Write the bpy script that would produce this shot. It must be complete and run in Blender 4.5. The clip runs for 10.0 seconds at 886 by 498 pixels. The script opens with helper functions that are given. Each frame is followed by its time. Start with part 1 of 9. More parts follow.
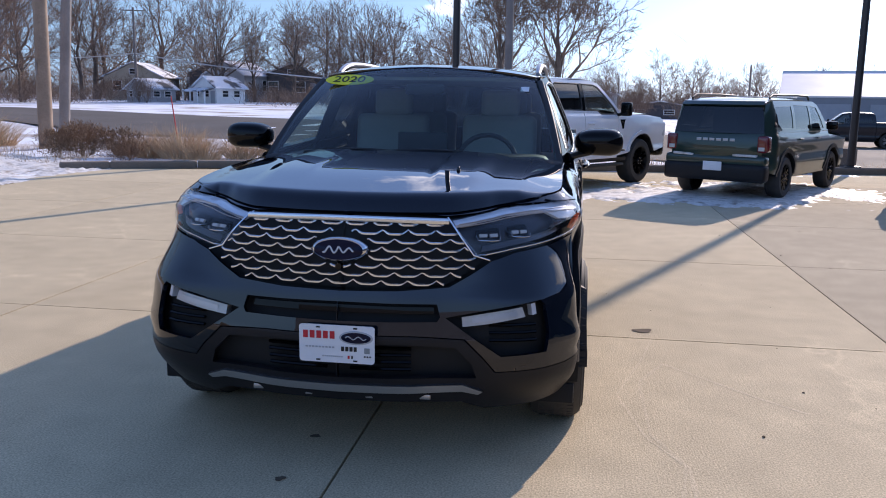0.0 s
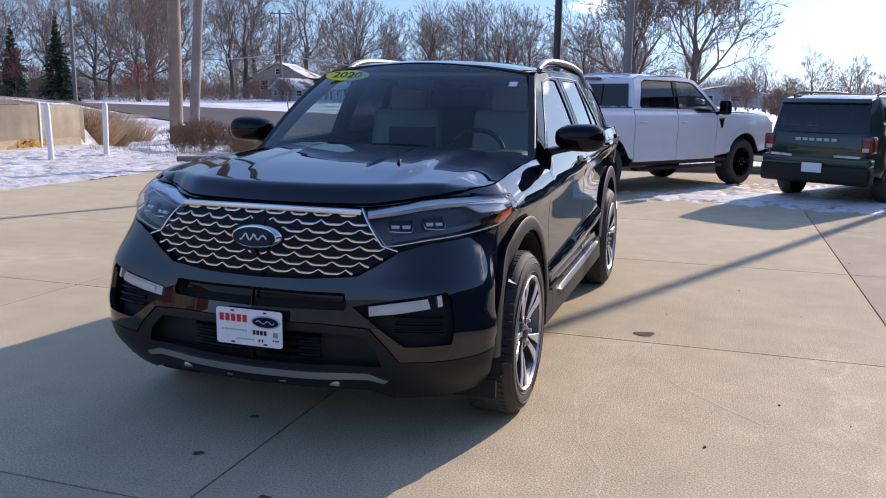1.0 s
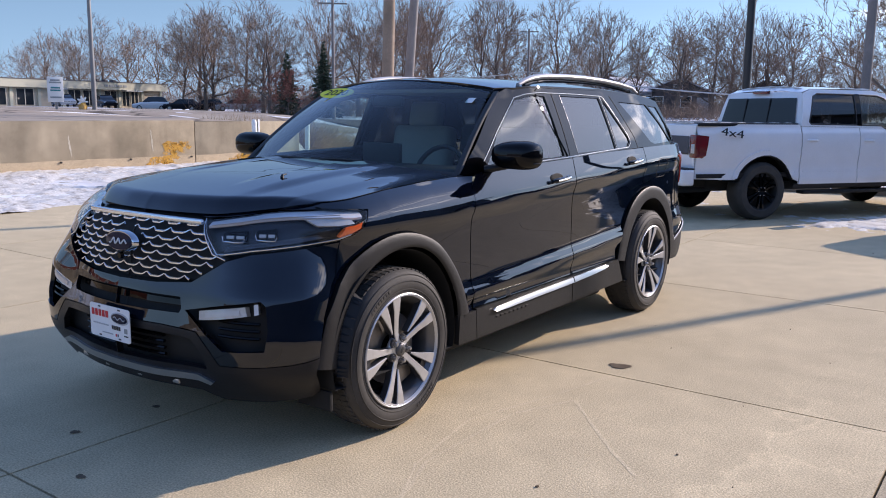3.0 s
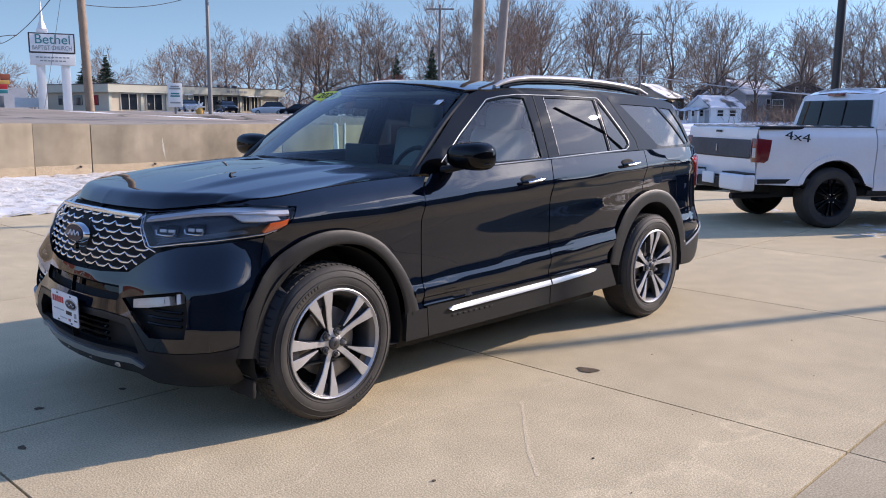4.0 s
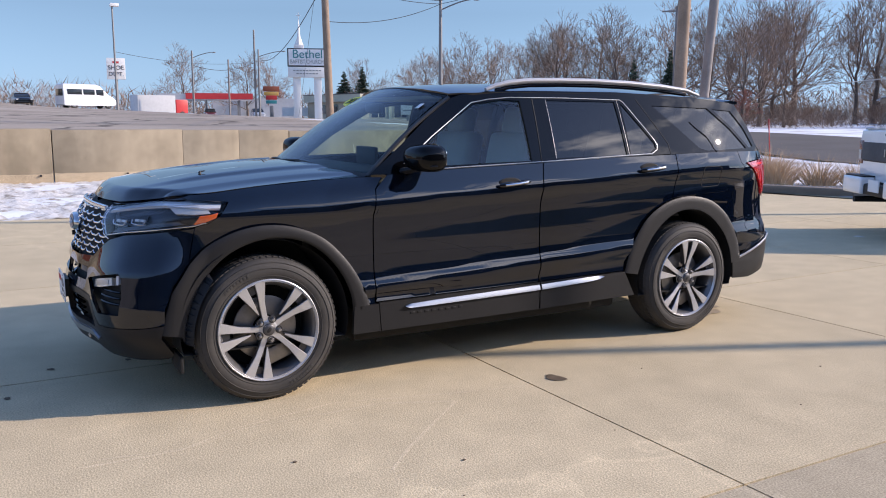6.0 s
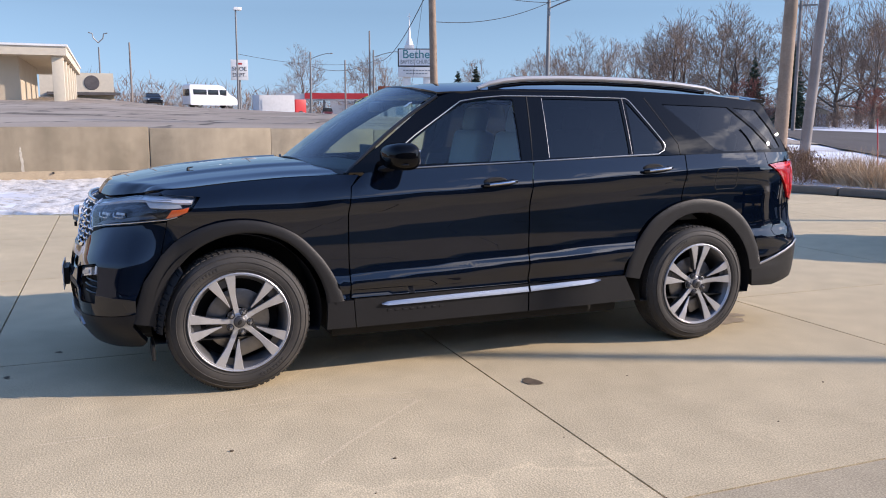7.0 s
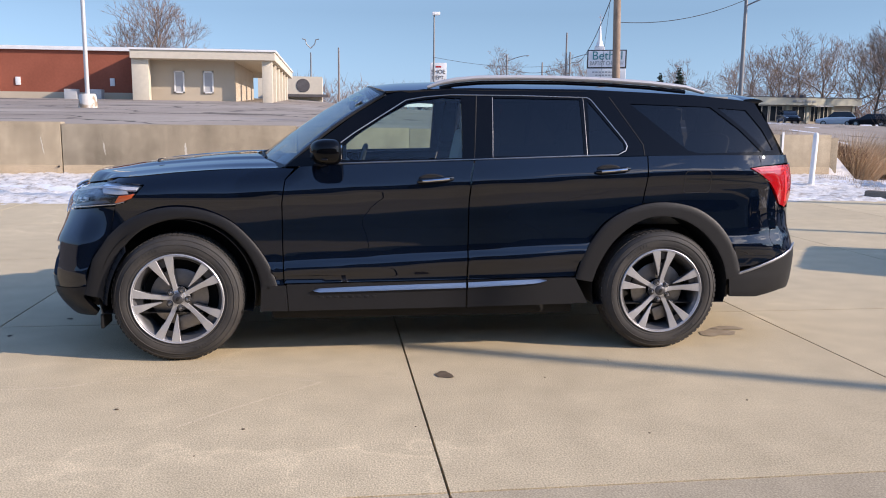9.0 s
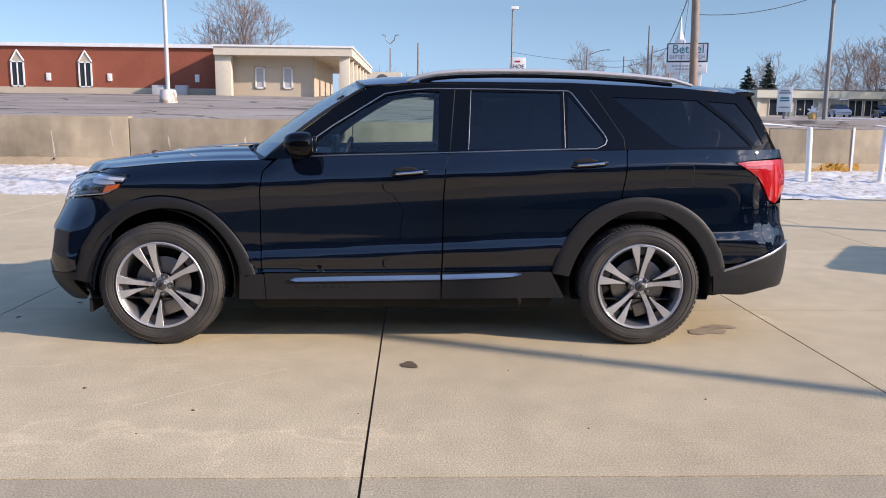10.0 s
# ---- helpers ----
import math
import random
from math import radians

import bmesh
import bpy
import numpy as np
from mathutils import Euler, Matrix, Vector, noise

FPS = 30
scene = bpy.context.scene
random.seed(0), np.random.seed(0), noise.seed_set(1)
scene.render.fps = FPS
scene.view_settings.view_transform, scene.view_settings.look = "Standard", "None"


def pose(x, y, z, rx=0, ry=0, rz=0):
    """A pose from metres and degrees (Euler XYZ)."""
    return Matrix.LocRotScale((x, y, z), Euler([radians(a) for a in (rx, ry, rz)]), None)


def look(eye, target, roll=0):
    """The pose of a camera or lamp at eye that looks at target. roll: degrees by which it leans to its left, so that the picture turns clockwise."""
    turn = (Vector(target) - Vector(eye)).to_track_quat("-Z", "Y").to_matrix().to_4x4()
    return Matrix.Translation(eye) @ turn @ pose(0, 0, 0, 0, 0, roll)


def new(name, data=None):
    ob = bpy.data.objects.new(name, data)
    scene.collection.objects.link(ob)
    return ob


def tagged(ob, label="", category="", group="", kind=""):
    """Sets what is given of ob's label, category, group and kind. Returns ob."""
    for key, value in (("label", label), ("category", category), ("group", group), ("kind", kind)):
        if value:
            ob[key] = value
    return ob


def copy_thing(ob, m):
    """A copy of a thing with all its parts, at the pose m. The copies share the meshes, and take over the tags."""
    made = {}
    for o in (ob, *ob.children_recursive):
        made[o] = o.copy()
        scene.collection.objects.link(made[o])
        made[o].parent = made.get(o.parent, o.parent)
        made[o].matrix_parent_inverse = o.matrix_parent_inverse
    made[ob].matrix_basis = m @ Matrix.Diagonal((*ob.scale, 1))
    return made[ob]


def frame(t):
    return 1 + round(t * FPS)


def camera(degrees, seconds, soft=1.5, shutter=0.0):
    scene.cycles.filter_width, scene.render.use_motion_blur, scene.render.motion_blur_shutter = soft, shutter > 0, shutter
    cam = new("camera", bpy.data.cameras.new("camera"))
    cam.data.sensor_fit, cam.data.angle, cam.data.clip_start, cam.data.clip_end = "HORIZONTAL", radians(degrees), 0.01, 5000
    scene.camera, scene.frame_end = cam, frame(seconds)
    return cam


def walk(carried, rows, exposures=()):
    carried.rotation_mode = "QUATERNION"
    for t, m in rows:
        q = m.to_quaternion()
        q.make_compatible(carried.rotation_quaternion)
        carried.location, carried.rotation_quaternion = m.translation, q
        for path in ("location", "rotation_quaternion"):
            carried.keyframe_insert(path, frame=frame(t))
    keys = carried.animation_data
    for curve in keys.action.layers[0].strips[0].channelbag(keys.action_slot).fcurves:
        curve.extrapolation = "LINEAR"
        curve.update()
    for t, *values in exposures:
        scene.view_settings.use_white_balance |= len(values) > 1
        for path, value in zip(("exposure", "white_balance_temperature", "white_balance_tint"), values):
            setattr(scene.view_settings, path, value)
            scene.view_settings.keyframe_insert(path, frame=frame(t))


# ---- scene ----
cam = camera(56.0, 10.0, soft=1.0)
PATH = [
    (0, (0.898, -5.463, 1.498), (0.598, -3.517, 1.145), 0.8),
    (0.5, (1.375, -5.419, 1.499), (0.914, -3.506, 1.140), 0.8),
    (1, (1.790, -5.285, 1.485), (1.172, -3.417, 1.126), 0.8),
    (1.5, (2.225, -5.136, 1.491), (1.456, -3.324, 1.138), 0.7),
    (2, (2.640, -4.965, 1.490), (1.729, -3.218, 1.148), 0.6),
    (2.5, (2.998, -4.735, 1.510), (1.959, -3.059, 1.176), 0.6),
    (4, (4.070, -4.005, 1.499), (2.707, -2.577, 1.178), 0.5),
    (4.5, (4.395, -3.756, 1.503), (2.935, -2.426, 1.186), 0.4),
    (5, (4.670, -3.470, 1.505), (3.118, -2.249, 1.192), 0.2),
    (5.5, (4.940, -3.150, 1.507), (3.299, -2.050, 1.196), 0.1),
    (6, (5.139, -2.820, 1.488), (3.419, -1.847, 1.179), 0.1),
    (7.5, (5.630, -1.723, 1.484), (3.749, -1.116, 1.175), 0.2),
    (8, (5.802, -1.330, 1.494), (3.887, -0.840, 1.191), 0.2),
    (8.5, (5.955, -0.957, 1.480), (4.014, -0.580, 1.178), 0.4),
    (9, (6.025, -0.592, 1.471), (4.066, -0.328, 1.162), 0.6),
    (9.5, (6.095, -0.225, 1.466), (4.127, -0.067, 1.150), 0.7),
    (10, (6.132, 0.069, 1.467), (4.160, 0.139, 1.145), 0.6),
]
walk(cam, [(t, look(eye, target, roll)) for t, eye, target, roll in PATH],
     exposures=[(0, .24, 6330, 23), (1.2, .30, 6350, 23), (2.5, .36, 6350, 22), (5, .44, 6390, 21), (7.5, .44, 6430, 20), (10, .44, 6520, 20)])

# ---- light ----
SUN_AZ, SUN_EL = radians(23.5), radians(24.5)      # azimuth from +y towards +x
sun_dir = Vector((math.sin(SUN_AZ) * math.cos(SUN_EL), math.cos(SUN_AZ) * math.cos(SUN_EL), math.sin(SUN_EL)))
world = bpy.data.worlds.new("sky")
scene.world = world
world.use_nodes = True
wn, wl = world.node_tree.nodes, world.node_tree.links
wn.clear()
w_out = wn.new("ShaderNodeOutputWorld")
w_bg = wn.new("ShaderNodeBackground")
w_sky = wn.new("ShaderNodeTexSky")
w_sky.sky_type = "NISHITA"
w_sky.sun_disc = False
w_sky.sun_elevation = SUN_EL
w_sky.sun_rotation = SUN_AZ
w_sky.air_density, w_sky.dust_density, w_sky.ozone_density = 1.0, 0.35, 2.0
w_bg.inputs["Strength"].default_value = 0.13
# thin broken clouds, a little whiter than the sky behind them
w_co = wn.new("ShaderNodeTexCoord")
w_map = wn.new("ShaderNodeMapping")
w_map.inputs["Scale"].default_value = (1.0, 1.0, 2.2)
w_noise = wn.new("ShaderNodeTexNoise")
w_noise.inputs["Scale"].default_value = 4.2
w_noise.inputs["Detail"].default_value = 8
w_noise.inputs["Roughness"].default_value = 0.58
w_ramp = wn.new("ShaderNodeValToRGB")
w_ramp.color_ramp.elements[0].position, w_ramp.color_ramp.elements[0].color = 0.545, (0, 0, 0, 1)
w_ramp.color_ramp.elements[1].position, w_ramp.color_ramp.elements[1].color = 0.65, (0.92, 0.92, 0.92, 1)
w_mix = wn.new("ShaderNodeMixRGB")
# clouds shine more the nearer they stand to the sun
w_dot = wn.new("ShaderNodeVectorMath")
w_dot.operation = "DOT_PRODUCT"
w_dot.inputs[1].default_value = sun_dir
wl.new(w_co.outputs["Generated"], w_dot.inputs[0])
w_near = wn.new("ShaderNodeMapRange")
w_near.inputs["From Min"].default_value, w_near.inputs["From Max"].default_value = 0.70, 1.0
w_near.inputs["To Min"].default_value, w_near.inputs["To Max"].default_value = 1.1, 4.2
wl.new(w_dot.outputs["Value"], w_near.inputs["Value"])
w_lit = wn.new("ShaderNodeVectorMath")
w_lit.operation = "SCALE"
w_lit.inputs[0].default_value = (7.4, 7.5, 7.5)
wl.new(w_near.outputs["Result"], w_lit.inputs["Scale"])
wl.new(w_lit.outputs["Vector"], w_mix.inputs["Color2"])
wl.new(w_co.outputs["Generated"], w_map.inputs["Vector"])
wl.new(w_map.outputs["Vector"], w_noise.inputs["Vector"])
w_more = wn.new("ShaderNodeMapRange")          # more cloud overhead than low down
w_more.inputs["From Min"].default_value, w_more.inputs["From Max"].default_value = 0.14, 0.42
w_more.inputs["To Min"].default_value, w_more.inputs["To Max"].default_value = -0.05, 0.0
w_sum = wn.new("ShaderNodeMath")
w_z = wn.new("ShaderNodeSeparateXYZ")
wl.new(w_co.outputs["Generated"], w_z.inputs["Vector"])
wl.new(w_z.outputs["Z"], w_more.inputs["Value"])
wl.new(w_noise.outputs["Fac"], w_sum.inputs[0])
wl.new(w_more.outputs["Result"], w_sum.inputs[1])
w_side = wn.new("ShaderNodeMapRange")         # clouds gather on the sun's side, clear blue away from it
w_side.inputs["From Min"].default_value, w_side.inputs["From Max"].default_value = 0.45, 0.88
w_side.inputs["To Min"].default_value, w_side.inputs["To Max"].default_value = -0.12, 0.02
w_sum3 = wn.new("ShaderNodeMath")
wl.new(w_sum.outputs["Value"], w_sum3.inputs[0])
wl.new(w_side.outputs["Result"], w_sum3.inputs[1])
w_veil = wn.new("ShaderNodeMapRange")         # thin bright veil round the sun
w_veil.inputs["From Min"].default_value, w_veil.inputs["From Max"].default_value = 0.90, 1.0
w_veil.inputs["To Min"].default_value, w_veil.inputs["To Max"].default_value = 0.0, 0.05
w_sum2 = wn.new("ShaderNodeMath")
wl.new(w_sum3.outputs["Value"], w_sum2.inputs[0])
wl.new(w_veil.outputs["Result"], w_sum2.inputs[1])
w_high = wn.new("ShaderNodeMapRange")         # clear again high up
w_high.inputs["From Min"].default_value, w_high.inputs["From Max"].default_value = 0.46, 0.60
w_high.inputs["To Min"].default_value, w_high.inputs["To Max"].default_value = 0.0, -0.14
wl.new(w_z.outputs["Z"], w_high.inputs["Value"])
w_sum4 = wn.new("ShaderNodeMath")
wl.new(w_sum2.outputs["Value"], w_sum4.inputs[0])
wl.new(w_high.outputs["Result"], w_sum4.inputs[1])
wl.new(w_sum4.outputs["Value"], w_ramp.inputs["Fac"])
wl.new(w_dot.outputs["Value"], w_veil.inputs["Value"])
wl.new(w_dot.outputs["Value"], w_side.inputs["Value"])
wl.new(w_ramp.outputs["Color"], w_mix.inputs["Fac"])
# pale haze low over the horizon
w_sep = wn.new("ShaderNodeSeparateXYZ")
wl.new(w_co.outputs["Generated"], w_sep.inputs["Vector"])
w_low = wn.new("ShaderNodeMapRange")
w_low.inputs["From Min"].default_value, w_low.inputs["From Max"].default_value = 0.12, 0.40
w_low.inputs["To Min"].default_value, w_low.inputs["To Max"].default_value = 0.9, 0.0
wl.new(w_sep.outputs["Z"], w_low.inputs["Value"])
w_far = wn.new("ShaderNodeMapRange")          # the haze whitens towards the sun
w_far.inputs["From Min"].default_value, w_far.inputs["From Max"].default_value = 0.78, 0.96
w_far.inputs["To Min"].default_value, w_far.inputs["To Max"].default_value = 1.0, 0.72
wl.new(w_dot.outputs["Value"], w_far.inputs["Value"])
w_fac = wn.new("ShaderNodeMath")
w_fac.operation = "MULTIPLY"
wl.new(w_low.outputs["Result"], w_fac.inputs[0])
wl.new(w_far.outputs["Result"], w_fac.inputs[1])
w_bw = wn.new("ShaderNodeRGBToBW")
wl.new(w_sky.outputs["Color"], w_bw.inputs["Color"])
w_tint = wn.new("ShaderNodeMixRGB")
w_tint.blend_type = "MULTIPLY"
w_tint.inputs["Fac"].default_value = 1.0
w_tint.inputs["Color2"].default_value = (0.33, 0.572, 0.82, 1)
wl.new(w_bw.outputs["Val"], w_tint.inputs["Color1"])
w_haze = wn.new("ShaderNodeMixRGB")
wl.new(w_fac.outputs["Value"], w_haze.inputs["Fac"])
w_deep = wn.new("ShaderNodeMixRGB")
w_deep.blend_type = "MULTIPLY"
w_deep.inputs["Fac"].default_value = 1.0
w_deep.inputs["Color2"].default_value = (1.32, 1.48, 1.68, 1)
wl.new(w_sky.outputs["Color"], w_deep.inputs["Color1"])
wl.new(w_deep.outputs["Color"], w_haze.inputs["Color1"])
wl.new(w_tint.outputs["Color"], w_haze.inputs["Color2"])
wl.new(w_haze.outputs["Color"], w_mix.inputs["Color1"])
wl.new(w_mix.outputs["Color"], w_bg.inputs["Color"])
wl.new(w_bg.outputs["Background"], w_out.inputs["Surface"])

sun = new("sun", bpy.data.lights.new("sun", "SUN"))
sun.data.energy, sun.data.angle, sun.data.color = 4.4, radians(0.55), (1.0, 0.885, 0.725)
sun.matrix_world = look(sun_dir * 50, (0, 0, 0))

# ---- materials ----
def nodes_of(m):
    m.use_nodes = True
    return m.node_tree.nodes, m.node_tree.links, m.node_tree.nodes["Principled BSDF"]


def mat(name, col, rough=0.5, metal=0.0, var=0.12, scale=3.0, fine=40.0, bump=0.0, coat=0.0, col2=None, cut=(0.35, 0.65), spec=0.5, rand=0.0, space="Object"):
    """A plain surface: coarse and fine noise in its colour and gloss, a fine relief, and a second colour for patches of wear."""
    m = bpy.data.materials.new(name)
    n, l, b = nodes_of(m)
    co = n.new("ShaderNodeTexCoord")
    big = n.new("ShaderNodeTexNoise")
    big.inputs["Scale"].default_value, big.inputs["Detail"].default_value = scale, 5
    small = n.new("ShaderNodeTexNoise")
    small.inputs["Scale"].default_value, small.inputs["Detail"].default_value = fine, 3
    if space == "World":
        geo = n.new("ShaderNodeNewGeometry")
        src = geo.outputs["Position"]
    else:
        src = co.outputs["Object"]
    l.new(src, big.inputs["Vector"])
    l.new(src, small.inputs["Vector"])
    ramp = n.new("ShaderNodeValToRGB")
    ramp.color_ramp.elements[0].position, ramp.color_ramp.elements[1].position = cut
    ramp.color_ramp.elements[0].color = (*col, 1)
    ramp.color_ramp.elements[1].color = (*(col2 or [c * (1 - var) for c in col]), 1)
    l.new(big.outputs["Fac"], ramp.inputs["Fac"])
    hsv = n.new("ShaderNodeHueSaturation")
    mr = n.new("ShaderNodeMapRange")
    mr.inputs["To Min"].default_value, mr.inputs["To Max"].default_value = 1 - var, 1 + var
    l.new(small.outputs["Fac"], mr.inputs["Value"])
    val = mr.outputs["Result"]
    if rand:
        oi = n.new("ShaderNodeObjectInfo")
        mr2 = n.new("ShaderNodeMapRange")
        mr2.inputs["To Min"].default_value, mr2.inputs["To Max"].default_value = 1 - rand, 1 + rand
        l.new(oi.outputs["Random"], mr2.inputs["Value"])
        mul = n.new("ShaderNodeMath")
        mul.operation = "MULTIPLY"
        l.new(val, mul.inputs[0])
        l.new(mr2.outputs["Result"], mul.inputs[1])
        val = mul.outputs["Value"]
    l.new(val, hsv.inputs["Value"])
    l.new(ramp.outputs["Color"], hsv.inputs["Color"])
    l.new(hsv.outputs["Color"], b.inputs["Base Color"])
    rr = n.new("ShaderNodeMapRange")
    rr.inputs["To Min"].default_value, rr.inputs["To Max"].default_value = max(0.01, rough * (1 - var)), min(1, rough * (1 + var))
    l.new(big.outputs["Fac"], rr.inputs["Value"])
    l.new(rr.outputs["Result"], b.inputs["Roughness"])
    b.inputs["Metallic"].default_value = metal
    b.inputs["Specular IOR Level"].default_value = spec
    b.inputs["Coat Weight"].default_value = coat
    b.inputs["Coat Roughness"].default_value = 0.015
    if bump:
        bp = n.new("ShaderNodeBump")
        bp.inputs["Strength"].default_value, bp.inputs["Distance"].default_value = min(1.0, bump), 0.01 * max(1, bump)
        l.new(small.outputs["Fac"], bp.inputs["Height"])
        l.new(bp.outputs["Normal"], b.inputs["Normal"])
    return m


def glass(name, col, rough=0.0, f0=0.05):
    """A thin pane: a tinted see-through sheet with a clear mirror gloss that grows towards grazing views."""
    m = bpy.data.materials.new(name)
    n, l, b = nodes_of(m)
    out = n["Material Output"]
    tr = n.new("ShaderNodeBsdfTransparent")
    tr.inputs["Color"].default_value = (*col, 1)
    gl = n.new("ShaderNodeBsdfGlossy")
    gl.inputs["Roughness"].default_value = rough
    lw = n.new("ShaderNodeLayerWeight")
    lw.inputs["Blend"].default_value = 0.5
    pw = n.new("ShaderNodeMath")
    pw.operation = "POWER"
    pw.inputs[1].default_value = 4.2
    rg = n.new("ShaderNodeMapRange")
    rg.inputs["To Min"].default_value, rg.inputs["To Max"].default_value = f0, 1.0
    l.new(lw.outputs["Facing"], pw.inputs[0])
    l.new(pw.outputs["Value"], rg.inputs["Value"])
    mx = n.new("ShaderNodeMixShader")
    l.new(rg.outputs["Result"], mx.inputs["Fac"])
    l.new(tr.outputs["BSDF"], mx.inputs[1])
    l.new(gl.outputs["BSDF"], mx.inputs[2])
    l.new(mx.outputs["Shader"], out.inputs["Surface"])
    return m


def concrete_mat(name, col, broom=True, stain=0.5, streaks=False):
    m = bpy.data.materials.new(name)
    n, l, b = nodes_of(m)
    geo = n.new("ShaderNodeNewGeometry")
    oi = n.new("ShaderNodeObjectInfo")
    big = n.new("ShaderNodeTexNoise")
    big.inputs["Scale"].default_value, big.inputs["Detail"].default_value, big.inputs["Roughness"].default_value = 0.55, 7, 0.6
    mid = n.new("ShaderNodeTexNoise")
    mid.inputs["Scale"].default_value, mid.inputs["Detail"].default_value = 4.5, 6
    grit = n.new("ShaderNodeTexNoise")
    grit.inputs["Scale"].default_value, grit.inputs["Detail"].default_value = 115, 3
    mp = n.new("ShaderNodeMapping")
    mp.inputs["Scale"].default_value = (3.0, 3.2, 0.35) if streaks else (130.0, 5.0, 20.0)
    brush = n.new("ShaderNodeTexNoise")
    brush.inputs["Scale"].default_value, brush.inputs["Detail"].default_value = 1.0, 3
    for t in (big, mid, grit):
        l.new(geo.outputs["Position"], t.inputs["Vector"])
    l.new(geo.outputs["Position"], mp.inputs["Vector"])
    l.new(mp.outputs["Vector"], brush.inputs["Vector"])
    ramp = n.new("ShaderNodeValToRGB")
    ramp.color_ramp.elements[0].position, ramp.color_ramp.elements[1].position = 0.3, 0.7
    ramp.color_ramp.elements[0].color = (*[c * (1 - 0.22 * stain) for c in col], 1)
    ramp.color_ramp.elements[1].color = (*[min(1, c * (1 + 0.12 * stain)) for c in col], 1)
    l.new(big.outputs["Fac"], ramp.inputs["Fac"])

    def scaled(src, lo, hi):
        r = n.new("ShaderNodeMapRange")
        r.inputs["From Min"].default_value, r.inputs["From Max"].default_value = 0.25, 0.75
        r.inputs["To Min"].default_value, r.inputs["To Max"].default_value = lo, hi
        l.new(src, r.inputs["Value"])
        return r.outputs["Result"]

    v = None
    for src, lo, hi in ((mid.outputs["Fac"], 0.92, 1.07), (grit.outputs["Fac"], 0.64, 1.35), (brush.outputs["Fac"], 0.80 if streaks else 0.945, 1.09 if streaks else 1.05), (oi.outputs["Random"], 0.965, 1.035)):
        s = scaled(src, lo, hi)
        if v is None:
            v = s
        else:
            q = n.new("ShaderNodeMath")
            q.operation = "MULTIPLY"
            l.new(v, q.inputs[0])
            l.new(s, q.inputs[1])
            v = q.outputs["Value"]
    if broom:
        # faint pale scrape lines, here and there
        warp = n.new("ShaderNodeVectorMath")
        warp.operation = "MULTIPLY_ADD"
        warp.inputs[1].default_value = (0.5, 0.5, 0.5)
        l.new(mid.outputs["Color"], warp.inputs[0])
        l.new(geo.outputs["Position"], warp.inputs[2])
        cell = n.new("ShaderNodeTexVoronoi")
        cell.feature = "DISTANCE_TO_EDGE"
        cell.inputs["Scale"].default_value = 0.62
        l.new(warp.outputs["Vector"], cell.inputs["Vector"])
        line = n.new("ShaderNodeMapRange")
        line.inputs["From Min"].default_value, line.inputs["From Max"].default_value = 0.004, 0.022
        line.inputs["To Min"].default_value, line.inputs["To Max"].default_value = 1.0, 0.0
        l.new(cell.outputs["Distance"], line.inputs["Value"])
        keep = n.new("ShaderNodeMapRange")
        keep.inputs["From Min"].default_value, keep.inputs["From Max"].default_value = 0.48, 0.62
        keep.inputs["To Min"].default_value, keep.inputs["To Max"].default_value = 0.0, 0.13
        l.new(big.outputs["Fac"], keep.inputs["Value"])
        pale = n.new("ShaderNodeMath")
        pale.operation = "MULTIPLY_ADD"
        pale.inputs[2].default_value = 1.0
        l.new(line.outputs["Result"], pale.inputs[0])
        l.new(keep.outputs["Result"], pale.inputs[1])
        q = n.new("ShaderNodeMath")
        q.operation = "MULTIPLY"
        l.new(v, q.inputs[0])
        l.new(pale.outputs["Value"], q.inputs[1])
        v = q.outputs["Value"]
    hsv = n.new("ShaderNodeHueSaturation")
    l.new(v, hsv.inputs["Value"])
    l.new(ramp.outputs["Color"], hsv.inputs["Color"])
    l.new(hsv.outputs["Color"], b.inputs["Base Color"])
    b.inputs["Roughness"].default_value = 0.9
    b.inputs["Specular IOR Level"].default_value = 0.12
    add = n.new("ShaderNodeMath")
    add.operation = "ADD"
    soft = n.new("ShaderNodeMath")
    soft.operation = "MULTIPLY"
    soft.inputs[1].default_value = 0.45 if broom else 1.0
    l.new(brush.outputs["Fac"] if broom else mid.outputs["Fac"], soft.inputs[0])
    l.new(soft.outputs["Value"], add.inputs[0])
    l.new(grit.outputs["Fac"], add.inputs[1])
    bp = n.new("ShaderNodeBump")
    bp.inputs["Strength"].default_value, bp.inputs["Distance"].default_value = 0.40, 0.006
    l.new(add.outputs["Value"], bp.inputs["Height"])
    l.new(bp.outputs["Normal"], b.inputs["Normal"])
    return m


M_SLAB = concrete_mat("slab_concrete", (0.535, 0.440, 0.283), stain=0.5)
M_SLABG = concrete_mat("older_slab_concrete", (0.440, 0.368, 0.250), stain=0.6)
M_KERB = concrete_mat("kerb_concrete", (0.225, 0.182, 0.142), broom=False, stain=1.0)
M_WALL = concrete_mat("wall_concrete", (0.39, 0.32, 0.222), broom=False, stain=2.0, streaks=True)
M_SNOW = mat("snow", (0.67, 0.64, 0.59), 0.6, var=0.26, scale=5.5, fine=24, bump=1.1, space="World", col2=(0.34, 0.29, 0.23), cut=(0.50, 0.70))
M_VERGE = mat("snowy_ground", (0.76, 0.78, 0.82), 0.75, var=0.14, scale=0.30, fine=5, bump=1.0, space="World", col2=(0.26, 0.2, 0.13), cut=(0.50, 0.72))
M_ASPH = mat("asphalt", (0.100, 0.086, 0.073), 0.85, var=0.2, scale=0.35, fine=60, bump=0.4, space="World", col2=(0.125, 0.113, 0.103), spec=0.15)
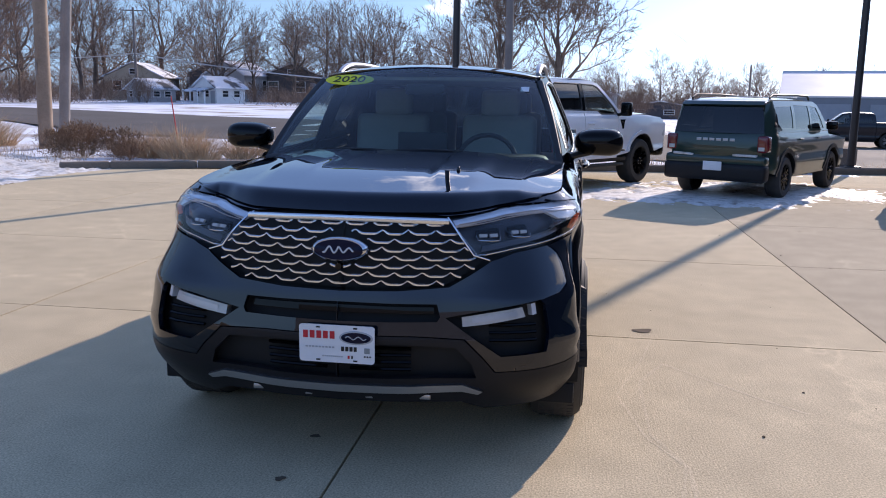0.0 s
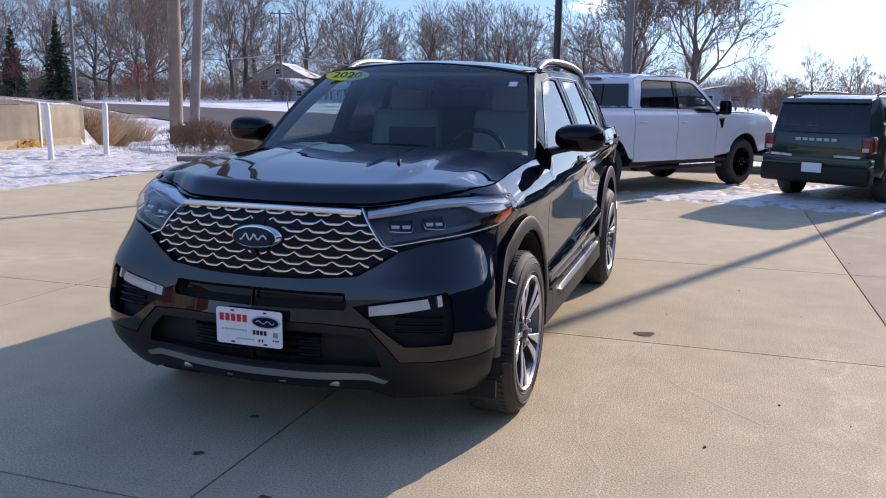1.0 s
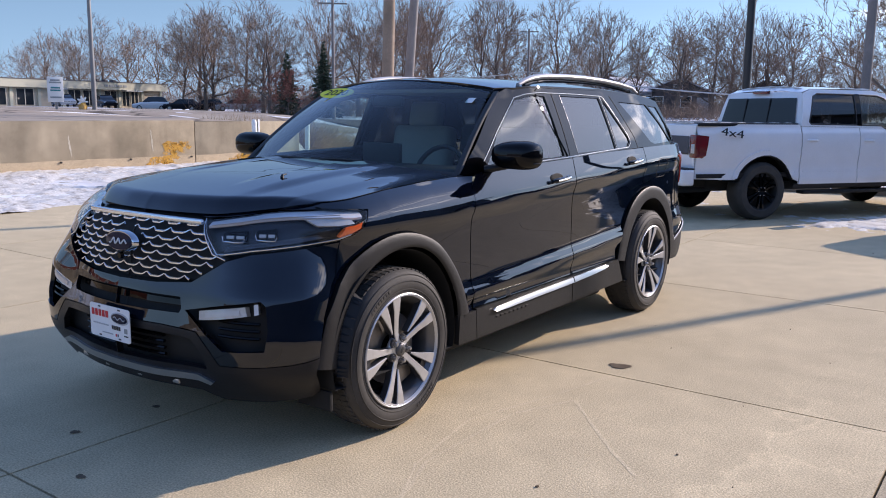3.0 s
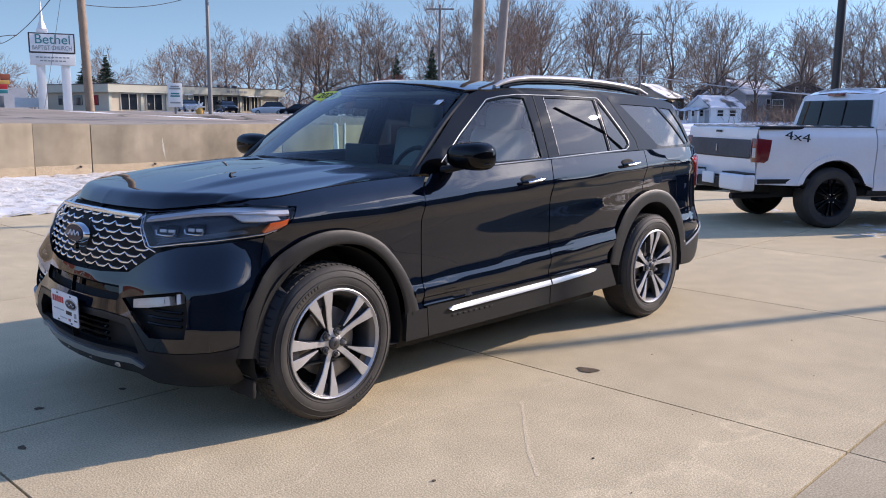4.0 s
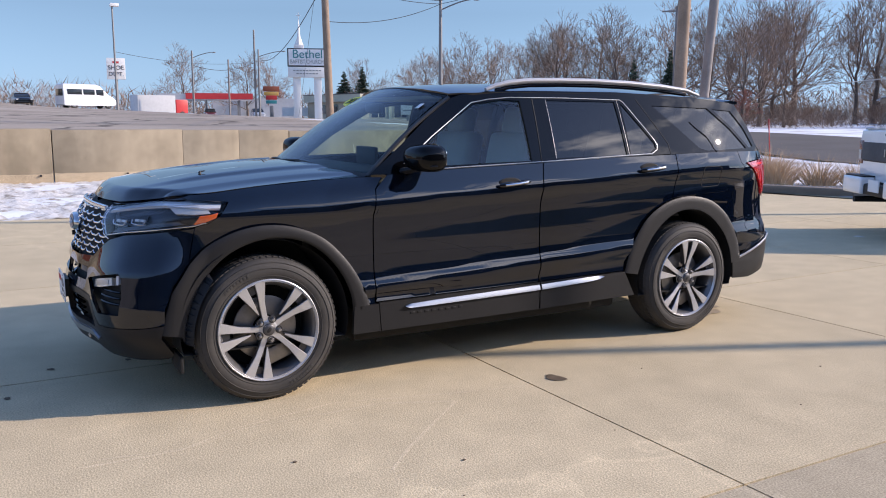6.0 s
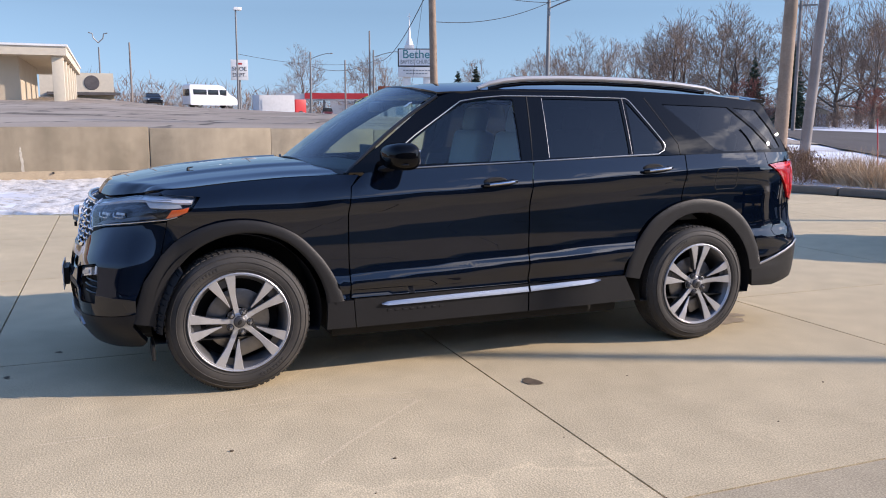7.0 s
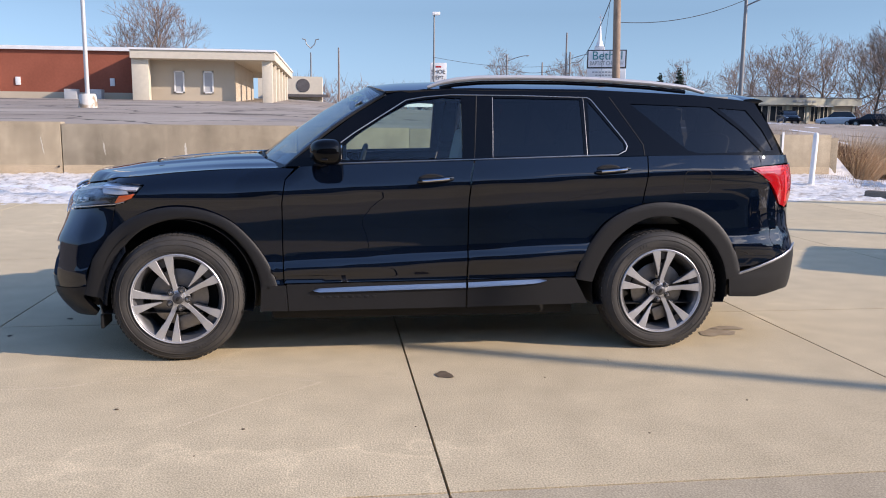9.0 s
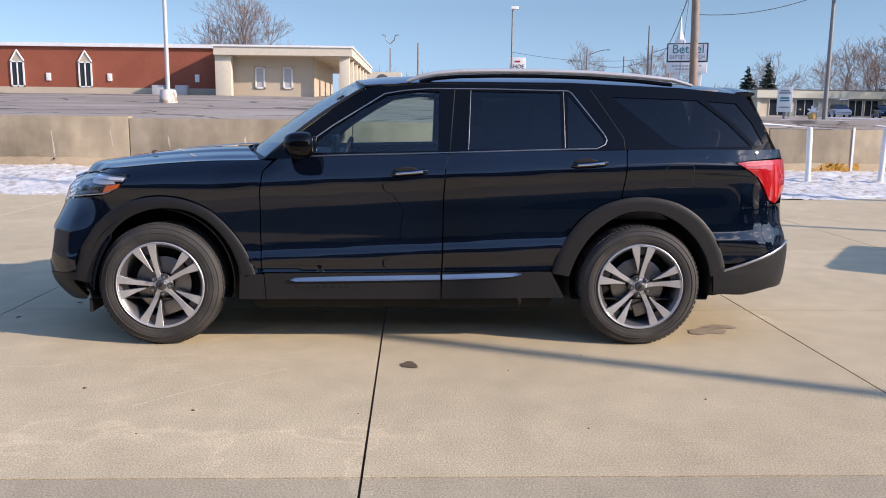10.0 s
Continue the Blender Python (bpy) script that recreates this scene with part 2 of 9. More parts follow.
M_LOT = mat("worn_asphalt", (0.275, 0.229, 0.183), 0.9, var=0.2, scale=0.22, fine=7, bump=0.4, space="World", col2=(0.38, 0.328, 0.27), spec=0.08)
M_STEELL = mat("pale_steel", (0.55, 0.53, 0.50), 0.5, 0.2, var=0.1, scale=2)
M_FOOT = mat("chipped_white_concrete", (0.60, 0.56, 0.50), 0.85, var=0.15, scale=3.5, fine=25, bump=0.5, col2=(0.33, 0.25, 0.17), cut=(0.5, 0.62))
M_TRUNK = mat("bark", (0.15, 0.112, 0.085), 0.9, var=0.3, scale=3, fine=14)
M_TWIG = mat("twigs", (0.265, 0.180, 0.130), 0.9, var=0.3, scale=1, fine=9)
M_BRUSH = mat("brush_twigs", (0.225, 0.145, 0.098), 0.9, var=0.35, scale=0.4, fine=9)
M_TWIGR = mat("reddish_twigs", (0.29, 0.115, 0.08), 0.9, var=0.3, scale=1, fine=9)
M_PINE = mat("pine_needles", (0.070, 0.100, 0.062), 0.8, var=0.4, scale=1.2, fine=12)
M_POLE = mat("weathered_pole_wood", (0.30, 0.215, 0.15), 0.85, var=0.25, scale=2, fine=25, bump=0.5)
M_POLEG = mat("grey_pole_wood", (0.25, 0.22, 0.2), 0.85, var=0.2, scale=2, fine=25, bump=0.4)
M_STEELP = mat("galvanised_steel", (0.22, 0.215, 0.21), 0.5, 0.4, var=0.08, scale=2)
M_DARKP = mat("dark_bronze_paint", (0.025, 0.022, 0.022), 0.4, var=0.1)
M_WIRE = mat("cable_black", (0.02, 0.02, 0.022), 0.6)
M_WHITE = mat("white_paint", (0.78, 0.77, 0.74), 0.5, var=0.07, scale=2)
M_BRICK = mat("far_brick", (0.30, 0.085, 0.045), 0.85, var=0.16, scale=0.5, fine=6)
M_TAN = mat("tan_stucco", (0.50, 0.42, 0.31), 0.85, var=0.08, scale=0.5, fine=20)
M_TAN2 = mat("beige_trim", (0.62, 0.55, 0.43), 0.8, var=0.06)
M_FASCIA = mat("pale_fascia_paint", (0.50, 0.48, 0.37), 0.8, var=0.1, scale=0.4)
M_GREYW = mat("grey_siding", (0.42, 0.42, 0.42), 0.7, var=0.08)
M_ROOFD = mat("dark_shingle", (0.11, 0.1, 0.1), 0.9, var=0.2, scale=2, fine=20)
M_METALROOF = mat("snowy_metal_roof", (0.70, 0.70, 0.70), 0.6, var=0.08, scale=0.5)
M_WINDOW = mat("dark_window_glass", (0.02, 0.025, 0.03), 0.08, var=0.1)
M_RED = mat("red_enamel", (0.5, 0.03, 0.03), 0.45, var=0.08)
M_ORANGE = mat("orange_spray_paint", (0.66, 0.34, 0.05), 0.85, var=0.2, scale=9, col2=(0.50, 0.33, 0.13), cut=(.4, .6))
M_GREEN = mat("teal_lettering", (0.03, 0.22, 0.24), 0.5)
M_GREY = mat("grey_lettering", (0.28, 0.3, 0.3), 0.5)
M_STRAW = mat("dry_grass", (0.60, 0.42, 0.245), 0.9, var=0.3, scale=2, fine=15)
M_SHRUB = mat("dry_shrub", (0.29, 0.175, 0.10), 0.9, var=0.3, scale=2, fine=15)


# ---- mesh helpers ----
def link_mesh(name, bm, material, smooth=True):
    me = bpy.data.meshes.new(name)
    bm.to_mesh(me)
    bm.free()
    for m in (material if isinstance(material, (list, tuple)) else [material]):
        me.materials.append(m)
    if smooth:
        me.polygons.foreach_set("use_smooth", [True] * len(me.polygons))
        me.set_sharp_from_angle(angle=radians(38))
    return new(name, me)


def part(name, bm, material, parent, label="", smooth=True):
    ob = link_mesh(name, bm, material, smooth)
    ob.parent = parent
    return tagged(ob, label) if label else ob


def thing(name, label, category, m=None, group="", kind=""):
    ob = new(name)
    ob.empty_display_size = 0.1
    ob.matrix_basis = m or Matrix()
    return tagged(ob, label, category, group, kind)


def solid(name, bm, material, label, category, m=None, group="", kind="", smooth=True):
    ob = link_mesh(name, bm, material, smooth)
    ob.matrix_basis = m or Matrix()
    return tagged(ob, label, category, group, kind)


def box(bm, c, s, m=None, bevel=0.0, seg=2):
    """An axis-aligned box by its centre and size, rounded on demand."""
    r = bmesh.ops.create_cube(bm, size=1.0, matrix=(m or Matrix()) @ Matrix.Translation(c) @ Matrix.Diagonal((*s, 1)))
    if bevel:
        es = list({e for v in r["verts"] for e in v.link_edges})
        bmesh.ops.bevel(bm, geom=es, offset=bevel, segments=seg, affect="EDGES", profile=0.6)
    return bm


def rod(bm, a, b, r0, r1=None, n=12, caps=True):
    a, b = Vector(a), Vector(b)
    d = b - a
    q = d.to_track_quat("Z", "Y").to_matrix().to_4x4()
    bmesh.ops.create_cone(bm, cap_ends=caps, segments=n, radius1=r0, radius2=r0 if r1 is None else r1, depth=d.length,
                          matrix=Matrix.Translation((a + b) / 2) @ q)
    return bm


def tube(bm, pts, r, n=8, flat=1.0, up=(0, 0, 1), closed=False):
    """A round (or flattened) bar along a line of points; r a radius or one for each point."""
    pts = [Vector(p) for p in pts]
    rings = []
    k = len(pts)
    for i, p in enumerate(pts):
        a = pts[(i - 1) % k] if closed else pts[max(i - 1, 0)]
        b = pts[(i + 1) % k] if closed else pts[min(i + 1, k - 1)]
        t = (b - a).normalized()
        s = t.cross(Vector(up))
        s = s.normalized() if s.length > 1e-5 else Vector((1, 0, 0))
        w = s.cross(t)
        rr = r[i] if isinstance(r, (list, tuple)) else r
        rings.append([bm.verts.new(p + s * math.cos(2 * math.pi * j / n) * rr + w * math.sin(2 * math.pi * j / n) * rr * flat) for j in range(n)])
    for i in range(k if closed else k - 1):
        u, v = rings[i], rings[(i + 1) % k]
        for j in range(n):
            bm.faces.new((u[j], u[(j + 1) % n], v[(j + 1) % n], v[j]))
    if not closed:
        bm.faces.new(rings[0])
        bm.faces.new(rings[-1][::-1])
    bmesh.ops.recalc_face_normals(bm, faces=bm.faces)
    return bm


def lathe(bm, prof, n=48, m=None):
    """A turned form: profile of (radius, height) round z."""
    m = m or Matrix()
    rings = [[bm.verts.new(m @ Vector((r * math.cos(2 * math.pi * j / n), r * math.sin(2 * math.pi * j / n), h))) for j in range(n)] for r, h in prof]
    for u, v in zip(rings, rings[1:]):
        for j in range(n):
            bm.faces.new((u[j], u[(j + 1) % n], v[(j + 1) % n], v[j]))
    return bm


def prism(bm, pts, h0, h1, m=None):
    """A flat outline (x, y) drawn up from h0 to h1."""
    m = m or Matrix()
    lo = [bm.verts.new(m @ Vector((x, y, h0))) for x, y in pts]
    hi = [bm.verts.new(m @ Vector((x, y, h1))) for x, y in pts]
    bm.faces.new(lo[::-1])
    bm.faces.new(hi)
    k = len(pts)
    for i in range(k):
        bm.faces.new((lo[i], lo[(i + 1) % k], hi[(i + 1) % k], hi[i]))
    bmesh.ops.recalc_face_normals(bm, faces=bm.faces)
    return bm


def smooth01(t):
    t = min(1.0, max(0.0, t))
    return t * t * (3 - 2 * t)


def curve(*pts):
    """A smooth function through (u, v) points (monotone cubic), held level past both ends."""
    us, vs = [p[0] for p in pts], [p[1] for p in pts]
    k = len(us)
    d = [(vs[i + 1] - vs[i]) / (us[i + 1] - us[i]) for i in range(k - 1)]
    m = [d[0]] + [0 if d[i - 1] * d[i] <= 0 else 2 * d[i - 1] * d[i] / (d[i - 1] + d[i]) for i in range(1, k - 1)] + [d[-1]]

    def f(u):
        if u <= us[0]:
            return vs[0]
        if u >= us[-1]:
            return vs[-1]
        i = 0
        while u > us[i + 1]:
            i += 1
        h = us[i + 1] - us[i]
        t = (u - us[i]) / h
        return ((1 + 2 * t) * (1 - t) ** 2 * vs[i] + t * (1 - t) ** 2 * h * m[i] + t * t * (3 - 2 * t) * vs[i + 1] + t * t * (t - 1) * h * m[i + 1])
    return f


def words(name, text, size, material, parent, m, depth=0.004, align="CENTER"):
    """Raised lettering as a mesh."""
    c = bpy.data.curves.new(name, "FONT")
    c.body, c.size, c.extrude, c.align_x, c.align_y = text, size, depth, align, "CENTER"
    tmp = bpy.data.objects.new(name, c)
    scene.collection.objects.link(tmp)
    me = bpy.data.meshes.new_from_object(tmp.evaluated_get(bpy.context.evaluated_depsgraph_get()))
    bpy.data.objects.remove(tmp)
    bpy.data.curves.remove(c)
    me.materials.clear()
    me.materials.append(material)
    ob = new(name, me)
    ob.parent = parent
    ob.matrix_basis = m
    return ob


M_PLATE = mat("white_plate", (0.80, 0.80, 0.80), 0.4, var=0.03)


def worn_mat(name, col, lo, hi, most):
    """A thin film, worn through in blots and specks."""
    m = mat(name, col, 0.85, var=0.2, scale=9)
    n, l = m.node_tree.nodes, m.node_tree.links
    out = n["Material Output"]
    geo = n.new("ShaderNodeNewGeometry")
    tex = n.new("ShaderNodeTexNoise")
    tex.inputs["Scale"].default_value, tex.inputs["Detail"].default_value, tex.inputs["Roughness"].default_value = 9, 7, 0.7
    l.new(geo.outputs["Position"], tex.inputs["Vector"])
    rg = n.new("ShaderNodeMapRange")
    rg.inputs["From Min"].default_value, rg.inputs["From Max"].default_value = lo, hi
    rg.inputs["To Min"].default_value, rg.inputs["To Max"].default_value = 0.0, most
    l.new(tex.outputs["Fac"], rg.inputs["Value"])
    tr = n.new("ShaderNodeBsdfTransparent")
    mx = n.new("ShaderNodeMixShader")
    l.new(rg.outputs["Result"], mx.inputs["Fac"])
    l.new(tr.outputs["BSDF"], mx.inputs[1])
    l.new(n["Principled BSDF"].outputs["BSDF"], mx.inputs[2])
    l.new(mx.outputs["Shader"], out.inputs["Surface"])
    return m


M_SPRAY = worn_mat("worn_orange_spray", (0.70, 0.38, 0.06), 0.34, 0.60, 0.85)


def cracked(m, size, width, dark):
    """Wandering dark cracks and tarred seams over a worn sheet of asphalt."""
    n, l = m.node_tree.nodes, m.node_tree.links
    b = n["Principled BSDF"]
    src = b.inputs["Base Color"].links[0].from_socket
    geo = n.new("ShaderNodeNewGeometry")
    wob = n.new("ShaderNodeTexNoise")
    wob.inputs["Scale"].default_value, wob.inputs["Detail"].default_value = 0.5, 4
    l.new(geo.outputs["Position"], wob.inputs["Vector"])
    add = n.new("ShaderNodeVectorMath")
    add.operation = "MULTIPLY_ADD"
    add.inputs[1].default_value = (3.0, 3.0, 0)
    l.new(wob.outputs["Color"], add.inputs[0])
    l.new(geo.outputs["Position"], add.inputs[2])
    flat = n.new("ShaderNodeVectorMath")
    flat.operation = "MULTIPLY"
    flat.inputs[1].default_value = (1, 1, 0)
    l.new(add.outputs["Vector"], flat.inputs[0])
    vor = n.new("ShaderNodeTexVoronoi")
    vor.feature = "DISTANCE_TO_EDGE"
    vor.inputs["Scale"].default_value = 1.0 / size
    l.new(flat.outputs["Vector"], vor.inputs["Vector"])
    rg = n.new("ShaderNodeMapRange")
    rg.inputs["From Min"].default_value, rg.inputs["From Max"].default_value = width * .4, width
    rg.inputs["To Min"].default_value, rg.inputs["To Max"].default_value = dark, 1.0
    l.new(vor.outputs["Distance"], rg.inputs["Value"])
    mul = n.new("ShaderNodeVectorMath")
    mul.operation = "SCALE"
    l.new(src, mul.inputs[0])
    l.new(rg.outputs["Result"], mul.inputs["Scale"])
    l.new(mul.outputs["Vector"], b.inputs["Base Color"])


cracked(M_LOT, 6.0, 0.022, 0.35)
# ---- ground, pavement, road, wall ----
WALL_X = -13.4                       # face of the retaining wall
F_UP = curve((-60, 0.85), (-16, 0.85), (-5, 0.8), (5, 0.5), (11, 0.42), (18, 0.17), (30, 0.1), (60, 0.1))
LANE = Vector((0.37, 0.93))          # across the highway


def lane(x, y):
    return LANE.x * x + LANE.y * y


def height(x, y):
    """The lie of the land: level lot, a raised lot behind the wall, a highway slightly above."""
    base = 0.42 * smooth01((lane(x, y) - 15) / 14) + 0.4 * smooth01((lane(x, y) - 34) / 40)
    base += 0.56 * smooth01((-x - 66) / 12) * smooth01((lane(x, y) - 16) / 8)
    base -= 1.35 * smooth01((x - 2) / 9) * smooth01((y - 16) / 24)
    if x > -13.5 and y < 11.8:
        return max(base, 0.16 * smooth01((-9 - x) / 4.2))
    d = max(0.0, -13.6 - x)
    up = 1.17 + 0.037 * min(d, 75) * F_UP(y)
    k = 1 - (1 - smooth01((-x - 15) / 22)) * smooth01((y - 11.6) / 0.9) if x < -13.5 else 0.0
    far = smooth01((lane(x, y) - 15) / 12)
    return base + (max(up, base) - base) * k * (1 - 0.75 * far)


def sheet(name, xs, ys, h, material, keep=lambda x, y: True):
    verts = [(x, y, h(x, y)) for y in ys for x in xs]
    nx = len(xs)
    faces = []
    for j in range(len(ys) - 1):
        for i in range(nx - 1):
            if keep((xs[i] + xs[i + 1]) / 2, (ys[j] + ys[j + 1]) / 2):
                faces.append((j * nx + i, j * nx + i + 1, (j + 1) * nx + i + 1, (j + 1) * nx + i))
    me = bpy.data.meshes.new(name)
    me.from_pydata(verts, [], faces)
    me.materials.append(material)
    me.polygons.foreach_set("use_smooth", [True] * len(me.polygons))
    return new(name, me)


def stops(a, b, step):
    k = max(1, round((b - a) / step))
    return [a + (b - a) * i / k for i in range(k + 1)]


def kerb_y(x):
    return 10.35 + 0.42 * (x + 9) if x < -5 else 12.03 + 0.165 * (x + 5)


gx = [-2500, -900, -400, -220] + stops(-150, -14.2, 3.4) + [-13.62, -13.45] + stops(-13.2, -8.6, 0.46) + stops(-8.0, 20, 1.4) + stops(24, 150, 7) + [250, 500, 1000, 2500]
gy = [-2500, -900, -300, -120] + stops(-60, -12, 4) + stops(-10.5, 11.7, 0.74) + stops(11.95, 30, 0.6) + stops(32, 120, 3.5) + [160, 260, 500, 1000, 2500]


def ground_z(x, y):
    if x > -8.7 and y < kerb_y(x) - 0.1:
        return -0.12
    z = height(x, y)
    if x < -13.5 and y < 60 and x > -150:
        z -= 0.03
    if 16.0 < lane(x, y) < 29.5:
        z -= 0.03
    if -13.4 < x <= -8.6 or (y > 11.5 and lane(x, y) < 16.5):
        z += 0.055 * noise.noise(Vector((x * 0.9, y * 0.9, 0))) + 0.03 * noise.noise(Vector((x * 3, y * 3, 4))) + 0.02
    return z


ground = tagged(sheet("ground", gx, gy, ground_z, M_VERGE), "snowy ground with brown winter grass showing through", "ground", kind="structure")

snow_strip = tagged(sheet("snow_strip", stops(-13.42, -8.45, 0.07), stops(-40, 11.7, 0.08),
                          lambda x, y: (0.02 + height(x, y) + 0.04 * noise.noise(Vector((x * 1.1, y * 1.1, 7))) + 0.05 * abs(noise.noise(Vector((x * 3.5, y * 3.5, 2)))) + 0.032 * noise.noise(Vector((x * 7, y * 7, 5))) + 0.040 * abs(noise.noise(Vector((x * 12, y * 12, 8))))) * smooth01((-8.35 - x + 0.5 * noise.noise(Vector((y * 0.5, 0, 3)))) / 0.5 + 0.2) - 0.02 * smooth01((x + 9.2) / 0.5), M_SNOW),
                    "trampled white snow on the strip below the wall", "snow", kind="structure")


def road_z(x, y):
    return height(x, y) + 0.01


along = Vector((-LANE.y, LANE.x))
rv, rf = [], []
cross = stops(16.8, 28.6, 1.18)
longs = [-900, -300] + stops(-120, 180, 6) + [400, 1200]
for s in longs:
    for c in cross:
        p = LANE * c / LANE.length_squared + along * s
        rv.append((p.x, p.y, road_z(p.x, p.y)))
for i in range(len(longs) - 1):
    for j in range(len(cross) - 1):
        a = i * len(cross) + j
        rf.append((a, a + 1, a + len(cross) + 1, a + len(cross)))
me = bpy.data.meshes.new("road")
me.from_pydata(rv, [], rf)
me.materials.append(M_ASPH)
road = tagged(new("road", me), "grey asphalt highway, dry, with snowy shoulders", "road", kind="structure")

upper_lot = tagged(sheet("upper_lot", stops(-110, -13.55, 2.4), stops(-60, 40, 2.5), lambda x, y: height(x, y) + 0.015, M_LOT,
                         keep=lambda x, y: lane(x, y) < 15.5 and (y < 11.8 or x < -24)),
                   "worn pale asphalt car park rising behind the wall", "car park", kind="structure")

rear_lot = tagged(sheet("rear_lot", stops(2.0, 70, 2.0), stops(14, 54, 2.0), lambda x, y: ground_z(x, y) + 0.045, M_LOT, keep=lambda x, y: lane(x, y) > 29.5 and x > 4 + .2 * (y - 30)),
                  "worn pale asphalt yard before the warehouse", "car park", kind="structure")

# retaining wall, one cast panel after another
wall = thing("wall_retaining", "weathered tan concrete retaining wall with stained panels", "wall", kind="structure")
PANEL_EDGES = [-40, -34.5, -29, -23.5, -17.9, -12.3, -6.47, -1.36, 1.21, 2.44, 3.6, 8.43, 11.75]
for y0, y1 in zip(PANEL_EDGES, PANEL_EDGES[1:]):
    bm = bmesh.new()
    top = 1.31 - 0.0075 * ((y0 + y1) / 2 + 8)
    g0, g1 = (.003 if e in (1.21, 2.44) else .010 for e in (y0, y1))
    box(bm, (WALL_X - 0.17, (y0 + g0 + y1 - g1) / 2, top / 2 - 0.15), (0.34, y1 - g1 - y0 - g0, top + 0.3), bevel=0.010 if g0 + g1 > .015 else 0.004)
    part("panel", bm, M_WALL, wall)
bm = bmesh.new()
box(bm, (WALL_X - 1.2, 11.75 + 0.1, 0.35), (2.2, 0.3, 1.5), bevel=0.012)
part("panel", bm, M_WALL, wall)

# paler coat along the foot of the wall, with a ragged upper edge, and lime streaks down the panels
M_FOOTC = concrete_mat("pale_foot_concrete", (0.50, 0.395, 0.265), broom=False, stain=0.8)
M_LIME = concrete_mat("lime_streak", (0.56, 0.50, 0.40), broom=False, stain=0.8)
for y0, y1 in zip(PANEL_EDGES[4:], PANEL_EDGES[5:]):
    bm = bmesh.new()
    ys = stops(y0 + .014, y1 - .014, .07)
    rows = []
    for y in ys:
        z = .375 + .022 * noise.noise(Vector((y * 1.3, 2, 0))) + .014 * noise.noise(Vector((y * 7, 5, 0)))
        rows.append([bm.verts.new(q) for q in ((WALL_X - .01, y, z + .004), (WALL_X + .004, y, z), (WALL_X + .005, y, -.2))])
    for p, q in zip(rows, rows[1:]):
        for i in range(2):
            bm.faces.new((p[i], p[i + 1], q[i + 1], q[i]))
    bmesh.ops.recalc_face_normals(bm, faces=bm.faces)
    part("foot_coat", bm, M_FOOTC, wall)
rnd = random.Random(23)
for y0, z0, z1, w in ((-8.23, .38, 1.0, .022), (-6.9, .62, 1.0, .016), (-5.6, .60, .9, .018), (-3.84, .24, .88, .032), (-10.4, .5, .9, .02), (5.2, .45, .9, .022), (7.2, .5, 1.0, .02)):
    bm = bmesh.new()
    prev = None
    for i in range(16):
        u = i / 15
        h = w * (.25 + .75 * math.sin(math.pi * u) ** .7) * rnd.uniform(.5, 1.1)
        y = y0 + .05 * u + .010 * rnd.uniform(-1, 1)
        cur = [bm.verts.new((WALL_X + .003, y - h, z1 + (z0 - z1) * u)), bm.verts.new((WALL_X + .003, y + h, z1 + (z0 - z1) * u))]
        if prev:
            bm.faces.new((prev[0], cur[0], cur[1], prev[1]))
        prev = cur
    bmesh.ops.recalc_face_normals(bm, faces=bm.faces)
    part("lime_streak", bm, M_LIME, wall)

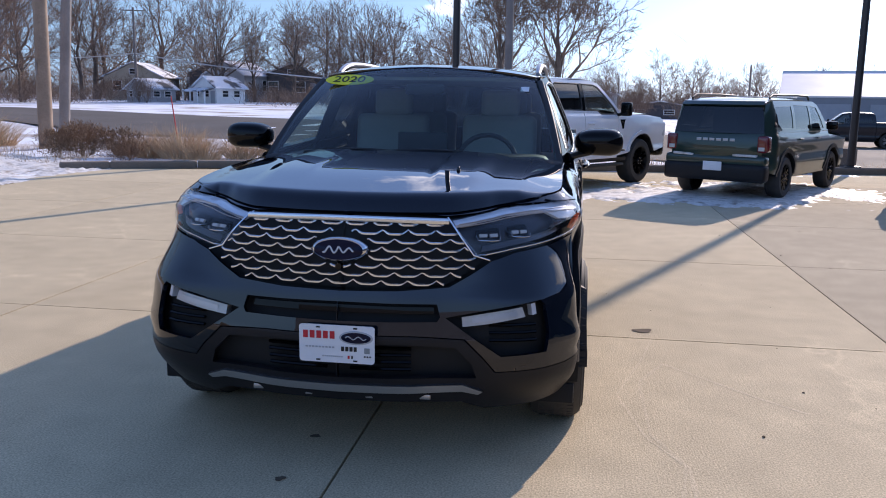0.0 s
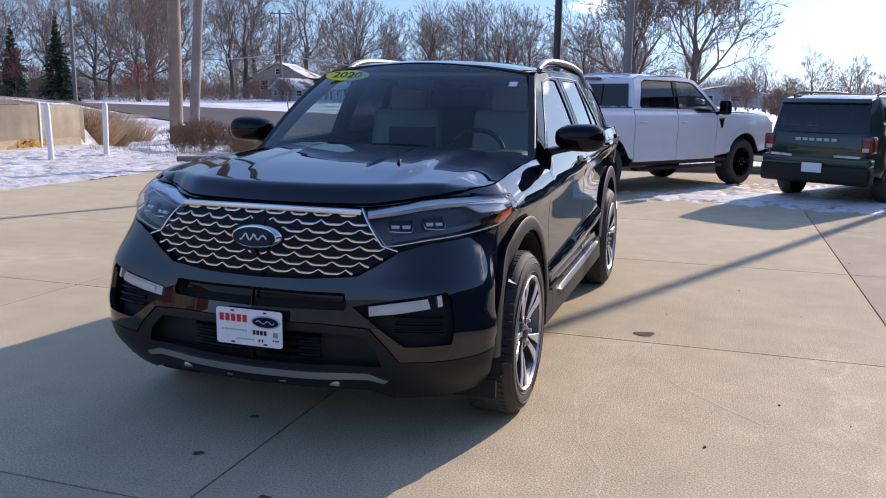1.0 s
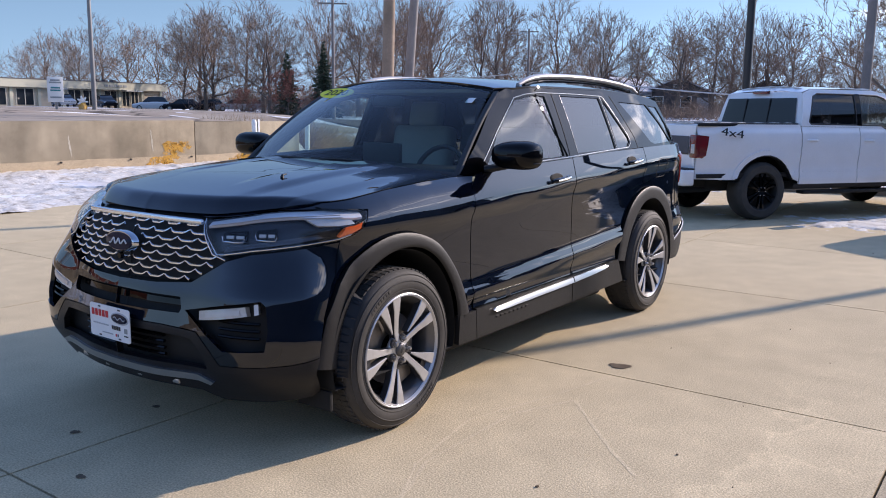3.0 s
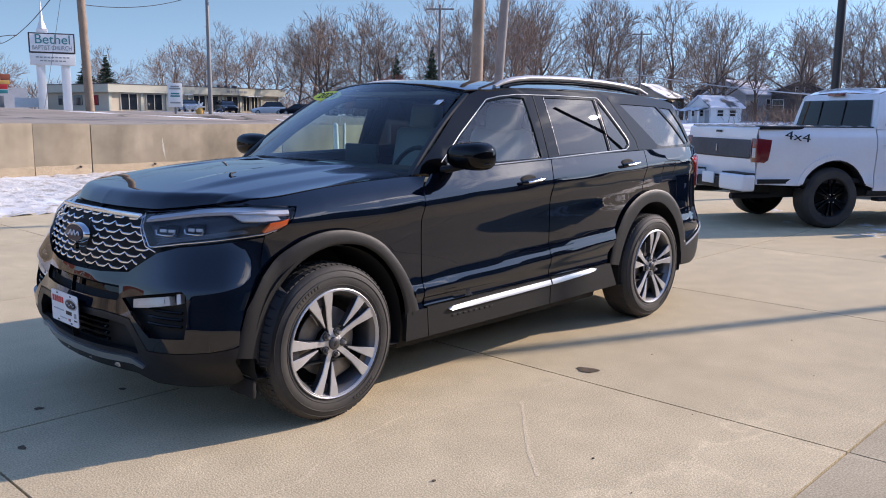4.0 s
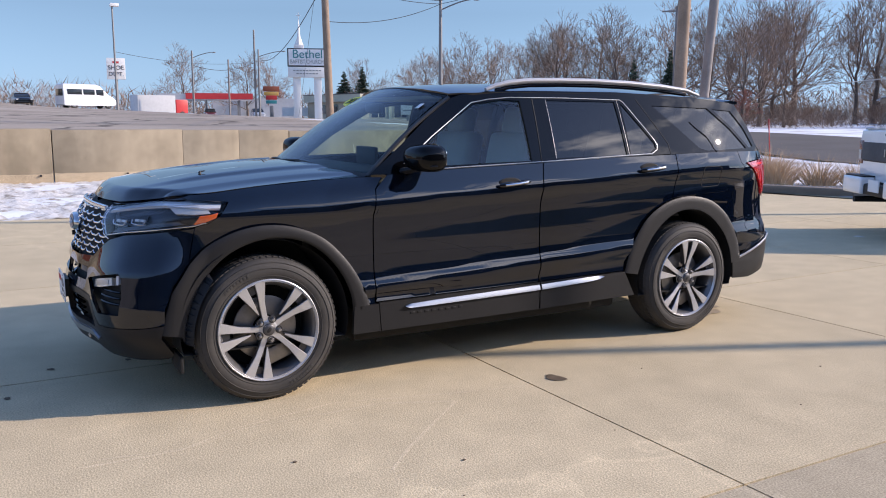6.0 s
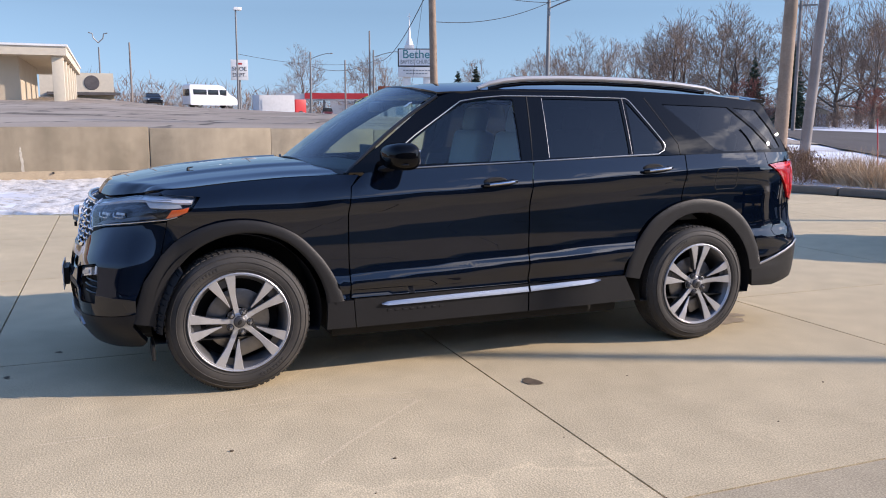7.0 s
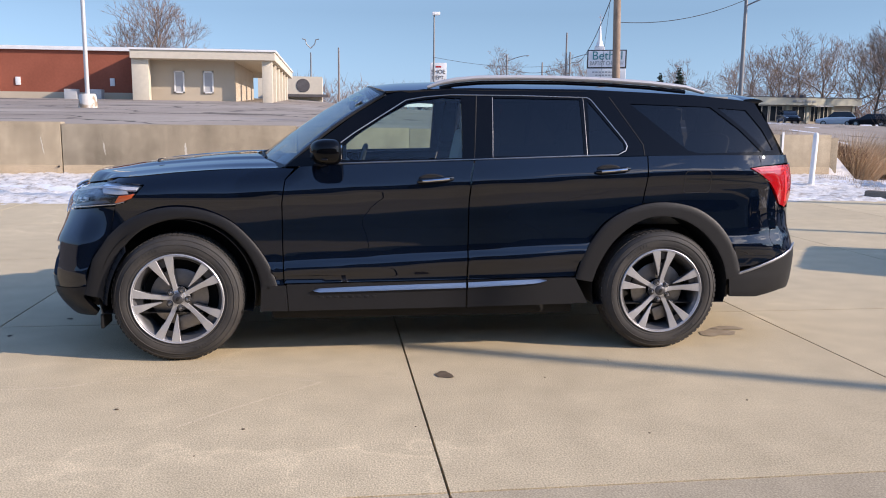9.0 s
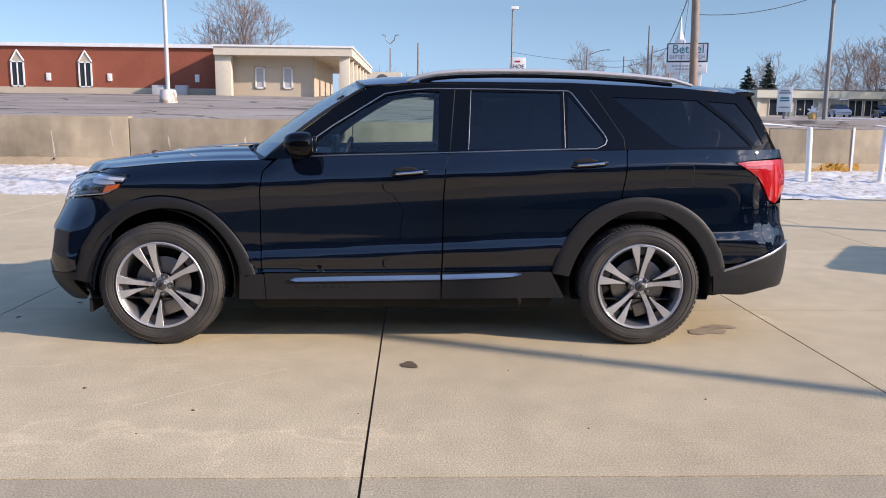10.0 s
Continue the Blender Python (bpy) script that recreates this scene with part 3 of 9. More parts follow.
# ---- trees ----
def bare_tree(name, seed, h, material, label, thick=1.0, low=0.22, spread=0.36, forks=3, levels=6, fine=.0009, leader=0):
    """A leafless tree h high: a short trunk that forks again and again into bending limbs, with a fringe of fine twigs."""
    rnd = random.Random(seed)
    trunk, crown = ([], []), ([], [])
    lean = math.radians(80 * spread)

    def seg(store, a, b, r0, r1, n):
        vs, fs = store
        d = (b - a).normalized()
        s = d.cross(Vector((.3, .9, .2))).normalized()
        w = s.cross(d)
        i = len(vs)
        for p, r in ((a, r0), (b, r1)):
            for j in range(n):
                t = 2 * math.pi * j / n
                vs.append(p + s * math.cos(t) * r + w * math.sin(t) * r)
        for j in range(n):
            fs.append((i + j, i + (j + 1) % n, i + n + (j + 1) % n, i + n + j))

    def any_side(d):
        return d.cross(Vector((rnd.uniform(-1, 1), rnd.uniform(-1, 1), rnd.uniform(-1, 1)))).normalized()

    def twig(p, d, l):
        """A bent twig of two slivers."""
        vs, fs = crown
        e = (d + any_side(d) * rnd.uniform(.25, .8) + Vector((0, 0, .12))).normalized()
        s = any_side(e) * fine
        q = p + e * l * .55
        g = (e + any_side(e) * .3 + Vector((0, 0, .12))).normalized()
        i = len(vs)
        vs.extend((p - s, p + s, q + s * .7, q - s * .7, q + g * l * .55))
        fs.append((i, i + 1, i + 2, i + 3))
        fs.append((i + 3, i + 2, i + 4))

    def grow(p, d, length, r, level):
        bends = 4 if level < 2 else 3 if level < 4 else 2
        store = trunk if level < 2 else crown
        for _ in range(bends):
            q = p + d * length / bends
            r1 = max(.0011, r * (.92 if level < 3 else .86))
            seg(store, p, q, r, r1, 6 if level < 2 else 4 if level < 4 else 3)
            if level > 2:
                for _ in range(2):
                    twig(q, d, rnd.uniform(.030, .065))
            elif level > 0 and rnd.random() < .45:
                grow(q, (d * .7 + any_side(d) * rnd.uniform(.6, .9) + Vector((0, 0, .15))).normalized(), length * rnd.uniform(.45, .65), r1 * .45, level + 2)
            p, r = q, r1
            d = (d + any_side(d) * rnd.uniform(.05, .24) + Vector((0, 0, rnd.uniform(-.02, .09)))).normalized()
        if level >= levels:
            for _ in range(3):
                twig(p, d, rnd.uniform(.035, .080))
            return
        kids = 3 if rnd.random() < (.45 if level < 3 else .25) else 2
        side = any_side(d)
        for k in range(kids):
            a = 2 * math.pi * k / kids + rnd.uniform(-.5, .5)
            s = (side * math.cos(a) + d.cross(side) * math.sin(a)).normalized()
            t = lean * rnd.uniform(.55, 1.25) * (.75 if k == 0 else 1.0)
            e = (d * math.cos(t) + s * math.sin(t) + Vector((0, 0, .07 if leader else .22))).normalized()
            grow(p, e, length * rnd.uniform(.66, .86) * (1.05 if k == 0 else .92), r * (.80 if k == 0 else .68), level + 1)

    fork = low * rnd.uniform(.9, 1.2)
    seg(trunk, Vector((0, 0, -.02)), Vector((0, 0, .02)), .030 * thick, .023 * thick, 8)
    seg(trunk, Vector((0, 0, .02)), Vector((0, 0, fork)), .023 * thick, .019 * thick, 8)
    if leader:
        # one stem that carries limbs all the way up, the low ones flatter and longer
        p, r, turn = Vector((0, 0, fork)), .019 * thick, rnd.uniform(0, 6.28)
        for i in range(leader):
            u = i / (leader - 1)
            turn += 2.4 + rnd.uniform(-.5, .5)
            t = math.radians(66 - 50 * u) * rnd.uniform(.85, 1.15)
            d = Vector((math.cos(turn) * math.sin(t), math.sin(turn) * math.sin(t), math.cos(t)))
            grow(p, d, (.235 - .06 * u) * rnd.uniform(.8, 1.15), .0098 * thick * (1 - .25 * u), 1)
            q = p + Vector((rnd.uniform(-.012, .012), rnd.uniform(-.012, .012), .30 / leader))
            r1 = r * .90
            seg(trunk, p, q, r, r1, 7)
            p, r = q, r1
        grow(p, Vector((.1, .05, 1)).normalized(), .17, r * .8, 1)
        forks = 0
    for f in range(forks):
        a = 6.28 * f / forks + rnd.uniform(-.5, .5)
        t = lean * rnd.uniform(.45, 1.0) if forks > 1 else .05
        d = Vector((math.cos(a) * math.sin(t), math.sin(a) * math.sin(t), math.cos(t)))
        grow(Vector((0, 0, fork)), d, .27 * rnd.uniform(.85, 1.1), .0125 * thick, 1 if forks > 1 else 0)
    top = max(v.z for v in crown[0])
    k = h / top
    tree = thing(name, label, "tree")
    for nm, (vs, fs), m in (("trunk", trunk, M_TRUNK), ("crown", crown, material)):
        me = bpy.data.meshes.new(nm)
        me.from_pydata([v * k for v in vs], [], fs)
        me.materials.append(m)
        ob = new(nm, me)
        ob.parent = tree
    return tree


def pine_tree(seed, h):
    rnd = random.Random(seed)
    tree = thing("pine_tree", "dark green conifer with drooping layered boughs", "tree")
    bm = bmesh.new()
    rod(bm, (0, 0, -.1), (0, 0, h * .95), h * .018, .01, 7)
    part("trunk", bm, M_TRUNK, tree)
    vs, fs = [], []
    tiers = 34
    for k in range(tiers):
        t = (k + .5) / tiers
        z0 = h * (.07 + .90 * t)
        reach = h * .27 * (1 - t) + .02
        for j in range(7 if t < .8 else 5):
            a = 6.28 * (j + rnd.random()) / 6 + k
            out = reach * rnd.uniform(.55, 1.12)
            z = z0 + h * rnd.uniform(-.03, .03)
            d = Vector((math.cos(a), math.sin(a), -.32 + .75 * t + rnd.uniform(-.15, .15))).normalized()
            side = d.cross(Vector((0, 0, 1))).normalized()
            n_c = 5 + int(out * 5)
            for i in range(n_c):
                u = (i + .3) / n_c
                c = Vector((0, 0, z)) + d * out * u + Vector((0, 0, -.10 * u * u * out))
                for s in (-1, 1, 0):
                    e = (d * .8 + side * s * rnd.uniform(.5, 1.0) + Vector((0, 0, rnd.uniform(-.7, .55)))).normalized()
                    l = h * .058 * (1.1 - .72 * t) * (1.15 - .55 * u) * rnd.uniform(.7, 1.2)
                    w = e.cross(Vector((rnd.uniform(-1, 1), rnd.uniform(-1, 1), rnd.uniform(-1, 1)))).normalized() * l * .26
                    i0 = len(vs)
                    vs += [c - w * .5, c + e * l * .5 + w, c + e * l, c + e * l * .5 - w]
                    fs += [(i0, i0 + 1, i0 + 2), (i0, i0 + 2, i0 + 3)]
    me = bpy.data.meshes.new("crown")
    me.from_pydata(vs, [], fs)
    me.materials.append(M_PINE)
    ob = new("crown", me)
    ob.parent = tree
    return tree


def at_ground(x, y, rz=0.0, k=1.0, dz=-0.05):
    return Matrix.Translation((x, y, height(x, y) + dz)) @ Matrix.Rotation(rz, 4, "Z") @ Matrix.Diagonal((k, k, k, 1))


KINDS = [bare_tree("bare_tree", s, 10.0, M_TWIG, lab, th, low, sp, fk, lv, leader=ld) for s, lab, th, low, sp, fk, lv, ld in (
    (3, "tall leafless broad-crowned tree with grey-brown bark", 1.05, .15, .42, 3, 6, 4), (8, "leafless tree with rising forked limbs", 1.0, .17, .34, 3, 5, 7),
    (14, "leafless round-crowned tree with dense fine twigs", .95, .15, .40, 3, 5, 8), (21, "slender leafless tree with thin upright branches", .8, .18, .30, 2, 5, 6),
    (35, "leafless spreading tree with heavy crooked limbs", 1.1, .18, .46, 3, 5, 6))]
for i, tr in enumerate(KINDS):
    tr["group"] = "bare trees along the highway"
BIGTREE = bare_tree("bare_tree", 52, 10.0, M_BRUSH, "large old leafless tree with heavy forked limbs", 1.5, .15, .44, 3, 6, .0016, 5)
LEFT = [(-77.0, 46.5, 10.0), (-71.5, 45.8, 9), (-78.2, 53.7, 9.4), (-70.1, 51.1, 9.3), (-65.6, 50.4, 10.4), (-68.3, 58.1, 8.3), (-68.9, 71.8, 11.0), (-55.3, 63.9, 7.8), (-46.4, 58.2, 10.8), (-46.7, 63.0, 10.2), (-73.5, 56, 8.2), (-61, 62, 7.4), (-58, 74, 9)]
ROW = [(-43.1, 66.7, 11), (-49.0, 80.7, 9.4), (-41.5, 79.2, 9.8), (-37.6, 82, 8.7), (-38.6, 86.2, 8.8), (-35.6, 87.5, 9.1), (-29.8, 84.4, 9.2), (-27.9, 90.4, 8.4), (-23.8, 91.6, 8.6), (-22.6, 102.3, 9.0), (-17.3, 93.2, 7.3), (-14.0, 93.8, 8.0), (-45.5, 73, 9.6), (-33, 95, 8.2), (-10, 101, 7.6), (-52, 69, 9.2)]
ROW = [(4 + (x - 4) * 1.35, -4 + (y + 4) * 1.35, h * 1.33) if i in (0, 1, 2, 12) else (x, y, h) for i, (x, y, h) in enumerate(ROW)]
BACK = [(-60 + 7.3 * i, 104 + 9 * math.sin(i * 2.3), 8.6 + 1.2 * math.sin(i * 5.1)) for i in range(8)] + [(-78 + 4.1 * i, 122 + 12 * math.sin(i * 1.9), 5.6 + 1.4 * math.sin(i * 4.3)) for i in range(0, 26, 2)] + [(-40 + 3.4 * i, 99 + 6 * math.sin(i * 2.9), 4.8 + 1.2 * math.sin(i * 3.1)) for i in range(10)] + [(-84 + 5.5 * i, 66 + 6 * math.sin(i * 1.7), 9 + math.sin(i * 3.3)) for i in range(7)]
SIDE = [(5.1, 104.5, 4.2), (8.6, 104.3, 3.6), (14.6, 113.8, 3.6), (19.0, 113.2, 3.4), (20.5, 92.6, 5.8), (-3, 108, 6), (-141.2, 29.5, 8.2), (-139, 43.6, 8), (-106.6, -22.7, 9.6), (-108, -25.4, 9.0), (-110, -22.9, 9.8), (-139.1, 39.8, 7.5), (-109.4, 48.0, 6.4), (-109.6, 58.6, 7.4), (-108.4, 60.8, 8.2), (-99, 50.5, 6), (-105.2, 44.8, 4.4), (-90.8, 52.0, 7)]
SIDE += [(6 + 7 * i, 150 + 12 * math.sin(i * 2.1), 6.5 + math.sin(i * 3.7)) for i in range(9)]


def beyond(row, k):
    """The same trees, farther off along the line of sight from the lot, and larger in step."""
    return [(4 + (x - 4) * k, -4 + (y + 4) * k, h * k) for x, y, h in row]


LEFT = [q for p in LEFT for q in (beyond([p], 1.5) if (p[1] + 4) / (4 - p[0]) < .72 else beyond([p], 1.25))]
SIDE = [q for p in SIDE for q in (beyond([p], 1.45) if p[0] < -80 and p[1] > 44 else [p])]
rnd = random.Random(5)
first = set()
BIGTREE.matrix_basis = at_ground(-4.5, 56.8, .4, 1.06)
copy_thing(BIGTREE, at_ground(-.6, 60.0, 2.6, 1.08))
for n_i, (x, y, h) in enumerate(LEFT + ROW + SIDE + BACK):
    k = n_i % 5
    m = at_ground(x, y, rnd.uniform(0, 6.28), h / (9.8 if n_i < len(LEFT) + len(ROW) else 9.6))
    if k not in first:
        first.add(k)
        KINDS[k].matrix_basis = m
    else:
        copy_thing(KINDS[k], m)
red_tree = bare_tree("ornamental_tree", 33, 5.0, M_TWIGR, "small reddish-brown ornamental tree with dense twigs", .8, .08, .42, 4, 5, .0035, 6)
red_tree.matrix_basis = at_ground(-57.5, 53.6)
copy_thing(red_tree, at_ground(-60.5, 50.5, 1.0, .6))
copy_thing(red_tree, at_ground(-51, 61.5, 2.0, .8))
copy_thing(red_tree, at_ground(-147, 47.7, 2.5, 1.15))
pine = pine_tree(2, 7.0)
pine.matrix_basis = at_ground(-61.8, 57.7)
copy_thing(pine, at_ground(-55.7, 56.8, 1.0, 1.08))
copy_thing(pine, at_ground(-129, 57.0, 2.0, 1.35) @ Matrix.Diagonal((1.35, 1.35, .95, 1)))
copy_thing(pine, at_ground(-131, 54.5, 4.0, 1.3) @ Matrix.Diagonal((1.4, 1.4, .9, 1)))

# brushwood below the trees, and the woods behind them
vs, fs = [], []
rnd = random.Random(11)
for k in range(80000):
    s = rnd.uniform(-75, 75)
    c = rnd.uniform(50, 66) if k % 3 == 1 else rnd.uniform(66, 82) if k % 3 else rnd.uniform(88, 130)
    p = LANE * c / LANE.length_squared + along * (s + 25 if k % 3 else s * 1.6 + 25)
    if k % 3 and p.x > -12 or k % 3 == 1 and -50 < p.x < -28 and c < 64:
        continue
    x, y = p.x + rnd.uniform(-1, 1), p.y + rnd.uniform(-1, 1)
    f = noise.noise(Vector((x * .16, y * .16, 1)))
    if f < -.15 and k % 3:
        continue
    z = height(x, y)
    l = rnd.uniform(.4, 1.0) * (.9 + 2.0 * max(0.0, f + .15)) * (1.0 if k % 3 else 1.6)
    a = Vector((x, y, z + rnd.random() * l * (1.2 if k % 3 else 2.4)))
    d = Vector((rnd.uniform(-1.2, 1.2), rnd.uniform(-1.2, 1.2), rnd.uniform(.3, 1))).normalized() * l
    w = Vector((rnd.uniform(-1, 1), rnd.uniform(-1, 1), 0)).normalized() * rnd.uniform(.012, .030)
    i = len(vs)
    vs += [a - w, a + w, a + d]
    fs.append((i, i + 1, i + 2))
for k in range(15000):
    x, y = rnd.uniform(-84, -42), rnd.uniform(54, 82)
    f = noise.noise(Vector((x * .2, y * .2, 6)))
    if f < -.1 or lane(x, y) < 26:
        continue
    l = rnd.uniform(.4, 1.0) * (.9 + 2.0 * (f + .1))
    a = Vector((x, y, height(x, y) + rnd.random() * l * 1.2))
    d = Vector((rnd.uniform(-1.2, 1.2), rnd.uniform(-1.2, 1.2), rnd.uniform(.3, 1))).normalized() * l
    w = Vector((rnd.uniform(-1, 1), rnd.uniform(-1, 1), 0)).normalized() * rnd.uniform(.012, .026)
    i = len(vs)
    vs += [a - w, a + w, a + d]
    fs.append((i, i + 1, i + 2))
for k in range(36000):
    # the low woods on the horizon
    az, far = rnd.uniform(-1.62, .42), rnd.uniform(165, 235)
    x, y = far * math.sin(az), far * math.cos(az)
    f = noise.noise(Vector((x * .03, y * .03, 4))) + .5 * noise.noise(Vector((x * .11, y * .11, 2)))
    top = 4.6 + 3.0 * f
    a = Vector((x, y, height(x, y) + top * rnd.random() ** 1.3))
    d = Vector((rnd.uniform(-1, 1), rnd.uniform(-1, 1), rnd.uniform(.2, 1.2))).normalized() * rnd.uniform(1.2, 3.0)
    w = Vector((rnd.uniform(-1, 1), rnd.uniform(-1, 1), 0)).normalized() * rnd.uniform(.05, .12)
    i = len(vs)
    vs += [a - w, a + w, a + d]
    fs.append((i, i + 1, i + 2))
me = bpy.data.meshes.new("brushwood")
me.from_pydata(vs, [], fs)
me.materials.append(M_BRUSH)
tagged(new("brushwood", me), "thicket of bare brown winter scrub along the houses", "scrub", kind="stuff")

bush = bare_tree("bare_shrub", 41, 3.2, M_BRUSH, "bare brown many-stemmed shrub under the trees", .55, .03, .45, 7, 5, .0016)
bush["group"] = "shrubs under the trees"
rnd = random.Random(19)
spots = [LANE * rnd.uniform(62, 76) / LANE.length_squared + along * rnd.uniform(-22, 92) for _ in range(75)] + [LANE * rnd.uniform(92, 125) / LANE.length_squared + along * rnd.uniform(-60, 110) for _ in range(60)] + [Vector((rnd.uniform(-100, -46), rnd.uniform(62, 96))) for _ in range(60)] + [LANE * rnd.uniform(44, 56) / LANE.length_squared + along * rnd.uniform(58, 95) for _ in range(8)] + [Vector((rnd.uniform(-8, 46), rnd.uniform(104, 150))) for _ in range(70)]
for i, p in enumerate(spots):
    m = at_ground(p.x, p.y, rnd.uniform(0, 6.28), rnd.uniform(.55, 1.25))
    if i == 0:
        bush.matrix_basis = m
    else:
        copy_thing(bush, m)

# ---- poles and wires ----
def pole(name, label, base, top, r0, r1, material, group="", n=14):
    p = thing(name, label, "pole", Matrix.Translation(base), group)
    bm = bmesh.new()
    rod(bm, (0, 0, -.3), Vector(top) - Vector(base), r0, r1, n)
    part("shaft", bm, material, p)
    return p


gz = height
pole_a = pole("utility_pole", "tall weathered wooden utility pole standing in snow", (-13.65, 15.95, gz(-13.65, 15.95)), (-13.35, 15.9, 11.0), .20, .15, M_POLE)
pole_b = pole("utility_pole", "grey leaning wooden utility pole standing in snow", (-13.85, 17.05, gz(-13.85, 17.05)), (-12.75, 16.85, 11.0), .155, .12, M_POLEG)
bm = bmesh.new()
box(bm, (0, -.2, 2.2), (.03, .02, .35))
part("tag", bm, M_POLEG, pole_a)
pole_c = pole("utility_pole", "tall pale wooden utility pole beside the raised car park", (-41.5, 15.9, gz(-41.5, 15.9)), (-41.9, 15.7, 14.5), .24, .18, M_POLE)


def street_lamp(x, y, h, dirx, diry, arm=1.9):
    p = pole("street_lamp", "grey steel street lamp with a curved arm", (x, y, gz(x, y)), (x, y, gz(x, y) + h), .15, .10, M_STEELP)
    bm = bmesh.new()
    tube(bm, [(dirx * arm * t, diry * arm * t, h - .9 + .75 * math.sin(t * 1.35)) for t in stops(0, 1, .125)], .045, 8)
    part("arm", bm, M_STEELP, p)
    bm = bmesh.new()
    box(bm, (dirx * (arm + .25), diry * (arm + .25), h - .18), (.55, .30, .12), bevel=.04)
    part("lamp_head", bm, M_STEELP, p)
    return p


street_lamp(-44.6, 25.1, 8.2, .45, .89, 2.2)
street_lamp(-99.7, 29.75, 8.6, .3, .95, 2.9)
street_lamp(-101.8, 22.0, 8.2, .3, .95, 2.4)


def cross_pole(x, y, h, turn, r=.15):
    p = pole("utility_pole", "tall wooden utility pole with a crossarm and insulators", (x, y, gz(x, y)), (x, y, gz(x, y) + h), r, r * .7, M_POLEG)
    m = Matrix.Rotation(turn, 4, "Z")
    for z in (h - .35,):
        bm = bmesh.new()
        box(bm, (0, 0, z), (2.3, .10, .12), m)
        part("crossarm", bm, M_POLEG, p)
        for q in (-1.05, -.5, .5, 1.05):
            bm = bmesh.new()
            rod(bm, m @ Vector((q, 0, z + .06)), m @ Vector((q, 0, z + .24)), .035, .025, 8)
            part("insulator", bm, M_WHITE, p)
    return p


cross_pole(-44.5, 46.3, 9.6, .7)
cross_pole(-47.7, 83.1, 10.2, .35, .17)
for x, y, h in ((-104.4, .5, 7.4), (-99.9, 29.3, 11), (-111, 29, 8), (6.5, 110, 4.5), (19.9, 92.7, 6.3)):
    pole("utility_pole", "slim far-off wooden pole", (x, y, gz(x, y)), (x, y, gz(x, y) + h), .14, .10, M_POLEG, "far poles")
grey_pole = pole("utility_pole", "grey wooden pole beyond the parked pickup", (-1.48, 24.5, gz(-1.48, 24.5)), (-1.48, 24.5, 10.5), .15, .12, M_POLEG)


def lot_pole(x, y, h, base_h=.0, material=None, head=True):
    p = pole("lot_lamp", "dark square-shouldered car-lot lamp pole on a low base", (x, y, gz(x, y)), (x, y, h), .085, .065, material or M_DARKP)
    bm = bmesh.new()
    box(bm, (0, 0, base_h / 2 + .02), (.34, .34, .06 + base_h), bevel=.01)
    part("base_plate", bm, M_DARKP, p)
    if head:
        bm = bmesh.new()
        box(bm, (0, 0, h - gz(x, y) + .05), (.9, .35, .12), bevel=.03)
        part("lamp_head", bm, M_DARKP, p)
    return p


lot_pole(-1.68, 12.75, 11.0)
lot_pole(6.97, 14.2, 9.5, .12, head=False)
bm = bmesh.new()
box(bm, (0, 0, .24), (.62, .55, .56), bevel=.03)
solid("footing_block", bm, M_KERB, "grey concrete block beside the lamp pole", "block", Matrix.Translation((6.95, 15.0, height(6.95, 15.0))))
p = pole("lot_lamp", "slim steel lamp pole on a chipped white concrete footing", (-33.4, -11.3, gz(-33.4, -11.3)), (-33.4, -11.3, 11.5), .10, .08, M_STEELL)
bm = bmesh.new()
lathe(bm, [(.46, -.25), (.40, .1), (.36, .56), (.31, .62), (.0, .62)], 20)
part("footing", bm, M_FOOT, p)
bm = bmesh.new()
box(bm, (0, 0, 8.9), (1.0, .4, .14), bevel=.03)
part("lamp_head", bm, M_STEELP, p)
p = pole("lot_lamp", "far lamp pole with a single white head", (-82.8, 10.2, gz(-82.8, 10.2)), (-82.8, 10.2, 12.2), .11, .08, M_STEELP)
bm = bmesh.new()
box(bm, (0, .2, 10.0), (.6, .8, .3), bevel=.05)
part("lamp_head", bm, M_WHITE, p)
p = pole("lot_lamp", "far lamp pole with two upturned heads", (-98, -2.9, gz(-98, -2.9)), (-98, -2.9, 9.2), .11, .08, M_STEELP)
for s in (-1, 1):
    bm = bmesh.new()
    tube(bm, [(0, 0, 6.4), (0, s * .5, 6.9), (0, s * .6, 7.4), (0, s * 1.0, 7.5)], .07, 6)
    part("lamp_head", bm, M_STEELP, p)


def wire(a, b, sag, r=.012, material=None):
    a, b = Vector(a), Vector(b)
    bm = bmesh.new()
    tube(bm, [a.lerp(b, t) - Vector((0, 0, sag * 4 * t * (1 - t))) for t in stops(0, 1, .05)], r, 5)
    solid("cable", bm, material or M_WIRE, "overhead cable strung between poles", "cable", group="overhead cables")


wire((-41.8, 15.75, 9.6), (-44.6, 25.1, 9.0), .35, .02)
wire((-41.8, 15.75, 10.7), (-44.6, 25.1, 9.2), .5, .02)
wire((-41.8, 15.75, 7.1), (-44.6, 25.1, 9.0), .5, .02)
wire((-44.6, 25.1, 9.0), (-12.8, 16.9, 8.4), .5, .018)
wire((-44.6, 25.1, 9.2), (-13.4, 15.9, 8.9), .5, .018)
wire((-44.5, 46.3, 9.6), (-13.4, 15.9, 9.2), .4, .018)
# pale steel puts the sunlit look of these two cables into their colour
wire((-47.7, 83.1, 6.1), (-78, 86, 7.2), 1.0, .06, M_STEELL)
wire((-47.7, 83.1, 6.1), (-18, 70, 3.0), .3, .06, M_STEELL)
wire((-41.8, 15.75, 9.2), (-109.8, 33.1, 9.5), 1.5, .03)
wire((-41.8, 15.75, 12.0), (-60, 20.6, 1.6), 0.1, .012)
wire((-109.8, 33.1, 9.5), (-101.8, 22, 8), 1, .035)
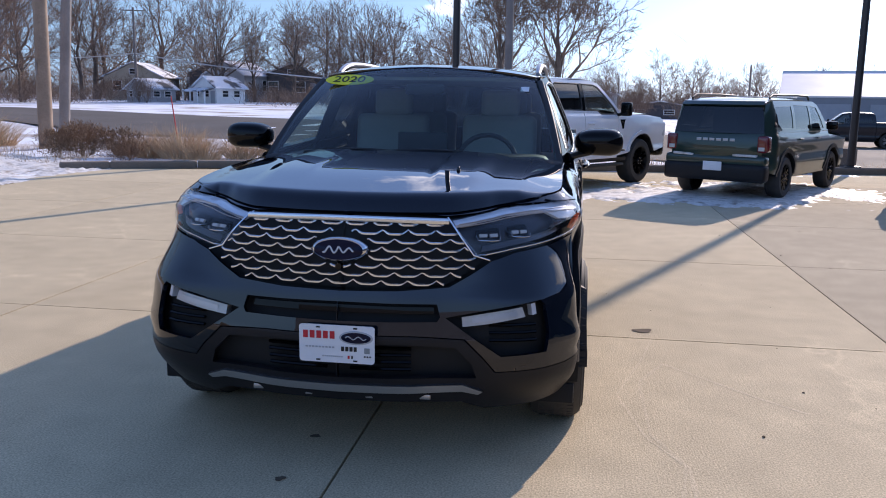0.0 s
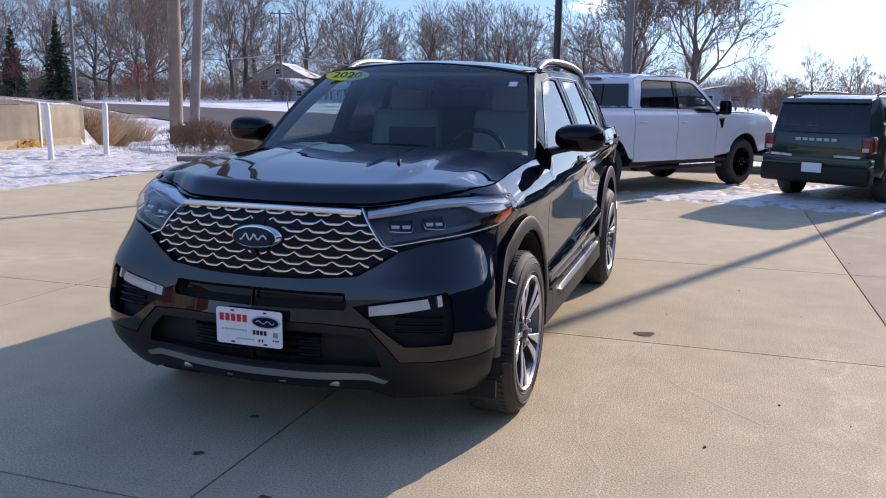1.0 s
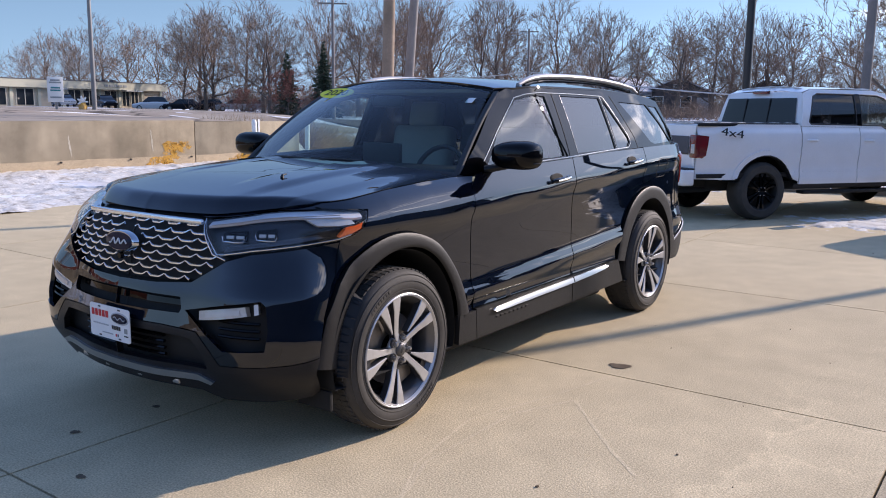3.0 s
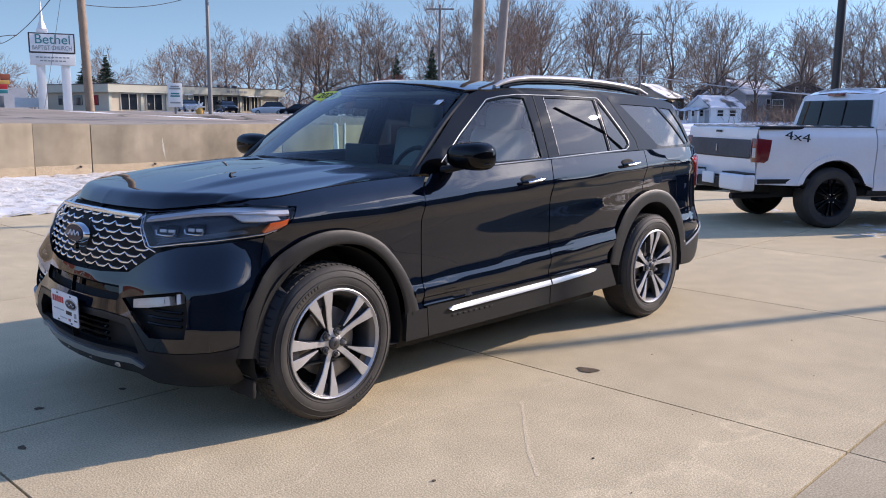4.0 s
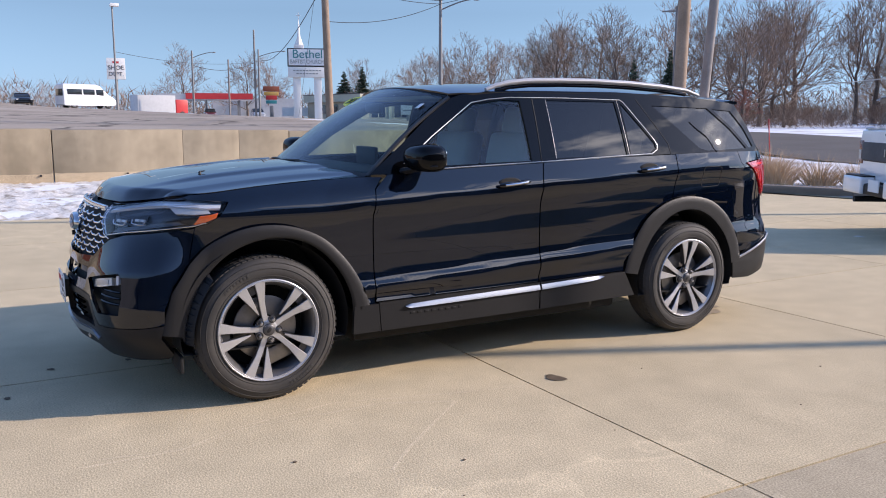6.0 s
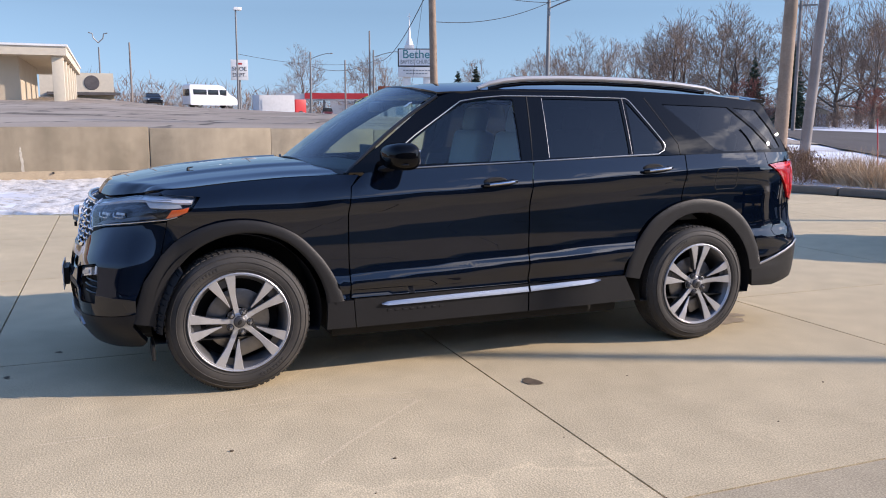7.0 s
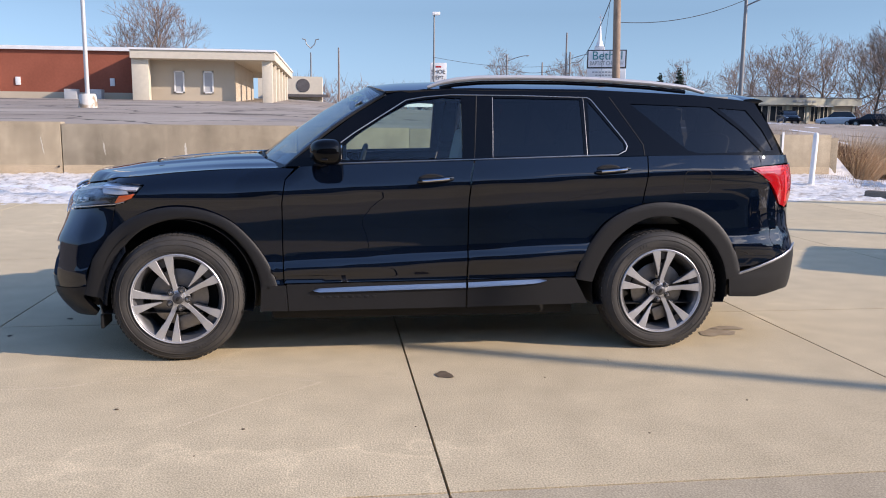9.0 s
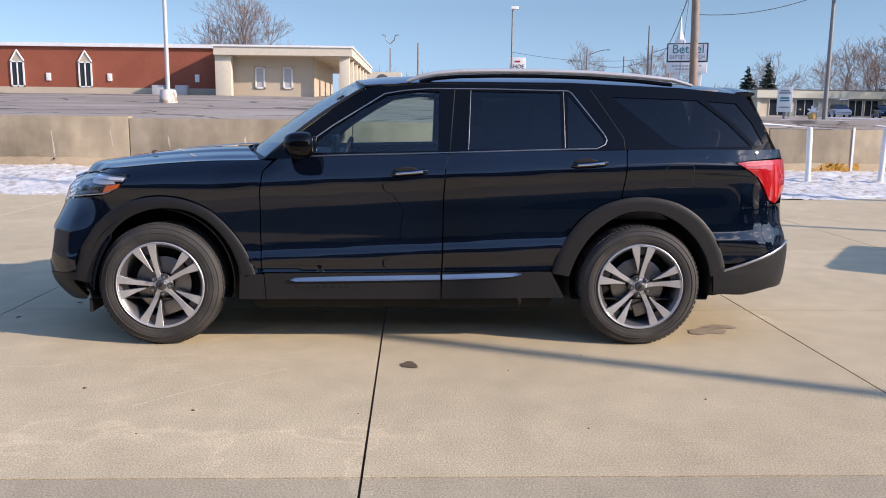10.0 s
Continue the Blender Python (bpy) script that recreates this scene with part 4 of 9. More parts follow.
wire((-100, 29.3, 8.5), (-78, 9.6, 7.5), .6, .02)

# ---- buildings ----
def window(parent, m, w, h, frame_m, pane_m, gable=0.0, mullion=True):
    """A window in the plane x = 0 of m, facing +x."""
    win = new("window")
    win.parent = parent
    win.matrix_basis = m
    bm = bmesh.new()
    t = .10
    for y, z, a, b in ((0, t / 2, w, t), (0, h - t / 2, w, t), (-w / 2 + t / 2, h / 2, t, h), (w / 2 - t / 2, h / 2, t, h)) + (((0, h / 2, t * .8, h),) if mullion else ()):
        box(bm, (.03, y, z), (.10, a, b))
    if gable:
        for s in (-1, 1):
            tube(bm, [(.03, s * w / 2, h), (.03, 0, h + gable)], .07, 4)
    part("window_frame", bm, frame_m, win, smooth=False)
    if gable:
        bm = bmesh.new()
        v = [bm.verts.new(q) for q in ((.02, -w / 2, h), (.02, w / 2, h), (.02, 0, h + gable))]
        bm.faces.new(v)
        part("gable_panel", bm, M_TAN, win)
    bm = bmesh.new()
    box(bm, (.0, 0, h / 2), (.03, w - t, h - t))
    part("pane", bm, pane_m, win)
    return win


hall = thing("brick_hall", "long red brick hall with white roof edge and pointed white windows", "building", Matrix.Translation((-62.5, 0, 0)))
bm = bmesh.new()
box(bm, (-12, -38, 4.75), (24, 46.8, 3.3))
part("wall", bm, M_BRICK, hall, smooth=False)
bm = bmesh.new()
box(bm, (-12, -38, 2.5), (24.16, 46.9, 1.4))
part("plinth", bm, M_TAN, hall, smooth=False)
bm = bmesh.new()
box(bm, (-12, -38, 6.5), (24.5, 47.2, .28))
part("roof", bm, M_WHITE, hall, smooth=False)
for y in (-26.1, -31.4, -36.7, -42, -47.3):
    window(hall, Matrix.Translation((.03, y, 3.2)), 1.05, 2.0, M_WHITE, M_WINDOW, .85)
# small white vents on the brick
for y in (-24.2, -17.3, -29, -34):
    bm = bmesh.new()
    box(bm, (.04, y, 4.0), (.10, .35, .6), bevel=.02)
    part("wall_vent", bm, M_WHITE, hall)
for y in (-20.0, -18.2):
    bm = bmesh.new()
    box(bm, (1.2, y, 2.95), (.9, .9, .9), bevel=.04)
    solid("air_unit", bm, M_GREYW, "grey air-conditioning unit beside the brick wall", "air conditioner", Matrix.Translation((-62.5, 0, 0)), "air units")
porch = thing("tan_porch", "tan stucco entrance wing with deep flat white-edged roof", "building", Matrix.Translation((-60.5, 0, 0)))
bm = bmesh.new()
box(bm, (-8, -11.3, 4.1), (16, 6.9, 3.3))
part("wall", bm, M_TAN, porch, smooth=False)
bm = bmesh.new()
box(bm, (-13, -9.9, 5.95), (29.5, 10.4, .62))
part("roof", bm, M_TAN2, porch, smooth=False)
bm = bmesh.new()
box(bm, (-13, -9.9, 6.32), (29.7, 10.6, .14))
part("roof_edge", bm, M_WHITE, porch, smooth=False)
for i in range(6):
    bm = bmesh.new()
    box(bm, (1.0 - i * 4.5, -5.3, 4.1), (.75, .75, 3.4), bevel=.03)
    part("column", bm, M_TAN2, porch)
bm = bmesh.new()
box(bm, (1.0, -14.5, 4.1), (.75, 1.2, 3.4), bevel=.03)
part("column", bm, M_TAN2, porch)
for y in (-11.95, -9.8):
    window(porch, Matrix.Translation((.03, y, 3.2)), .75, 1.65, M_WHITE, M_GREYW, 0, False)
far_hall = thing("beige_hall", "far beige block with a dark round emblem and brown canopy", "building", Matrix.Translation((-96, -5, 0)))
bm = bmesh.new()
box(bm, (-4, -.3, 4.2), (8, 7.5, 4.1))
part("wall", bm, M_TAN2, far_hall, smooth=False)
bm = bmesh.new()
box(bm, (.6, .4, 4.0), (1.4, 7.4, .3))
part("canopy", bm, M_ROOFD, far_hall, smooth=False)
bm = bmesh.new()
lathe(bm, [(.0, .05), (.75, .05), (.8, 0)], 24, Matrix.Translation((.02, 1.2, 5.2)) @ Matrix.Rotation(radians(90), 4, "Y"))
part("emblem", bm, M_ROOFD, far_hall)

MALL_Z = height(-95.2, 41.6)
mall = thing("tan_shopfronts", "long low tan shop building with dark bays and pale roof fascia", "building",
             Matrix.Translation((-95.2, 41.6, MALL_Z)) @ Matrix.Rotation(radians(7.9), 4, "Z"))
bm = bmesh.new()
box(bm, (-7, 13.8, 1.35), (14, 27.6, 3.1))
part("wall", bm, M_TAN, mall, smooth=False)
bm = bmesh.new()
box(bm, (-6.8, 13.8, 2.72), (15.2, 28.6, .95), bevel=.03)
part("fascia", bm, M_FASCIA, mall, smooth=False)
bm = bmesh.new()
box(bm, (-6.8, 13.8, 3.24), (15.3, 28.7, .10))
part("roof_edge", bm, M_ROOFD, mall, smooth=False)
for y0, y1 in ((1.6, 3.9), (5.2, 7.5), (12.3, 14.2), (14.5, 16.4), (17.8, 19.8), (20.7, 21.9), (22.2, 23.4)):
    win = new("window")
    win.parent = mall
    bm = bmesh.new()
    box(bm, (.02, (y0 + y1) / 2, 1.15), (.08, y1 - y0, 1.9))
    part("pane", bm, M_WINDOW, win, smooth=False)
    bm = bmesh.new()
    for y in (y0, (y0 + y1) / 2, y1):
        box(bm, (.06, y, 1.15), (.10, .09, 1.95))
    box(bm, (.06, (y0 + y1) / 2, 2.13), (.10, y1 - y0, .09))
    part("window_frame", bm, M_TAN2, win, smooth=False)
for y in (.15, 4.5, 8.2, 11.6, 17.1, 20.25, 24.1, 27.4):
    bm = bmesh.new()
    box(bm, (.08, y, 1.1), (.24, .38, 2.3))
    part("pilaster", bm, M_FASCIA, mall, smooth=False)
for x in (-3.0, -6.5, -10.0):
    win = new("window")
    win.parent = mall
    bm = bmesh.new()
    box(bm, (x, -.02, 1.3), (1.9, .08, 1.2))
    part("pane", bm, M_WINDOW, win, smooth=False)
for y in (10.9, 21.3, 22.8):
    bm = bmesh.new()
    box(bm, (.55, y, 2.05), (1.1, 1.25, .10), Matrix.Translation((0, 0, .12)) @ Matrix.Rotation(radians(0), 4, "Y"))
    part("awning", bm, M_WHITE, mall, smooth=False)
for i in range(5):
    bm = bmesh.new()
    box(bm, (.83, 17.6 + i * .75, 2.75), (.05, .55, .28))
    part("sign_bar", bm, M_GREY, mall, smooth=False)
for y in (18.0, 19.3, 20.6):
    bm = bmesh.new()
    box(bm, (-1.5, y, 3.45), (.7, .5, .35), bevel=.03)
    part("roof_vent", bm, M_ROOFD, mall, smooth=False)

# church sign
sign = thing("church_sign", "white pylon church sign with steeple and teal lettering", "sign", Matrix.Translation((-59.7, 21.3, gz(-59.7, 21.3))) @ Matrix.Rotation(radians(-21), 4, "Z") @ Matrix.Scale(1.10, 4))
for y in (-.75, .75):
    bm = bmesh.new()
    box(bm, (-.1, y, 1.7), (.35, .55, 3.9), bevel=.02)
    part("post", bm, M_WHITE, sign)
bm = bmesh.new()
box(bm, (0, 0, 4.45), (.5, 2.8, 1.30), bevel=.03)
part("board", bm, M_DARKP, sign, "dark sign cabinet")
bm = bmesh.new()
box(bm, (.24, 0, 4.45), (.06, 2.62, 1.14))
part("face", bm, M_PLATE, sign, "white sign face")
bm = bmesh.new()
box(bm, (0, 0, 3.40), (.45, 2.75, .74), bevel=.02)
part("lower_board", bm, M_WHITE, sign)
up = Matrix.Rotation(radians(90), 4, "Z") @ Matrix.Rotation(radians(90), 4, "X")
words("lettering", "Bethel", .86, M_GREEN, sign, Matrix.Translation((.285, .05, 4.66)) @ up @ Matrix.Diagonal((1.0, 1, 1, 1)), .008)
words("lettering", "BAPTIST CHURCH", .37, M_GREY, sign, Matrix.Translation((.285, .0, 4.13)) @ up @ Matrix.Diagonal((.80, 1.1, 1, 1)), .008)
for z, k in ((3.52, 9), (3.30, 7)):
    for i in range(k):
        bm = bmesh.new()
        box(bm, (.235, (i - (k - 1) / 2) * .23, z), (.02, .17, .08))
        part("text_bar", bm, M_GREY, sign, smooth=False)
bm = bmesh.new()
box(bm, (0, -.55, 5.22), (.5, .7, .28), bevel=.02)
lathe(bm, [(.30, 5.34), (.26, 5.5), (.12, 5.9), (.02, 7.2), (0, 7.2)], 8, Matrix.Translation((0, -.55, 0)))
part("steeple", bm, M_WHITE, sign)
bm = bmesh.new()
box(bm, (0, -.55, 7.38), (.05, .05, .5))
box(bm, (0, -.55, 7.42), (.05, .28, .05))
part("cross", bm, M_WHITE, sign)

small_sign = thing("shop_sign", "small white roadside sign with green and black marks", "sign", Matrix.Translation((-44.0, 22.3, gz(-44, 22.3))) @ Matrix.Rotation(radians(-25), 4, "Z"))
bm = bmesh.new()
box(bm, (0, 0, .5), (.12, .12, 1.2))
part("post", bm, M_STEELP, small_sign)
bm = bmesh.new()
box(bm, (0, 0, 1.15), (.15, .85, 1.45), bevel=.02)
part("board", bm, M_WHITE, small_sign)
for z, w, m in ((1.68, .5, M_GREY), (1.55, .65, M_GREY), (1.25, .5, M_GREEN), (1.1, .55, M_GREEN), (.7, .6, M_GREY)):
    bm = bmesh.new()
    box(bm, (.08, 0, z), (.02, w, .09))
    part("text_bar", bm, m, small_sign, smooth=False)

# fuel station far up the road
fuel = thing("fuel_station", "far fuel station with a red and grey flat canopy", "building", Matrix.Translation((-130, 30.5, gz(-130, 30.5))) @ Matrix.Rotation(radians(-14), 4, "Z"))
bm = bmesh.new()
box(bm, (0, 0, 3.3), (9, 14, .9))
part("canopy", bm, M_GREYW, fuel, smooth=False)
bm = bmesh.new()
box(bm, (4.55, 2.0, 3.4), (.15, 10, .9))
part("red_band", bm, M_RED, fuel, smooth=False)
for y in (-5, 0, 5):
    for x in (-2.5, 2.5):
        bm = bmesh.new()
        box(bm, (x, y, 1.4), (.3, .3, 3))
        part("column", bm, M_STEELP, fuel, smooth=False)
bm = bmesh.new()
box(bm, (-16, 8, 1.7), (9, 14, 3.6))
part("shop", bm, M_GREYW, fuel, smooth=False)
fsign = thing("price_sign", "far red and green roadside price sign", "sign", Matrix.Translation((-109.3, 34.4, gz(-109, 34))) @ Matrix.Rotation(radians(-16), 4, "Z"))
for z, h, w, m in ((4.1, .7, 2.2, M_BRICK), (3.45, .5, 2.0, M_ORANGE), (2.9, .6, 1.5, M_RED), (2.3, .45, 1.5, M_GREEN), (1.0, 1.6, .5, M_STEELP)):
    bm = bmesh.new()
    box(bm, (0, 0, z), (.3, w, h), bevel=.03)
    part("panel", bm, m, fsign)
bm = bmesh.new()
box(bm, (-1.5, 3.5, 1.0), (.3, 4, 1.2))
part("panel", bm, M_WHITE, fsign)
shoe = thing("shop_pylon", "tall white square shop sign with two dark lines of lettering", "sign", Matrix.Translation((-103.3, 13.3, gz(-103, 13))) @ Matrix.Rotation(radians(-8), 4, "Z"))
bm = bmesh.new()
box(bm, (0, 0, 5.2), (.5, 2.1, 2.5), bevel=.03)
part("board", bm, M_WHITE, shoe)
bm = bmesh.new()
rod(bm, (0, 0, -.2), (0, 0, 4), .14, n=10)
part("post", bm, M_STEELP, shoe)
words("lettering", "SHOE", .72, M_ROOFD, shoe, Matrix.Translation((.27, 0, 5.3)) @ up, .01)
words("lettering", "DEPT.", .66, M_ROOFD, shoe, Matrix.Translation((.27, 0, 4.55)) @ up, .01)
bm = bmesh.new()
box(bm, (.26, 0, 5.95), (.02, .7, .22))
part("mark", bm, M_RED, shoe)


M_SNOWROOF = mat("patchy_snow_shingle", (0.72, 0.72, 0.74), 0.75, var=0.12, scale=.55, fine=6, col2=(0.10, 0.09, 0.085), cut=(.50, .60))


def house(label, x, y, rz, w, d, h, rise, wall_m, roof_m, porch_on=False):
    """A small gabled house, gable towards -y."""
    ob = thing("house", label, "house", Matrix.Translation((x, y, gz(x, y) - .05)) @ Matrix.Rotation(rz, 4, "Z"), "houses across the highway")
    bm = bmesh.new()
    v = [(-w / 2, 0), (w / 2, 0), (w / 2, h), (0, h + rise), (-w / 2, h)]
    lo = [bm.verts.new((a, 0, b)) for a, b in v]
    hi = [bm.verts.new((a, d, b)) for a, b in v]
    bm.faces.new(lo)
    bm.faces.new(hi[::-1])
    for i in range(5):
        bm.faces.new((lo[i], hi[i], hi[(i + 1) % 5], lo[(i + 1) % 5]))
    bmesh.ops.recalc_face_normals(bm, faces=bm.faces)
    part("wall", bm, wall_m, ob, smooth=False)
    for s in (-1, 1):
        bm = bmesh.new()
        l = math.hypot(w / 2, rise) + .35
        a = math.atan2(rise, w / 2)
        box(bm, (l / 2 - .02, d / 2, .05), (l, d + .6, .12), Matrix.Translation((0, 0, h + rise + .04)) @ Matrix.Rotation(math.pi if s < 0 else 0, 4, "Z") @ Matrix.Translation((0, -d if s < 0 else 0, 0)) @ Matrix.Rotation(a, 4, "Y"))
        part("roof", bm, roof_m, ob, smooth=False)
    def small_window(m, ww, hh):
        win = new("window")
        win.parent = ob
        win.matrix_basis = m
        b_ = bmesh.new()
        for q, z, a, c in ((0, 0, ww + .16, .08), (0, hh, ww + .16, .08), (-ww / 2 - .04, hh / 2, .08, hh), (ww / 2 + .04, hh / 2, .08, hh), (0, hh / 2, ww, .05)):
            box(b_, (q, -.03, z), (a, .07, c))
        part("window_frame", b_, M_WHITE, win, smooth=False)
        b_ = bmesh.new()
        box(b_, (0, -.01, hh / 2), (ww, .04, hh))
        part("pane", b_, M_WINDOW, win, smooth=False)

    wh = h * .42
    for a in (-w * .28, w * .12):
        small_window(Matrix.Translation((a, 0, h * .42)), w * .14, wh)
    for b in (d * .3, d * .7):
        for sx in (1, -1):
            small_window(Matrix.Translation((sx * w / 2, b, h * .42)) @ Matrix.Rotation(radians(90 * sx), 4, "Z"), .75, wh)
    if rise > 1.1:
        small_window(Matrix.Translation((0, 0, h + rise * .18)), w * .11, rise * .4)
    bm = bmesh.new()
    box(bm, (w * .36, -.03, h * .40), (w * .17, .08, h * .80), bevel=.01)
    part("door", bm, M_GREYW, ob, smooth=False)
    if porch_on:
        bm = bmesh.new()
        box(bm, (0, -.75, 0), (w * .96, 1.7, .10), Matrix.Translation((0, 0, h * .98)) @ Matrix.Rotation(radians(12), 4, "X"))
        part("porch_roof", bm, roof_m, ob, smooth=False)
        for a in (-.45, -.15, .15, .45):
            bm = bmesh.new()
            box(bm, (w * a, -1.4, h * .45), (.11, .11, h * .9))
            part("porch_post", bm, M_WHITE, ob, smooth=False)
    return ob


house("small white house with a snowy gable roof and porch", -36.2, 75.5, -.43, 3.5, 3.8, 1.6, 1.05, M_WHITE, M_SNOWROOF, True)
house("small grey house with a snow-covered roof", -44.6, 77.5, -.40, 3.4, 3.6, 1.45, .95, M_GREYW, M_SNOWROOF)
house("dark timber house under bare trees with patchy snow", -33, 93, .3, 8, 8, 3.0, 1.6, M_ROOFD, M_SNOWROOF)
house("dark two-storey house with a snowy roof", -44, 98, .5, 8, 8, 3.6, 1.8, M_ROOFD, M_SNOWROOF)
house("dark house half hidden behind bare trees", -24, 97, .2, 9, 8, 2.6, 1.8, M_ROOFD, M_ROOFD)
house("grey-roofed house behind the conifers", -67, 69, .8, 6, 6, 1.7, 1.3, M_TAN, M_SNOWROOF)
house("pale low house beyond the snow field", 2, 100, .2, 8, 7, 1.6, .8, M_GREYW, M_SNOWROOF)
house("low dark house beyond the snow field", 11.5, 104, -.1, 9, 7, 1.4, .8, M_ROOFD, M_SNOWROOF)
house("brown-sided house with a patchy snow roof behind bare trees", -53, 92, .2, 7, 8, 2.9, 1.7, M_TAN, M_SNOWROOF)
house("grey two-storey house with a patchy snow roof", -39.5, 88, -.2, 5.5, 6, 3.1, 1.5, M_GREYW, M_SNOWROOF)

M_WAREH = mat("grey_blue_steel_siding", (0.24, 0.25, 0.27), 0.6, var=0.08, scale=1, fine=9)
M_WAREDOOR = mat("pale_steel_door", (0.34, 0.35, 0.37), 0.6, var=0.06)
ware = thing("warehouse", "long grey metal warehouse with a snow-white roof", "building", Matrix.Translation((15.4, 56.5, .69)) @ Matrix.Rotation(radians(-14), 4, "Z"))
bm = bmesh.new()
box(bm, (20, 6, -.36), (40, 12, 3.3))
part("wall", bm, M_WAREH, ware, smooth=False)
for s in (-1, 1):
    bm = bmesh.new()
    box(bm, (20, s * 3.1, 0), (41, 6.5, .12), Matrix.Translation((0, 6, 3.22)) @ Matrix.Rotation(-s * .30, 4, "X"))
    part("roof", bm, M_METALROOF, ware, smooth=False)
bm = bmesh.new()
v = [bm.verts.new(q) for q in ((-.01, 0, 1.29), (-.01, 12, 1.29), (-.01, 6, 3.12))]
bm.faces.new(v)
part("gable", bm, M_WAREH, ware, smooth=False)
for i in range(7):
    bm = bmesh.new()
    box(bm, (2.6 + i * 4.2, -.02, -.38), (3.0, .10, 2.5))
    part("roller_door", bm, M_WAREDOOR, ware, smooth=False)
board = thing("snow_field_board", "white advertising board with two dark round marks", "sign", Matrix.Translation((-14.5, 70, gz(-14.5, 70))) @ Matrix.Rotation(.25, 4, "Z"))
bm = bmesh.new()
box(bm, (0, 0, 2.3), (3.6, .12, .9), bevel=.02)
part("panel", bm, M_WHITE, board)
for x in (-1.4, .4):
    bm = bmesh.new()
    lathe(bm, [(0, .02), (.28, .02), (.3, 0)], 20, Matrix.Translation((x, -.06, 2.35)) @ Matrix.Rotation(radians(90), 4, "X"))
    part("mark", bm, M_DARKP, board)
    for i in range(4):
        bm = bmesh.new()
        box(bm, (x + .5 + i * .2, -.07, 2.35), (.15, .02, .18))
        part("text_bar", bm, M_GREY, board, smooth=False)
for x in (-1.5, 1.5):
    bm = bmesh.new()
    box(bm, (x, .1, 1.0), (.12, .12, 2.2))
    part("post", bm, M_STEELP, board)

# dark colour chosen for what the car's side mirrors
M_SHOP = mat("dark_mirrored_cladding", (0.145, 0.150, 0.165), 0.55, var=0.15, scale=0.6, fine=8, spec=0.3)
# unseen building behind the camera, set to shade the lot and darken reflections
shop = thing("dealership", "long dark building out of view, set for the car's reflections", "building", Matrix.Translation((11.6, -4, 0)))
bm = bmesh.new()
box(bm, (6, -4, 2.2), (12, 46, 4.6), bevel=.02)
part("wall", bm, M_SHOP, shop, smooth=False)
bm = bmesh.new()
box(bm, (6, -4, 4.62), (12.5, 46.5, .30), bevel=.03)
part("coping", bm, M_ROOFD, shop, smooth=False)
# wing added unseen, so the car's front mirrors a dark wall
bm = bmesh.new()
box(bm, (-11, -23, 2.0), (21.9, 8, 4.2), bevel=.02)
part("wing", bm, M_SHOP, shop, smooth=False)
# ---- the black SUV ----
from mathutils.geometry import delaunay_2d_cdt as delaunay
M_PAINT = mat("black_car_paint", (0.0012, 0.0031, 0.0088), 0.30, var=0.1, fine=400, coat=1.0, spec=0.0)
M_PAINT.node_tree.nodes["Principled BSDF"].inputs["Coat IOR"].default_value = 1.62
M_GLOSSBLK = mat("gloss_black_trim", (0.0025, 0.0025, 0.003), 0.3, coat=0.5, spec=0.0)
M_CLADD = mat("black_bumper_plastic", (0.010, 0.010, 0.012), 0.42, var=0.12, fine=300, bump=0.12, spec=0.28)
M_CLAD = mat("grained_black_plastic", (0.013, 0.013, 0.014), 0.50, var=0.15, fine=300, bump=0.15, spec=0.30)
M_CHROME = mat("chrome", (0.62, 0.62, 0.63), 0.10, 1.0, var=0.04)
M_GRILLE = mat("grille_chrome", (0.72, 0.73, 0.75), 0.22, 1.0, var=0.04)
M_SATIN = mat("satin_silver", (0.44, 0.44, 0.45), 0.36, 1.0, var=0.06)
M_STRIP = mat("brushed_sill_metal", (0.42, 0.42, 0.42), 0.30, 1.0, var=0.06)
M_RAIL = mat("silver_rail_paint", (0.44, 0.44, 0.45), 0.40, 0.1, var=0.05)
M_RUBBER = mat("tyre_rubber", (0.026, 0.025, 0.024), 0.75, var=0.25, scale=5, fine=60, col2=(0.052, 0.047, 0.041))
M_RIM = mat("machined_alloy", (0.57, 0.57, 0.58), 0.34, 0.65, var=0.06, fine=90)
M_BARREL = mat("painted_barrel", (0.15, 0.15, 0.155), 0.34, 0.6, var=0.1)
M_RIMD = mat("dark_alloy", (0.10, 0.10, 0.105), 0.4, 0.7, var=0.1)
M_DARK = mat("black_void", (0.008, 0.008, 0.008), 0.8)
M_DISC = mat("brake_steel", (0.3, 0.28, 0.26), 0.4, 0.8, var=0.2)
M_GLASS = glass("clear_car_glass", (0.70, 0.82, 0.79), f0=.075)
M_SCREEN = glass("windscreen_glass", (0.60, 0.74, 0.72), f0=.055)
M_GLASSD = glass("privacy_glass", (0.05, 0.055, 0.058), f0=.06)
# M_GLASSQ: slight roughness stands in for the bloom round the sun's glint
M_GLASSQ = glass("soft_glint_privacy_glass", (0.05, 0.055, 0.058), .012, f0=.05)
M_LENS = glass("lamp_lens", (0.96, 0.965, 0.97), f0=.04)
M_SEAT = mat("light_grey_leather", (0.36, 0.35, 0.33), 0.5, var=0.08)
M_DASH = mat("dark_dash_plastic", (0.02, 0.02, 0.021), 0.6)
M_HOUSING = mat("lamp_housing", (0.032, 0.034, 0.040), 0.22, 0.3, var=0.1)
M_GUIDE = mat("bright_red_guide", (0.85, 0.05, 0.05), 0.15, coat=1.0)
M_AMBER = mat("amber_lens", (0.85, 0.14, 0.025), 0.15, var=0.05, coat=1.0)
M_REDLENS = mat("red_lens", (0.40, 0.008, 0.011), 0.12, var=0.15, scale=6, coat=1.0)
